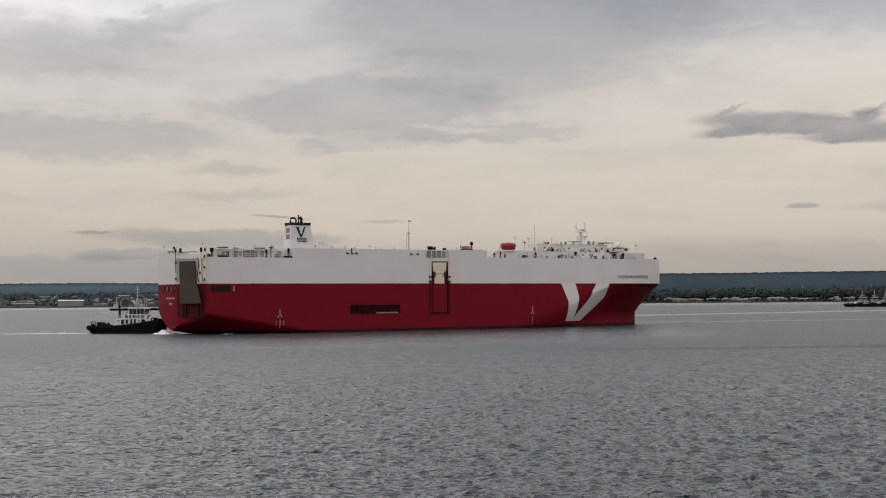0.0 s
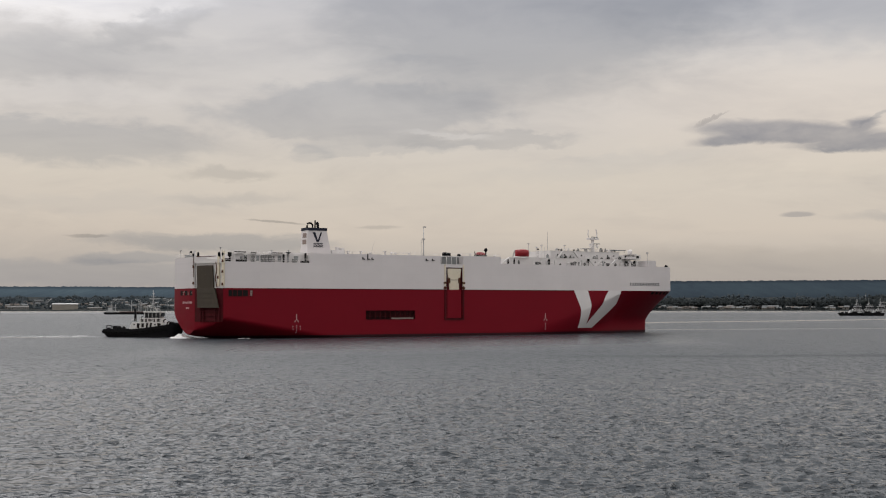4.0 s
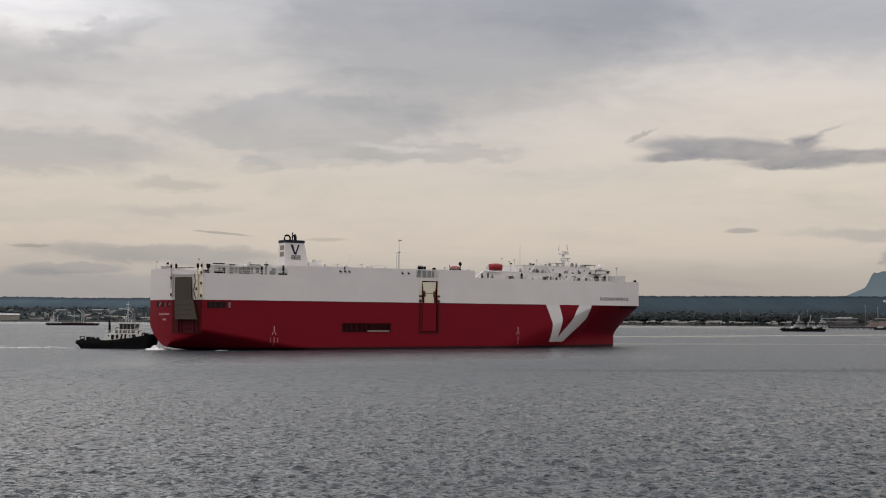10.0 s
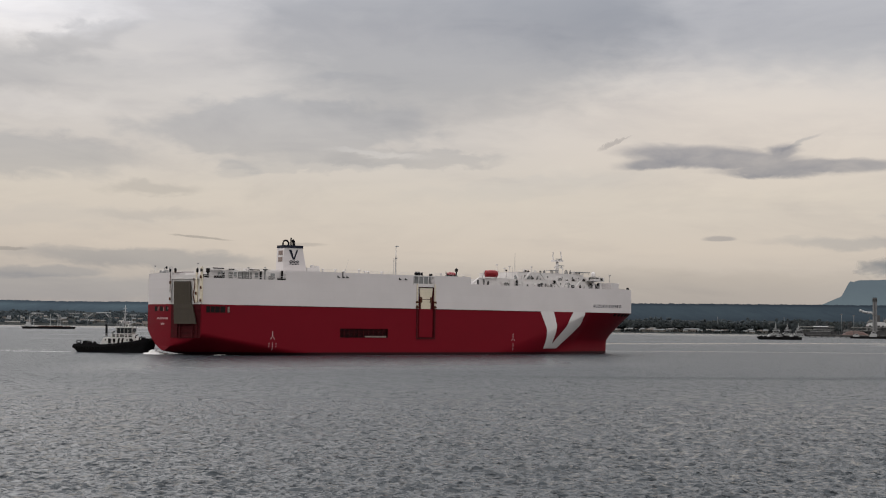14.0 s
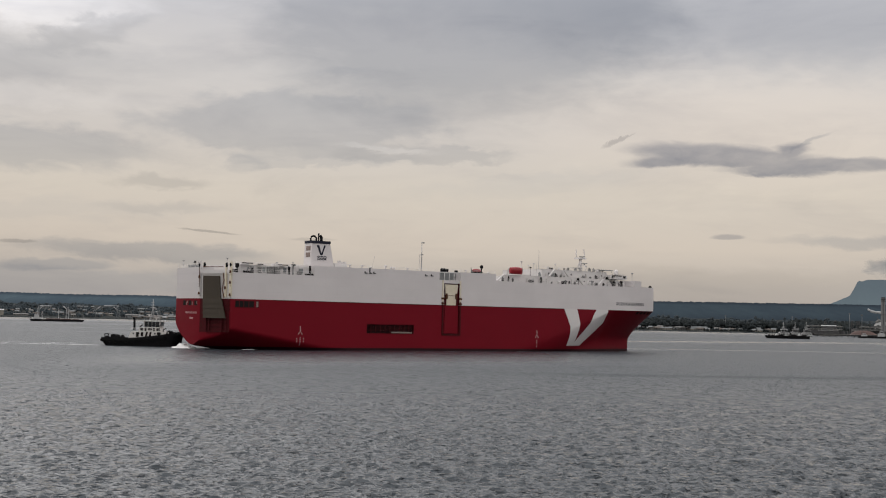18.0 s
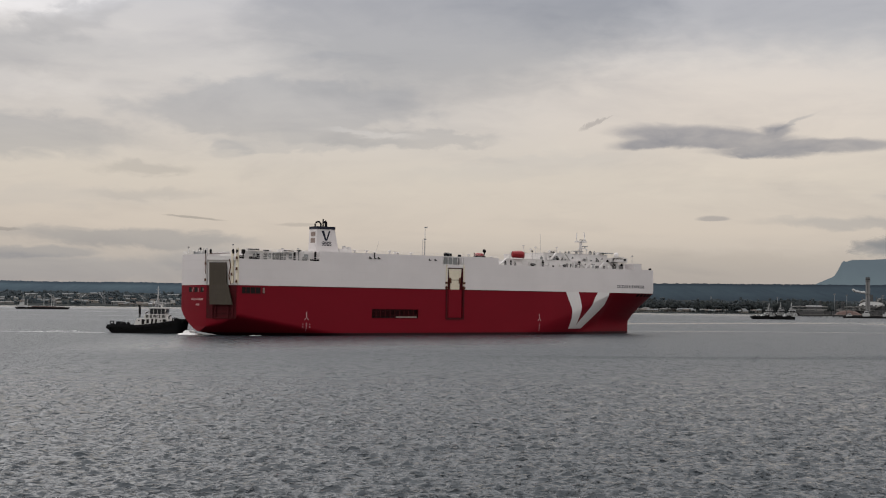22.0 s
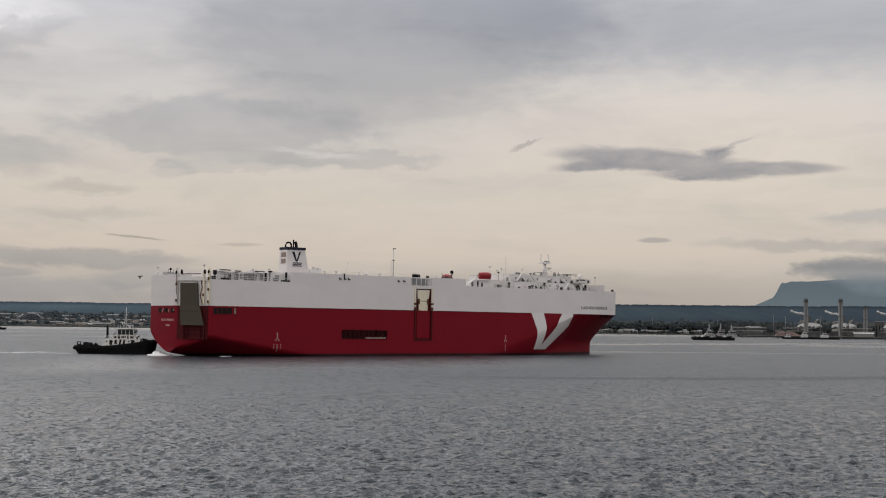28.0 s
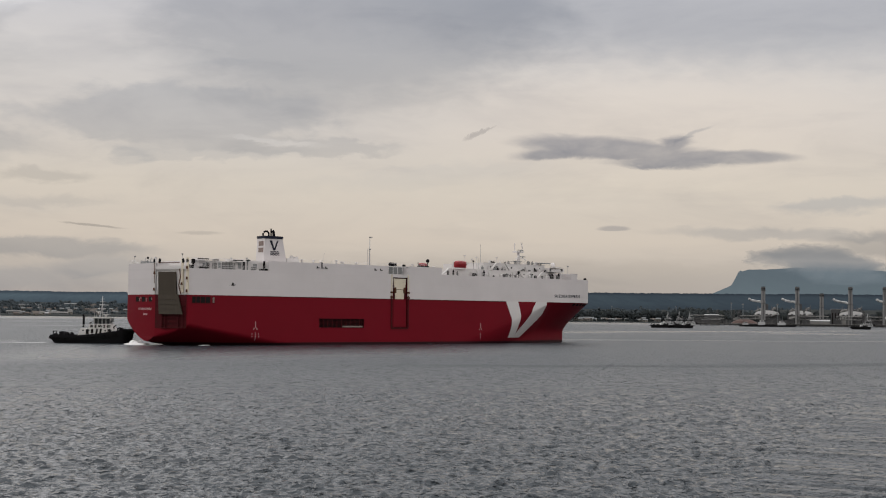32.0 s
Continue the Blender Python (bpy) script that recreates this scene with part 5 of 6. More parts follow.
            box(bm, x, x + 1.26, -2.62, -2.4, 7.15, 9.1)
    for y in (-2.0, -0.6, 0.8):
        with sh("window", GLASS, parent=wh.ob) as bm:
            box(bm, 22.55, 23.02, y, y + 1.1, 7.7, 8.9)
        with sh("window", GLASS, parent=wh.ob) as bm:
            box(bm, 16.58, 16.9, y, y + 1.1, 7.7, 8.9)
    for x in (13.2, 15.2, 21.2, 23.2):
        with sh("porthole", GLASS) as bm:
            rod(bm, (x, -3.6, 4.7), (x, -3.4, 4.7), 0.3, 0.3, 10)
    for x, w, z0, z1 in ((14.2, 1.0, 3.4, 5.2), (16.0, 0.9, 3.7, 5.2), (22.0, 1.1, 4.3, 5.3), (15.6, 1.0, 5.8, 6.8), (17.2, 0.7, 5.7, 6.9), (18.4, 1.6, 5.9, 6.7), (20.4, 0.6, 5.7, 6.9), (21.6, 1.3, 5.8, 6.8)):
        with sh("opening", VOID, "dark opening in the house side") as bm:
            y = -3.58 if z0 < 5.5 else -3.08
            box(bm, x, x + w, y, y + 0.12, z0, z1)
    for x in (17.6, 19.0):
        with sh("door", VOID) as bm:
            plate(bm, [(x, -3.6, 3.5), (x + 0.7, -3.6, 3.5), (x + 1.0, -3.6, 5.4), (x + 0.3, -3.6, 5.4)], (0, 0.15, 0))
    for y in (-1.6,):
        with sh("exhaust_stack", BLACK, "tall black exhaust stack") as bm:
            rod(bm, (13.0, y, 5.9), (12.9, y, 10.0), 0.45, 0.4, 10)
            rod(bm, (12.9, y, 9.9), (12.6, y, 10.4), 0.42, 0.36, 10)
    for x, y, z in ((15.4, -2.2, 7.4), (24.0, -2.4, 6.2), (25.4, -2.2, 5.4), (26.6, 1.5, 4.8)):
        with sh("fire_monitor", BLACK) as bm:
            rod(bm, (x, y, z - 0.9), (x, y, z), 0.3, 0.25)
            rod(bm, (x - 0.2, y, z - 0.1), (x + 1.0, y, z + 0.6), 0.24, 0.16)
    with sh("winch", BLACK) as bm:
        rod(bm, (26.4, -1.2, 5.0), (26.4, 1.2, 5.0), 0.8, 0.8, 12)
    mast = Shape("mast", SHEETW, tug, "pale lattice mast with yards and lamps")
    with mast as bm:
        rod(bm, (19.4, 0, 9.5), (19.2, 0, 17.4), 0.2, 0.1, 8)
        rod(bm, (18.3, -0.8, 9.5), (19.2, 0, 14.0), 0.12, 0.08, 6)
        rod(bm, (18.3, 0.8, 9.5), (19.2, 0, 14.0), 0.12, 0.08, 6)
        for z, w in ((11.0, 2.6), (12.4, 2.0), (14.0, 1.3)):
            rod(bm, (19.3, -w, z), (19.3, w, z), 0.08, 0.08, 5)
            rod(bm, (19.3 - w * 0.7, 0, z + 0.3), (19.3 + w * 0.7, 0, z + 0.3), 0.08, 0.08, 5)
        for z, w in ((15.2, 0.9), (16.2, 0.7)):
            rod(bm, (19.2 - w, 0, z), (19.2 + w, 0, z), 0.07, 0.07, 5)
        for x in (16.8, 17.6, 20.6, 21.4, 22.0, 22.4):
            rod(bm, (x, -1.8, 9.5), (x, -1.8, 11.0 + (x * 7) % 1.4), 0.08, 0.05, 5)
    for z, x in ((10.4, 20.6), (11.6, 17.9)):
        with sh("radar_scanner", white, parent=mast.ob) as bm:
            box(bm, x - 0.9, x + 0.9, -0.2, 0.2, z, z + 0.25)
            rod(bm, (x, 0, z - 0.8), (x, 0, z), 0.2)
    with sh("rail", white) as bm:
        railing(bm, [(12.2, -3.4, 5.9), (24.2, -3.4, 5.9)], 0.9, 1.4, 0.04, 2)
        railing(bm, [(15.4, -2.9, 7.0), (17, -2.9, 7.0)], 0.9, 1.0, 0.04, 2)
    return tug


TUG_SIZE = 0.92
TUG_IN_SHIP = pose(5.0, 18.0, 0, 0, 0, -38) @ pose(-31.0 * TUG_SIZE, 0, 0)


def tug_pose(t):
    return ship_pose(t) @ TUG_IN_SHIP


def place(az, dist, z=0.0, turn=0.0):
    """A pose az degrees to the left of +y, dist metres out, its x axis across the line of sight."""
    a = radians(az)
    return pose(-dist * math.sin(a), dist * math.cos(a), z, 0, 0, az + turn)


tug = build_tug(tug_pose(0), "black-hulled tugboat with white wheelhouse pushing at the ship's quarter")
tug.scale = (TUG_SIZE,) * 3
moored = [build_tug(place(-17.62, 1360, 0, 12) @ pose(-9, 0, 0), "black and white tugboat lying moored with two others", 23.5, 4.2, "moored tugboats", True, SHEETW)]
for az, dd, turn in ((-18.1, 1366, 8), (-18.56, 1358, 10)):
    moored.append(copy_thing(moored[0], place(az, dd, 0, turn) @ pose(-9, 0, 0)))
harbour_tug = copy_thing(moored[0], place(-26.1, 1500, 0, 6) @ pose(-12, 0, 0))
tagged(harbour_tug, "small black and white tugboat off the pier", "tugboat")
harbour_tug["group"] = ""

# ---- shore ----


def build_land():
    """Low shore that rises to the ridge; an irregular waterline."""
    bm = bmesh.new()
    rows = []
    for i in range(121):
        az = 62 - i * 124 / 120
        off = 60 * noise.noise(Vector((az * 0.21, 0.3, 0))) + 18 * noise.noise(Vector((az * 1.3, 2.0, 0)))
        near = 2560 + off - (560 if az < -21 else 0) * min(1, max(0, (-21 - az) / 2.5))
        row = []
        for k, (dd, z) in enumerate(((-14, -1.5), (0, 1.3), (40, 2.4), (250, 6), (600, 13), (1000, 24), (1300, 34))):
            d = min(near + dd, 3900)
            a = radians(az)
            row.append(bm.verts.new((-d * math.sin(a), d * math.cos(a), z + (1.2 * noise.noise(Vector((az, k, 1))) if k > 1 else 0))))
        rows.append(row)
    for a, b in zip(rows, rows[1:]):
        for k in range(6):
            bm.faces.new((a[k], a[k + 1], b[k + 1], b[k])).smooth = True
    return solid("ground", bm, LAND, "low scrubby shore rising inland", "shore", kind="structure")


def ground_z(az, d):
    dd = d - 2560
    for (a, za), (b, zb) in zip(((-9e9, 1.5), (0, 1.3), (40, 2.4), (250, 6), (600, 13), (1000, 24)), ((0, 1.3), (40, 2.4), (250, 6), (600, 13), (1000, 24), (1400, 34))):
        if dd <= b:
            return za + (zb - za) * max(0, (dd - a) / (b - a)) if a > -1e8 else za
    return 34


build_land()


def ridge(name, mat, r0, r1, az0, az1, crest, label, n=260):
    bm = bmesh.new()
    rows = []
    for i in range(n + 1):
        az = az0 + (az1 - az0) * i / n
        top = crest(az)
        a = radians(az)
        row = []
        for k in range(9):
            u = k / 8
            d = r0 + (r1 - r0) * u
            z = 4 + (top - 4) * u ** 0.8
            if 0 < k < 8:
                z += top * 0.05 * noise.noise(Vector((az * 0.9, k * 0.7, 5.0)))
            row.append(bm.verts.new((-d * math.sin(a), d * math.cos(a), z)))
        d = r1 + 60
        row.append(bm.verts.new((-d * math.sin(a), d * math.cos(a), 0)))
        rows.append(row)
    for a, b in zip(rows, rows[1:]):
        for k in range(9):
            bm.faces.new((a[k], a[k + 1], b[k + 1], b[k])).smooth = k < 8
    return solid(name, bm, mat, label, "hill", kind="structure")


def crest_near(az):
    el = 0.93 - 0.13 * math.tanh(az / 6) + 0.03 * noise.noise(Vector((az * 0.35, 0, 0))) + 0.022 * noise.noise(Vector((az * 4.0, 1, 0))) + 0.022 * noise.noise(Vector((az * 13.0, 1, 0))) + 0.022 * noise.noise(Vector((az * 37.0, 1, 0)))
    return EYE + 4300 * math.tan(radians(el))


MPROFILE = ((-18.6, 0.85), (-19.5, 0.96), (-19.95, 1.06), (-20.75, 1.42), (-20.88, 1.64), (-21.1, 2.08), (-21.24, 2.03), (-21.47, 2.11), (-22.5, 2.13), (-23.5, 2.2), (-24.8, 2.22), (-26, 2.16), (-27, 2.05), (-29, 1.85), (-33, 1.3), (-38, 0.8))


def crest_mount(az):
    el = 0.8
    for (a, ea), (b, eb) in zip(MPROFILE, MPROFILE[1:]):
        if b <= az <= a:
            el = ea + (eb - ea) * (az - a) / (b - a)
    el += 0.02 * noise.noise(Vector((az * 2.5, 3, 0)))
    return EYE + 4780 * math.tan(radians(el))


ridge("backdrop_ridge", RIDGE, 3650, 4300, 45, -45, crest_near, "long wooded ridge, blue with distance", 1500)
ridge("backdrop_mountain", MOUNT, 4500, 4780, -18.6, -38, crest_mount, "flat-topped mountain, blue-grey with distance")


def cap_cloud():
    """Cloud lying on the mountain: thin veils with ragged edges, one behind the other."""
    mt = bpy.data.materials.new("cloud_veil")
    mt.use_nodes = True
    k = Net(mt.node_tree.nodes, mt.node_tree.links)
    k.n.clear()
    tc = k.n.new("ShaderNodeTexCoord")
    s = k.n.new("ShaderNodeSeparateXYZ")
    k.l.new(tc.outputs["Object"], s.inputs[0])
    x, z = k.m("DIVIDE", s.outputs[0], 235.0), s.outputs[2]
    n1 = k.noise(k.scaled(tc.outputs["Object"], 1, 1, 2.2), 0.012, 7, 0.62, 0.8)
    n2 = k.noise(k.scaled(tc.outputs["Object"], 1, 1, 1.6), 0.004, 4, 0.5, 0.5)
    arch = k.m("SUBTRACT", 80.0, k.m("ADD", k.m("MULTIPLY", k.m("POWER", k.m("ABSOLUTE", k.m("ADD", x, 0.15)), 2.0), 36.0), k.m("MULTIPLY", k.m("MAXIMUM", x, 0.0), 24.0)))
    topd = k.m("DIVIDE", k.m("SUBTRACT", arch, z), 34.0)
    botd = k.m("DIVIDE", k.m("ADD", z, k.m("MINIMUM", k.m("ADD", 50.0, k.m("MULTIPLY", x, 75.0)), 66.0)), 52.0)
    side = k.m("MULTIPLY", k.m("SUBTRACT", 1.0, k.m("ABSOLUTE", x)), 2.6)
    d = k.m("MINIMUM", k.m("MINIMUM", topd, botd), side)
    wob = k.m("ADD", k.m("MULTIPLY", k.m("SUBTRACT", n1, 0.5), 1.5), k.m("MULTIPLY", k.m("SUBTRACT", n2, 0.5), 1.6))
    alpha = k.m("MULTIPLY", k.step(k.m("ADD", d, wob), -0.15, 1.0), 0.68)
    e, t, mx = k.n.new("ShaderNodeEmission"), k.n.new("ShaderNodeBsdfTransparent"), k.n.new("ShaderNodeMixShader")
    # grey cloud light painted as glow, darker low down and at the crown
    tone = k.m("ADD", k.step(z, -26.0, 46.0), k.m("MULTIPLY", k.m("SUBTRACT", n1, 0.5), 0.5))
    k.l.new(k.ramp(tone, [(0.0, srgb(110, 121, 128)), (0.3, srgb(128, 133, 137)), (0.7, srgb(147, 147, 147)), (1.0, srgb(138, 139, 140))]), e.inputs[0])
    k.l.new(alpha, mx.inputs[0])
    k.l.new(t.outputs[0], mx.inputs[1])
    k.l.new(e.outputs[0], mx.inputs[2])
    k.l.new(mx.outputs[0], k.n.new("ShaderNodeOutputMaterial").inputs[0])
    mats = [mt]
    cl = thing("cloud", place(-24.45, 4480, 184), "grey cloud cap lying on the flat mountain top", "cloud")
    for i in range(3):
        bm = bmesh.new()
        n = 24
        lo = [bm.verts.new((-260 + 520 * j / n, i * 9 - 30 * (1 - (2 * j / n - 1) ** 2), -60)) for j in range(n + 1)]
        hi = [bm.verts.new((v.co.x, v.co.y - 6, 96)) for v in lo]
        for j in range(n):
            bm.faces.new((lo[j], lo[j + 1], hi[j + 1], hi[j])).smooth = True
        ob = part("veil", bm, mats[0], cl)
        ob.visible_shadow = False


cap_cloud()


def wisp_cloud():
    """A torn shred of cloud, high over the ridge, that drifts with the wind about the bay."""
    mt = bpy.data.materials.new("cloud_shred")
    mt.use_nodes = True
    k = Net(mt.node_tree.nodes, mt.node_tree.links)
    k.n.clear()
    at = k.n.new("ShaderNodeTexCoord").outputs["UV"]
    s = k.n.new("ShaderNodeSeparateXYZ")
    k.l.new(at, s.inputs[0])
    x = k.m("SUBTRACT", k.m("MULTIPLY", s.outputs[0], 2.0), 1.0)
    y = k.m("SUBTRACT", k.m("MULTIPLY", s.outputs[1], 2.0), 1.0)
    n = k.m("SUBTRACT", k.noise(k.scaled(at, 3.4, 1.4, 1), 1.6, 6, 0.62, 0.6), 0.5)
    y = k.m("ADD", k.m("SUBTRACT", y, k.m("MULTIPLY", x, 0.62)), k.m("MULTIPLY", n, 0.7))
    wide = k.m("ADD", 0.18, k.m("MULTIPLY", k.m("SUBTRACT", 0.35, x), 0.11))
    d = k.m("ADD", k.m("POWER", k.m("ABSOLUTE", k.m("DIVIDE", x, 0.86)), 2.0), k.m("POWER", k.m("ABSOLUTE", k.m("DIVIDE", y, wide)), 2.0))
    alpha = k.m("MULTIPLY", k.m("SUBTRACT", 1.0, k.step(k.m("ADD", d, k.m("MULTIPLY", n, 1.4)), 0.15, 1.5)), 0.5)
    e, t, mx = k.n.new("ShaderNodeEmission"), k.n.new("ShaderNodeBsdfTransparent"), k.n.new("ShaderNodeMixShader")
    # the shred glows in a painted cloud grey, slightly paler at its top
    k.l.new(k.mix(s.outputs[1], srgb(150, 145, 144), srgb(160, 155, 152)), e.inputs[0])
    k.l.new(alpha, mx.inputs[0])
    k.l.new(t.outputs[0], mx.inputs[1])
    k.l.new(e.outputs[0], mx.inputs[2])
    k.l.new(mx.outputs[0], k.n.new("ShaderNodeOutputMaterial").inputs[0])
    cl = thing("cloud", pose(0, 0, EYE, 0, 0, -WISP[0][1]), "small torn grey shred of drifting cloud", "cloud")
    bm = bmesh.new()
    uv = bm.loops.layers.uv.new("UVMap")
    d0, h, w, n = 4700.0, 668.0, 66.0, 8
    lo = [bm.verts.new((w * (2 * i / n - 1), d0 - 8 * (1 - (2 * i / n - 1) ** 2), h - 46)) for i in range(n + 1)]
    hi = [bm.verts.new((v.co.x, v.co.y + 6, h + 46)) for v in lo]
    for i in range(n):
        f = bm.faces.new((lo[i], lo[i + 1], hi[i + 1], hi[i]))
        f.smooth = True
        for lp, c in zip(f.loops, ((i / n, 0), ((i + 1) / n, 0), ((i + 1) / n, 1), (i / n, 1))):
            lp[uv].uv = c
    ob = part("veil", bm, mt, cl)
    ob.visible_shadow = False
    return cl


WISP = ((0.0, 12.7), (9.0, 11.45), (19.0, 10.8), (26.0, 10.15), (32.0, 9.68))     # seconds, bearing to the right of +y
wisp = wisp_cloud()


# ---- woods and houses along the shore ----


def clump(bm, c, r, h, seed):
    rnd = random.Random(seed)
    for _ in range(5):
        o = Vector((rnd.uniform(-0.7, 0.7) * r, rnd.uniform(-0.4, 0.4) * r, rnd.uniform(0.25, 0.85) * h))
        s = rnd.uniform(0.25, 0.5)
        ball(bm, c + o, r * s, r * s, h * 0.26 * rnd.uniform(0.7, 1.3), 0.4, 4, 5, rnd.randrange(9999))


def woods(name, az0, az1, count, near, far_, hmin, hmax, seed, label, mat=None):
    rnd = random.Random(seed)
    bm = bmesh.new()
    for i in range(count):
        az = rnd.uniform(az0, az1)
        d = rnd.uniform(near, far_)
        dens = noise.noise(Vector((az * 0.9, d * 0.004, seed)))
        if dens < -0.12:
            continue
        h = rnd.uniform(hmin, hmax) * (1 + 0.5 * dens)
        a = radians(az)
        clump(bm, Vector((-d * math.sin(a), d * math.cos(a), ground_z(az, d) - 1)), h * 0.6, h, rnd.randrange(99999))
    return solid(name, bm, mat or LEAF, label, "woods", kind="stuff")


woods("shore_woods", -9, -21, 1300, 2630, 2960, 9, 19, 3, "dark green trees behind the houses of the shore")
woods("shore_woods", -18, -30, 800, 2120, 2900, 9, 20, 4, "dark trees behind the power station")
woods("shore_woods", 22, 4, 1000, 2700, 3500, 4, 9, 5, "trees among the port buildings, tinted blue-green by haze", LEAFB)
woods("shore_scrub", -9, -21, 520, 2578, 2640, 3.0, 6.5, 8, "low dark scrub between the shore houses")
woods("hill_woods", 23, 4, 1300, 3050, 3760, 7, 12, 10, "woods on the slope above the port, tinted blue-green by haze", LEAFB)
woods("hill_woods", 4, -30, 900, 3000, 3760, 8, 14, 12, "woods on the slope inland, tinted blue-green by haze", LEAFB)
woods("shore_scrub", 22, 5, 420, 2640, 2720, 3.0, 7.0, 9, "low scrub among the port sheds, tinted blue-green by haze", LEAFB)
woods("shore_woods", 4, -9, 300, 2640, 3000, 8, 15, 6, "dark trees along the shore")


def build_tree(m, h, seed, label="large dark shore tree with a broad crown"):
    t = thing("tree", m, label, "tree", "large shore trees")
    with Shape("trunk", SHEETB, t) as bm:
        rod(bm, (0, 0, -1), (0, 0, h * 0.45), h * 0.04, h * 0.02, 8)
        for k in range(4):
            a = k * 1.6
            rod(bm, (0, 0, h * 0.35), (math.cos(a) * h * 0.25, math.sin(a) * h * 0.25, h * 0.65), h * 0.018, h * 0.008, 5)
    with Shape("crown", LEAF, t) as bm:
        rnd = random.Random(seed)
        for k in range(34):
            a, r = rnd.uniform(0, math.tau), h * 0.5 * math.sqrt(rnd.random())
            z = h * (0.42 + 0.5 * rnd.random() * (1 - (r / (h * 0.55)) ** 2))
            s = h * rnd.uniform(0.09, 0.17)
            ball(bm, (r * math.cos(a), r * math.sin(a), z), s, s, s * 0.75, 0.3, 4, 6, rnd.randrange(9999))
    return t


tree = build_tree(place(-13.75, 2600, 3), 20, 1)
for az, d in ((-13.35, 2620), (-14.1, 2615), (-12.2, 2610), (-15.9, 2630), (-10.6, 2620), (-16.9, 2640), (-11.3, 2640)):
    copy_thing(tree, place(az, d, ground_z(az, d), az * 50))


def build_house(m, w, dp, h, wall, roof, seed, name="house", label="", category="house", group="houses along the shore", rise=0.35, windows=True):
    t = thing(name, m, label, category, group)
    with Shape("wall", wall, t) as bm:
        box(bm, -w / 2, w / 2, -dp / 2, dp / 2, -1.5, h)
    with Shape("roof", roof, t) as bm:
        r, o = dp * rise, 0.5
        a = [bm.verts.new(p) for p in ((-w / 2 - o, -dp / 2 - o, h), (w / 2 + o, -dp / 2 - o, h), (w / 2 + o, dp / 2 + o, h), (-w / 2 - o, dp / 2 + o, h), (-w / 2 - o, 0, h + r), (w / 2 + o, 0, h + r))]
        for f in ((0, 1, 5, 4), (2, 3, 4, 5), (3, 0, 4), (1, 2, 5), (3, 2, 1, 0)):
            bm.faces.new([a[i] for i in f])
    k = max(2, int(w / 4)) if windows else 0
    for i in range(k):
        with Shape("window" if i else "door", VOID, t) as bm:
            x = -w / 2 + (i + 0.3) * w / k
            box(bm, x, x + w / k * 0.4, -dp / 2 - 0.08, -dp / 2 + 0.1, 0.1 if not i else h * 0.4, h * 0.75)
    return t


rnd = random.Random(11)


def house_kinds(az, w1, w2, r1, r2, tone):
    return [build_house(place(az - i * 0.13, 2575 + i * 3, 1.5), w, d, h, wl, rf, i, label=tone + lb) for i, (w, d, h, wl, rf, lb) in enumerate((
        (10, 7, 3.6, w1, SHEETB, "shore house with a brown sheet roof"),
        (9, 6, 3.2, w2, r1, "low shed with a grey sheet roof"),
        (8, 7, 5.4, w1, r1, "two-storey house with a grey roof"),
        (11, 7, 3.8, SHEETG, r2, "shed with a paler sheet roof"),
        (7, 6, 3.2, w2, SHEETB, "small house with a brown roof")))]


# dull grey walls and roofs picked here stand in for haze over the port
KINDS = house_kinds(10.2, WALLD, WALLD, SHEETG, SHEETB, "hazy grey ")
PALE = house_kinds(9.4, WALLC, WALLC, SHEETD, SHEETW, "pale ")
DULL = house_kinds(-10.2, WALLD, WALLC, SHEETG, SHEETD, "dull weathered ")
for i in range(110):
    az = rnd.uniform(-20.5, -9.4)
    d = 2584 + abs(rnd.gauss(0, 55)) + 35 * noise.noise(Vector((az * 0.21, 0.3, 0)))
    d = max(d, 2575 + 60 * noise.noise(Vector((az * 0.21, 0.3, 0))) + 18 * noise.noise(Vector((az * 1.3, 2.0, 0))) + 12)
    copy_thing(rnd.choice(DULL), place(az, d, ground_z(az, d), rnd.uniform(-25, 25)))
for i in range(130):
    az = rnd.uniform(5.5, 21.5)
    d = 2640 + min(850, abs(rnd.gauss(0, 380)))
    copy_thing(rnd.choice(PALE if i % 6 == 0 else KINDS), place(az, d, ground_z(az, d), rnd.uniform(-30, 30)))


def shed(az0, az1, d, z0, z1, wall, roof, label, rise=0.12, turn=0.0, name="warehouse", group="", windows=True):
    w = d * radians(abs(az1 - az0))
    return build_house(place((az0 + az1) / 2, d, z0 + 1.5, turn), w, min(26, max(10, w * 0.4)), z1 - z0 - 1.5, wall, roof, 0, name, label, "warehouse", group, rise, windows)


shed(16.65, 15.6, 2630, 1.5, 13, WALLC, SHEETW, "long cream port warehouse with a pale roof", windows=False)
shed(18.3, 17.6, 2640, 1.5, 8, SHEETD, SHEETD, "low grey sheet metal port shed")
shed(15.2, 14.6, 2640, 1.5, 6, SHEETD, SHEETD, "low grey port shed")
shed(8.9, 8.1, 2640, 1.5, 7, SHEETG, SHEETD, "low port shed with a pale grey roof")
shed(10.6, 10.0, 2640, 1.5, 9, SHEETG, SHEETD, "port shed with a pale grey roof")
for az, d, w in ((13.9, 3300, 0.5), (12.4, 3350, 0.45), (9.9, 3250, 0.4), (8.0, 3400, 0.5), (17.2, 3200, 0.4), (11.2, 3450, 0.6), (6.6, 3300, 0.4)):
    shed(az + w / 2, az - w / 2, d, ground_z(az, d), ground_z(az, d) + 9, SHEETG, SHEETG, "shed on the slope with a grey roof")


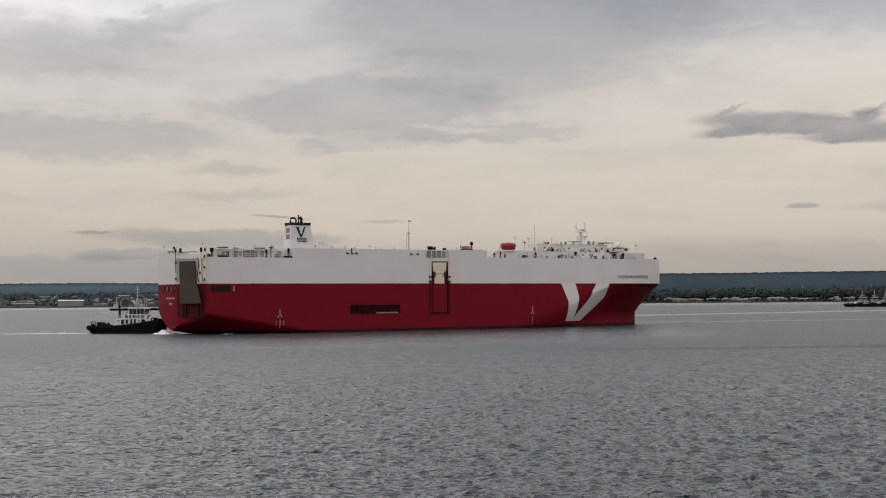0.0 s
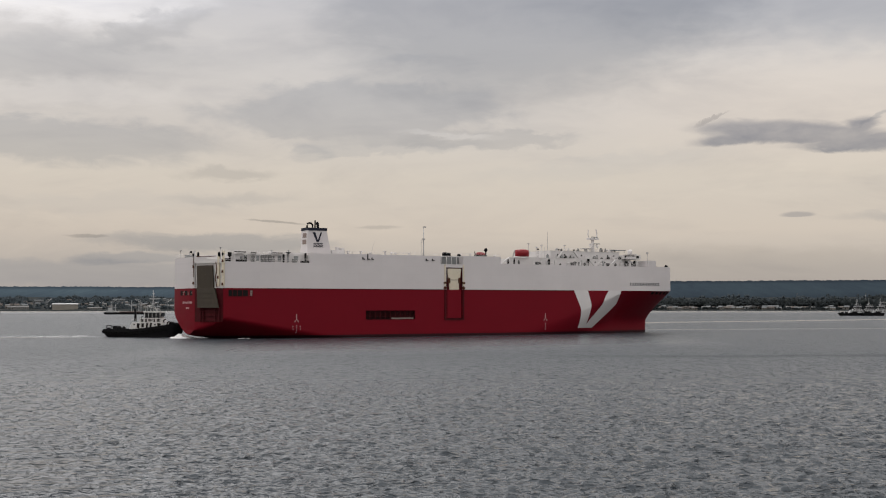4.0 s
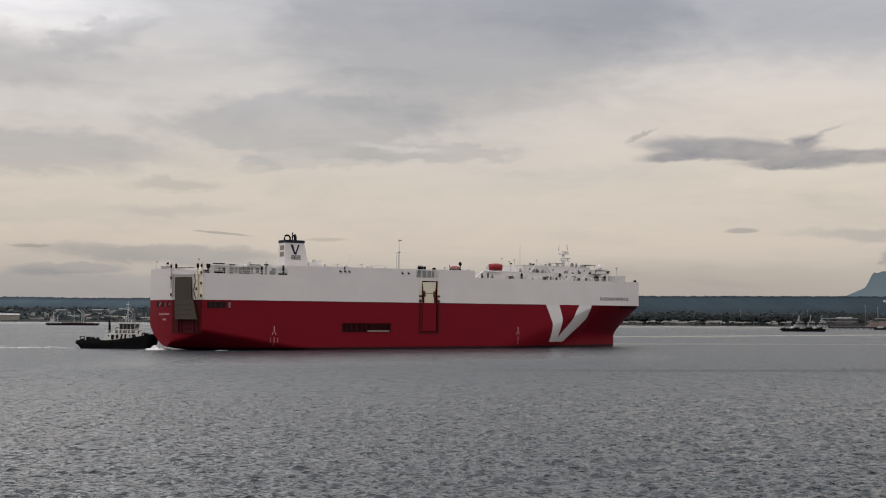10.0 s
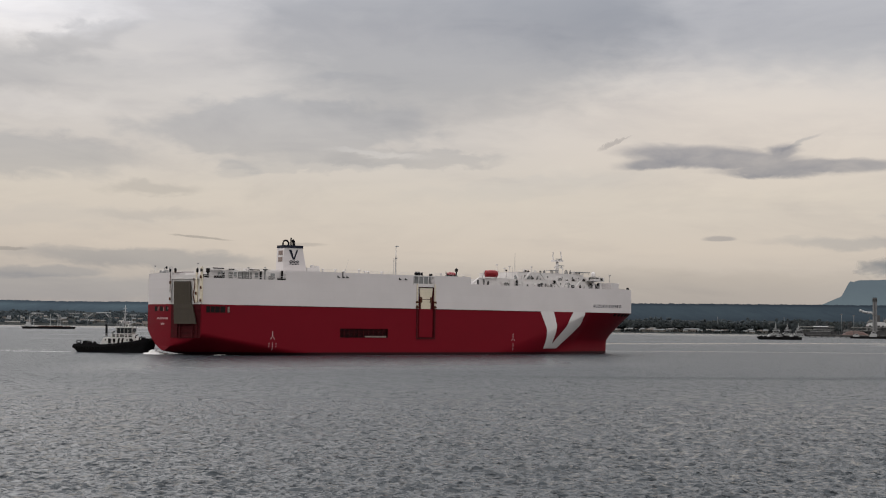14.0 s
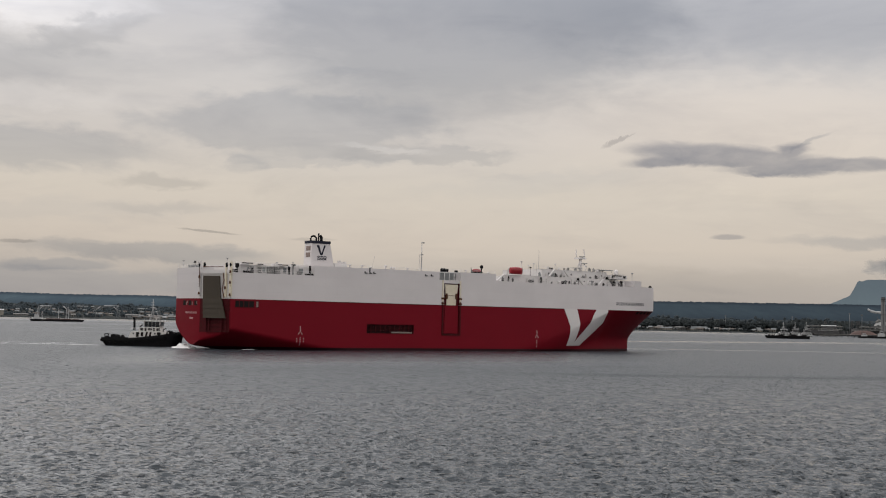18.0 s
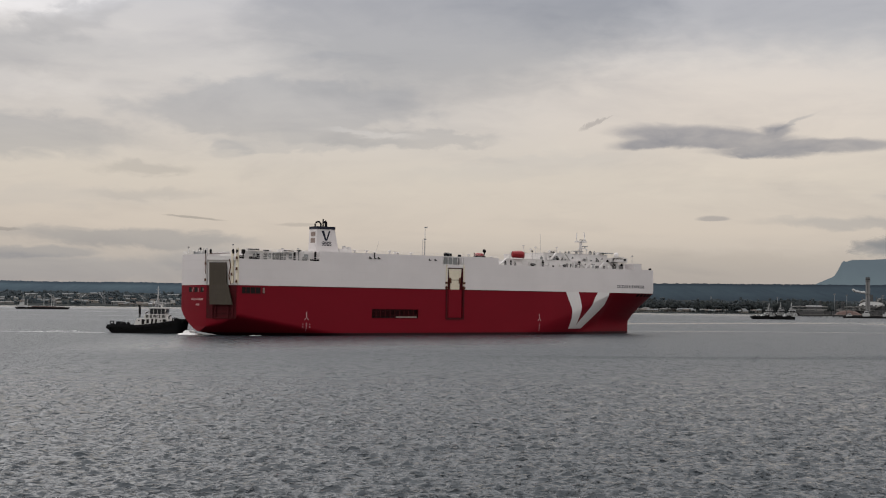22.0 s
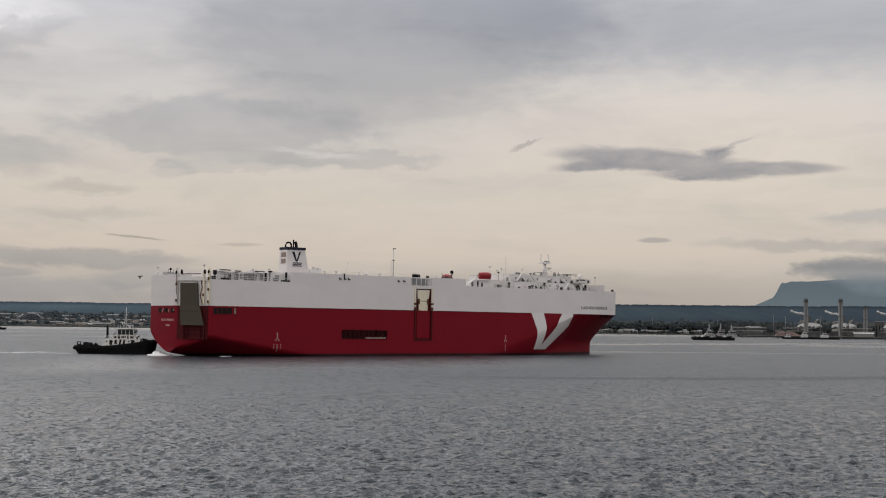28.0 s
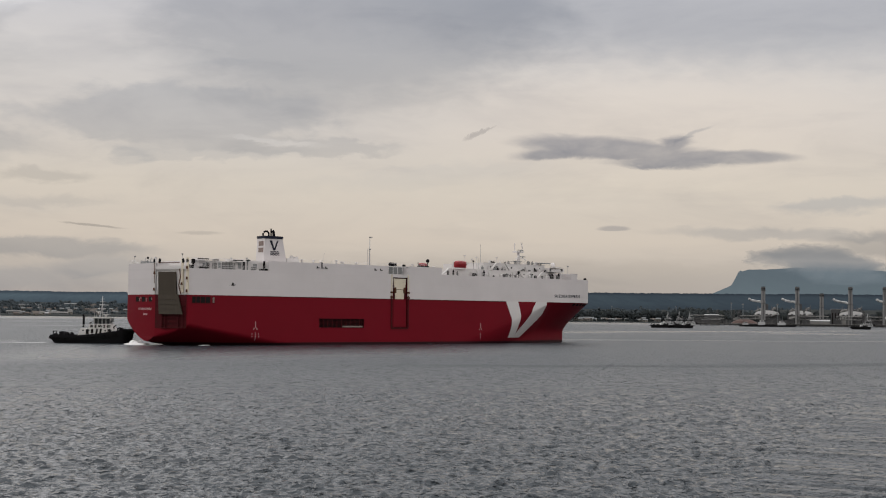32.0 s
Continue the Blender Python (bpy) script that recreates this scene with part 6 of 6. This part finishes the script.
def build_crane(m, h, label, group):
    t = thing("harbour_crane", m, label, "crane", group)
    with Shape("tower", SHEETG, t) as bm:
        for x, y in ((-3, -3), (3, -3), (3, 3), (-3, 3)):
            rod(bm, (x, y, -1), (x * 0.5, y * 0.5, h * 0.6), 0.5, 0.4, 6)
        for i in range(5):
            z = h * 0.11 * i
            rod(bm, (-3 + i * 0.3, -3, z), (3 - i * 0.3, -3, z + h * 0.11), 0.25, 0.25, 5)
    with Shape("cab", SHEETG, t) as bm:
        box(bm, -3, 3, -2.5, 2.5, h * 0.6, h * 0.72)
    with Shape("jib", STEEL, t) as bm:
        rod(bm, (2, 0, h * 0.68), (h * 0.55, 0, h), 0.5, 0.3, 6)
        rod(bm, (0, 0, h * 0.72), (h * 0.5, 0, h), 0.2, 0.2, 5)
        rod(bm, (-1, 0, h * 0.7), (0, 0, h * 0.9), 0.3, 0.2, 5)
        rod(bm, (0, 0, h * 0.9), (h * 0.5, 0, h), 0.15, 0.15, 5)
    return t


crane = build_crane(place(14.2, 2640, 2), 22, "pale harbour crane with its jib raised", "harbour cranes")
for az, d, turn in ((13.0, 2650, 160), (18.9, 2650, 200), (11.9, 2660, 15), (10.9, 2670, 150), (9.2, 2655, 190), (16.9, 2690, 30)):
    copy_thing(crane, place(az, d, 2, turn))


def build_barge(m, L, label):
    t = thing("cargo_barge", m, label, "barge")
    with Shape("hull", BLACK, t, "long low black hull") as bm:
        pts = [(-L / 2 + 2, -1), (L / 2 - 3, -1), (L / 2, 2.6), (-L / 2, 2.6)]
        plate(bm, [(x, -5.5, z) for x, z in pts], (0, 11, 0))
    with Shape("cargo", CARGO, t, "rust brown deck cargo") as bm:
        box(bm, -L * 0.2, L * 0.25, -4, 4, 2.6, 3.6)
        box(bm, L * 0.28, L * 0.4, -4, 4, 2.6, 3.3)
    with Shape("deckhouse", SHEETW, t, "small white deckhouse") as bm:
        box(bm, -L * 0.46, -L * 0.3, -4, 4, 2.6, 4.6)
        box(bm, -L * 0.42, -L * 0.34, -3, 3, 4.6, 8.0)
    for x, h in ((-L * 0.36, 16), (-L * 0.28, 12), (L * 0.02, 17), (L * 0.16, 16), (L * 0.2, 15)):
        with Shape("mast", SHEETW, t) as bm:
            rod(bm, (x, 0, 2.6), (x, 0, h), 0.35, 0.2, 6)
            rod(bm, (x - 2, 0, h * 0.7), (x + 2, 0, h * 0.7), 0.15, 0.15, 5)
    return t


build_barge(place(13.42, 1590, 0, -2), 62, "long black cargo barge with masts and a white deckhouse at anchor")

# ---- pier and power station ----


def build_pier():
    t = thing("pier", place(-24.2, 1850, 0, 14), "dark low pier on piles before the power station", "pier", kind="structure")
    with Shape("deck", DOCK, t) as bm:
        box(bm, -175, 240, -6, 14, 1.8, 3.6)
    for i in range(52):
        with Shape("pile", DOCK, t) as bm:
            rod(bm, (-172 + i * 8, -5, -2), (-172 + i * 8, -5, 1.9), 0.7, 0.7, 8)
    with Shape("kerb", CONCRETE, t) as bm:
        box(bm, -175, 240, -6, -5.4, 3.6, 4.0)


build_pier()


def build_chimney(m, h, r, label, group="power station chimneys"):
    t = thing("chimney", m, label, "chimney", group)
    sh = Shape("shaft", STACK, t, "tall grey shaft", True)
    with sh as bm:
        rod(bm, (0, 0, -2), (0, 0, h), r, r * 0.82, 18)
    for z in (0.90, 0.55):
        with Shape("platform", PLANT, t) as bm:
            rod(bm, (0, 0, h * z), (0, 0, h * z + 0.6), r * 1.06, r * 1.06, 18)
    with Shape("crown", PLANT, t, "darker chimney head") as bm:
        rod(bm, (0, 0, h * 0.93), (0, 0, h + 0.2), r * 0.92, r * 0.9, 18)
    with Shape("mouth", BLACK, t) as bm:
        rod(bm, (0, 0, h), (0, 0, h + 0.6), r * 0.72, r * 0.72, 16)
    with Shape("ladder", PLANT, t) as bm:
        box(bm, -0.4, 0.4, -r * 1.12, -r * 0.95, 0, h * 0.97)
    return t


chim = build_chimney(place(-22.1, 1960, 2), 55.5, 3.5, "tall grey power station chimney with platforms")
for az in (-23.52, -25.69, -27.08):
    copy_thing(chim, place(az, 1960, 2))
small = build_chimney(place(-24.52, 2120, 3), 48, 3.6, "lower grey chimney behind the boiler house")


def build_unit(m, label):
    """A boiler unit: block on a frame, drum roof, sloping white duct, pipes."""
    t = thing("boiler_unit", m, label, "boiler house", "power station boiler units")
    with Shape("steel_frame", PLANT, t) as bm:
        for x in (-18, -9, 0, 9, 18):
            for y in (-7, 7):
                rod(bm, (x, y, -2), (x, y, 16), 0.7, 0.7, 6)
        for z in (5, 10):
            box(bm, -18, 18, -7.3, -6.7, z, z + 0.8)
    with Shape("hall", PLANT, t, "grey boiler hall") as bm:
        box(bm, -19, 19, -8, 8, 10, 16)
    with Shape("hall_roof", ROOFW, t, "bright curved roof") as bm:
        rows = []
        for i in range(13):
            a = math.pi * i / 12
            rows.append([bm.verts.new((-18 * math.cos(a), y, 14.6 + 6.5 * math.sin(a) ** 0.8)) for y in (-9, 9)])
        for p, r in zip(rows, rows[1:]):
            bm.faces.new((p[0], p[1], r[1], r[0]))
        bm.faces.new([r[0] for r in rows])
        bm.faces.new([r[1] for r in reversed(rows)])
    for x in (-12, -6, 0, 6, 12):
        with Shape("gable_bay", PLANT, t, "dark opening under the curved roof") as bm:
            box(bm, x - 1.6, x + 1.6, -9.2, -8.9, 13.0, 16.0)
    with Shape("flue_duct", SHEETW, t, "sloping pale duct") as bm:
        tube(bm, [(-27, 0, 39), (-23, 0, 36.5), (-15, 0, 34.5), (-9, 0, 34.5), (-4, 0, 31)], 1.9, 10)
    with Shape("flue_duct", SHEETD, t, "short pale duct") as bm:
        tube(bm, [(6, -2, 17), (9, -2, 24), (13, -2, 25)], 1.7, 8)
    with Shape("flue_duct", SHEETD, t, "short pale duct") as bm:
        tube(bm, [(-16, -3, 19), (-12, -3, 23), (-6, -3, 22)], 1.5, 8)
    with Shape("lean_roof", SHEETD, t, "pale sloping roof") as bm:
        plate(bm, [(-17, -13, 8.5), (-6, -13, 10.5), (-6, -7.6, 13.5), (-17, -7.6, 11.5)], (0, 0, 0.4))
    with Shape("lean_roof", SHEETD, t, "pale sloping roof") as bm:
        plate(bm, [(6, -12.6, 12), (17, -12.6, 16), (17, -8.4, 18), (6, -8.4, 14)], (0, 0, 0.4))
    with Shape("platform", PLANT, t) as bm:
        box(bm, -5, 3, -5, 5, 20, 22)
        box(bm, -4, 2, -4, 4, 22, 31)
    for x in (-13, -6, 7, 14):
        with Shape("vent_pipe", PLANT, t) as bm:
            rod(bm, (x, -3, 18), (x, -3, 27 + (x * 3) % 5), 0.6, 0.5, 8)
    with Shape("lower_hall", PLANT, t) as bm:
        box(bm, -22, -3, -12, -8, -2, 7)
        box(bm, 5, 21, -12, -8, -2, 9)
    return t


unit = build_unit(place(-22.25, 2000, 2), "power station boiler unit with a bright curved roof and sloping duct")
for az in (-23.65, -25.75, -27.5):
    copy_thing(unit, place(az, 2000, 2))
shed(-24.05, -24.85, 1950, 2, 8, SHEETD, SHEETW, "white gabled warehouse by the pier", 0.16, windows=False)
shed(-27.1, -28.3, 1950, 2, 12, SHEETD, SHEETW, "white gabled warehouse by the pier", 0.2, windows=False)
shed(-24.9, -25.9, 2050, 2, 26, PLANT, PLANT, "tall grey boiler house", 0.05, name="boiler_house")
shed(-19.6, -20.2, 1900, 11, 15, PLANT, SHEETW, "raised conveyor house with a pale roof", 0.1, name="conveyor_house", windows=False)
shed(-19.5, -20.3, 1930, 1, 8, PLANT, PLANT, "grey shed under the conveyor", 0.05, windows=False)


def build_clutter():
    """Tanks, pipe racks, transformers and small houses between the boilers."""
    protos = []
    t = thing("storage_tank", place(-21.0, 2010, 2), "small pale storage tank", "tank", "plant tanks")
    with Shape("shell", SHEETD, t, smooth=True) as bm:
        rod(bm, (0, 0, -1), (0, 0, 9), 6, 6, 20)
    with Shape("roof", PLANT, t) as bm:
        rod(bm, (0, 0, 9), (0, 0, 10.5), 6.1, 0.8, 20)
    protos.append(t)
    t = thing("pipe_rack", place(-21.7, 1985, 2), "grey steel pipe rack", "pipe rack", "plant pipe racks")
    with Shape("frame", PLANT, t) as bm:
        for x in (-12, -4, 4, 12):
            rod(bm, (x, -2, -1), (x, -2, 12), 0.4, 0.4, 5)
            rod(bm, (x, 2, -1), (x, 2, 12), 0.4, 0.4, 5)
            box(bm, x - 0.4, x + 0.4, -2.4, 2.4, 7, 7.6)
            box(bm, x - 0.4, x + 0.4, -2.4, 2.4, 11.4, 12)
    for y, z, r in ((-1.4, 8.3, 0.7), (0.6, 8.2, 0.5), (-0.8, 12.7, 0.8), (1.2, 12.6, 0.6)):
        with Shape("pipe", SHEETD if y < 0 else PLANT, t) as bm:
            rod(bm, (-14, y, z), (14, y, z), r, r, 8)
    protos.append(t)
    t = thing("switch_house", place(-22.9, 1980, 2), "small grey switch house", "building", "plant switch houses")
    with Shape("wall", PLANT, t) as bm:
        box(bm, -6, 6, -4, 4, -1, 6)
    with Shape("roof", PLANT, t) as bm:
        box(bm, -6.5, 6.5, -4.5, 4.5, 6, 6.6)
    with Shape("door", VOID, t) as bm:
        box(bm, -1, 1, -4.1, -3.9, -1, 2.6)
    protos.append(t)
    t = thing("lattice_tower", place(-23.2, 2030, 2), "slender grey lattice tower", "tower", "plant lattice towers")
    with Shape("legs", PLANT, t) as bm:
        for x, y in ((-3, -3), (3, -3), (3, 3), (-3, 3)):
            rod(bm, (x, y, -1), (x * 0.3, y * 0.3, 20), 0.4, 0.25, 5)
        for i in range(8):
            s, z = 3 - i * 0.26, i * 2.4
            rod(bm, (-s, -s, z), (s, -s, z + 2.4), 0.2, 0.2, 4)
            rod(bm, (s, -s, z), (-s, -s, z + 2.4), 0.2, 0.2, 4)
    with Shape("platform", PLANT, t) as bm:
        box(bm, -2.5, 2.5, -2.5, 2.5, 16, 16.6)
    with Shape("top_box", PLANT, t) as bm:
        box(bm, -1.3, 1.3, -1.3, 1.3, 19.5, 21)
    protos.append(t)
    r = random.Random(17)
    for i in range(72):
        az = r.uniform(-29.5, -19.2)
        d = r.uniform(1925, 2090)
        copy_thing(protos[(0, 1, 2, 1, 2, 3, 1)[i % 7]], place(az, d, 2, r.uniform(-20, 20)))


build_clutter()


def build_cargo_heap(m, w, label):
    t = thing("ore_heap", m, label, "heap")
    with Shape("heap", CARGO, t) as bm:
        n = 22
        prev = None
        for i in range(n + 1):
            x = -w / 2 + w * i / n
            h = 7.5 * (1 - abs(2 * i / n - 1) ** 2.5) + 1.2 * noise.noise(Vector((i * 0.7, 0, 0)))
            row = [bm.verts.new((x, y, z)) for y, z in ((-9, 0), (-4, h * 0.7), (0, h), (5, h * 0.6), (9, 0))]
            if prev:
                for k in range(4):
                    bm.faces.new((prev[k], prev[k + 1], row[k + 1], row[k]))
            prev = row
    return t


build_cargo_heap(place(-21.3, 1900, 2.2), 42, "rust red heap of ore on the wharf")
for i, (az, d, w, h) in enumerate(((-21.45, 1740, 22, 6), (-22.15, 1735, 26, 9), (-23.0, 1745, 30, 8))):
    s = thing("coaster", place(az, d, 0, 10), "small coaster with a white deckhouse alongside the pier", "boat", "boats at the pier")
    with Shape("hull", BLACK, s) as bm:
        plate(bm, [(x, -3, z) for x, z in ((-w / 2 + 1, -0.5), (w / 2 - 1.5, -0.5), (w / 2, 2.8), (-w / 2, 2.4))], (0, 6, 0))
    with Shape("deckhouse", SHEETW, s) as bm:
        box(bm, -w * 0.3, w * 0.02, -2.4, 2.4, 2.4, h * 0.7)
        box(bm, -w * 0.22, -w * 0.04, -2, 2, h * 0.7, h)
    with Shape("window", GLASS, s) as bm:
        box(bm, -w * 0.2, -w * 0.06, -2.06, -1.9, h * 0.78, h * 0.92)
    with Shape("mast", SHEETG, s) as bm:
        rod(bm, (-w * 0.1, 0, h), (-w * 0.1, 0, h + 6), 0.18, 0.1, 6)


def build_pylon(m, h, label="slim steel mast with lamps"):
    t = thing("light_mast", m, label, "mast", "light masts on the shore")
    with Shape("pole", SHEETG, t) as bm:
        rod(bm, (0, 0, -1), (0, 0, h), 0.4, 0.3, 8)
    with Shape("lamp_head", SHEETD, t) as bm:
        box(bm, -1.4, 1.4, -0.5, 0.5, h - 1.2, h)
    return t


pylon = build_pylon(place(-20.75, 1880, 3), 30)
for az, d in ((-21.25, 1890), (-22.7, 1900), (-18.4, 2690), (-15.6, 2700)):
    copy_thing(pylon, place(az, d, ground_z(az, d)))

# ---- foam, wake and bird ----


def foam_patch(name, m, spots, label):
    t = thing(name, m, label, "foam", kind="stuff")
    with Shape("froth", FOAM, t, smooth=True) as bm:
        for i, (x, y, rx, ry, rz) in enumerate(spots):
            ball(bm, (x, y, 0.0), rx, ry, rz, 0.34, 6, 12, i + 40)
    return t


WASH = [(1.0, 9.0, 2.0, 2.4, 1.3), (-0.5, 6.8, 1.9, 2.4, 1.05), (-0.5, 3.4, 2.0, 2.0, 0.6), (-2.5, 5.0, 1.6, 1.8, 0.5),
        (14, -11.5, 1.2, 0.6, 0.3), (-1.5, 8.0, 1.8, 2.4, 0.6), (0.4, 8.4, 1.2, 1.4, 1.35), (-1.6, 6.2, 1.1, 1.2, 0.95), (0.8, 10.6, 1.2, 1.1, 1.1), (2.0, 4.4, 1.5, 0.9, 0.5), (16.5, -10.5, 0.8, 0.5, 0.25)]
wash = foam_patch("stern_wash", ship_pose(0), WASH, "white churned foam under the ship's stern")
rnd = random.Random(21)
TAIL = [(-1.0 - i * 0.8, rnd.gauss(0, 0.6 + i * 0.012), rnd.uniform(0.5, 1.6), rnd.uniform(0.25, 0.6), rnd.uniform(0.03, 0.13)) for i in range(150)]
TAIL += [(-14.0 - i * 1.3, 20 + i * 0.03 + rnd.gauss(0, 0.7), rnd.uniform(0.4, 0.9), rnd.uniform(0.25, 0.5), rnd.uniform(0.04, 0.09)) for i in range(75)]
wake = foam_patch("tug_wake", tug_pose(0), TAIL, "thin line of white foam trailing behind the tug")


def build_bird():
    b = thing("bird", pose(-48, 196, 17), "dark bird flying low over the water", "bird")
    with Shape("body", FEATHER, b, smooth=True) as bm:
        ball(bm, (0, 0, 0), 0.28, 0.08, 0.08, 0, 8, 8)
        ball(bm, (0.32, 0, 0.04), 0.09, 0.06, 0.06, 0, 6, 8)
    with Shape("tail", FEATHER, b) as bm:
        plate(bm, [(-0.25, -0.04, 0), (-0.25, 0.04, 0), (-0.5, 0.12, 0), (-0.5, -0.12, 0)], (0, 0, 0.02))
    wings = []
    for s in (1, -1):
        bm = bmesh.new()
        plate(bm, [(0.12, 0, 0), (0.16, 0.3 * s, 0.03), (0.02, 0.72 * s, 0.0), (-0.1, 0.5 * s, 0.0), (-0.14, 0.05 * s, 0)], (0, 0, 0.02))
        wings.append(part("wing", bm, FEATHER, b))
    return b, wings


bird, wings = build_bird()
FLIGHT = ((0.0, 56.0, 2.6), (18.0, 24.5, 2.1), (23.8, 13.98, 2.04), (24.5, 12.8, 1.95), (25.2, 11.45, 1.86), (26.0, 9.99, 2.06), (26.5, 9.2, 2.2), (29.0, 5.4, 1.75), (31.5, 1.78, 1.3), (32.0, 1.15, 1.2))


def motions():
    """All that moves: ship, tug, their foam, the drifting chop, the bird."""
    ts = [2.0 * i for i in range(17)]
    walk(ship, [(t, ship_pose(t)) for t in ts])
    walk(wash, [(t, ship_pose(t)) for t in ts])
    walk(tug, [(t, tug_pose(t)) for t in ts])
    walk(wake, [(t, tug_pose(t)) for t in ts])
    walk(sea, [(t, pose(-1.1 * (t - 16), -0.1 * (t - 16), 0)) for t in (0, 16, 32)])
    walk(wisp, [(t, pose(0, 0, EYE, 0, 0, -az)) for t, az in WISP])
    rows = []
    for t, az, el in FLIGHT:
        a, e = radians(az), radians(el)
        rows.append((t, pose(-180 * math.sin(a), 180 * math.cos(a), EYE + 180 * math.tan(e), 0, 0, az)))
    walk(bird, rows)
    beat = [0.1 * i for i in range(321)]
    for w, s in zip(wings, (1, -1)):
        walk(w, [(t, pose(0, 0, 0, s * 34 * math.sin(t * math.tau * 2.1), 0, 0)) for t in beat])


motions()
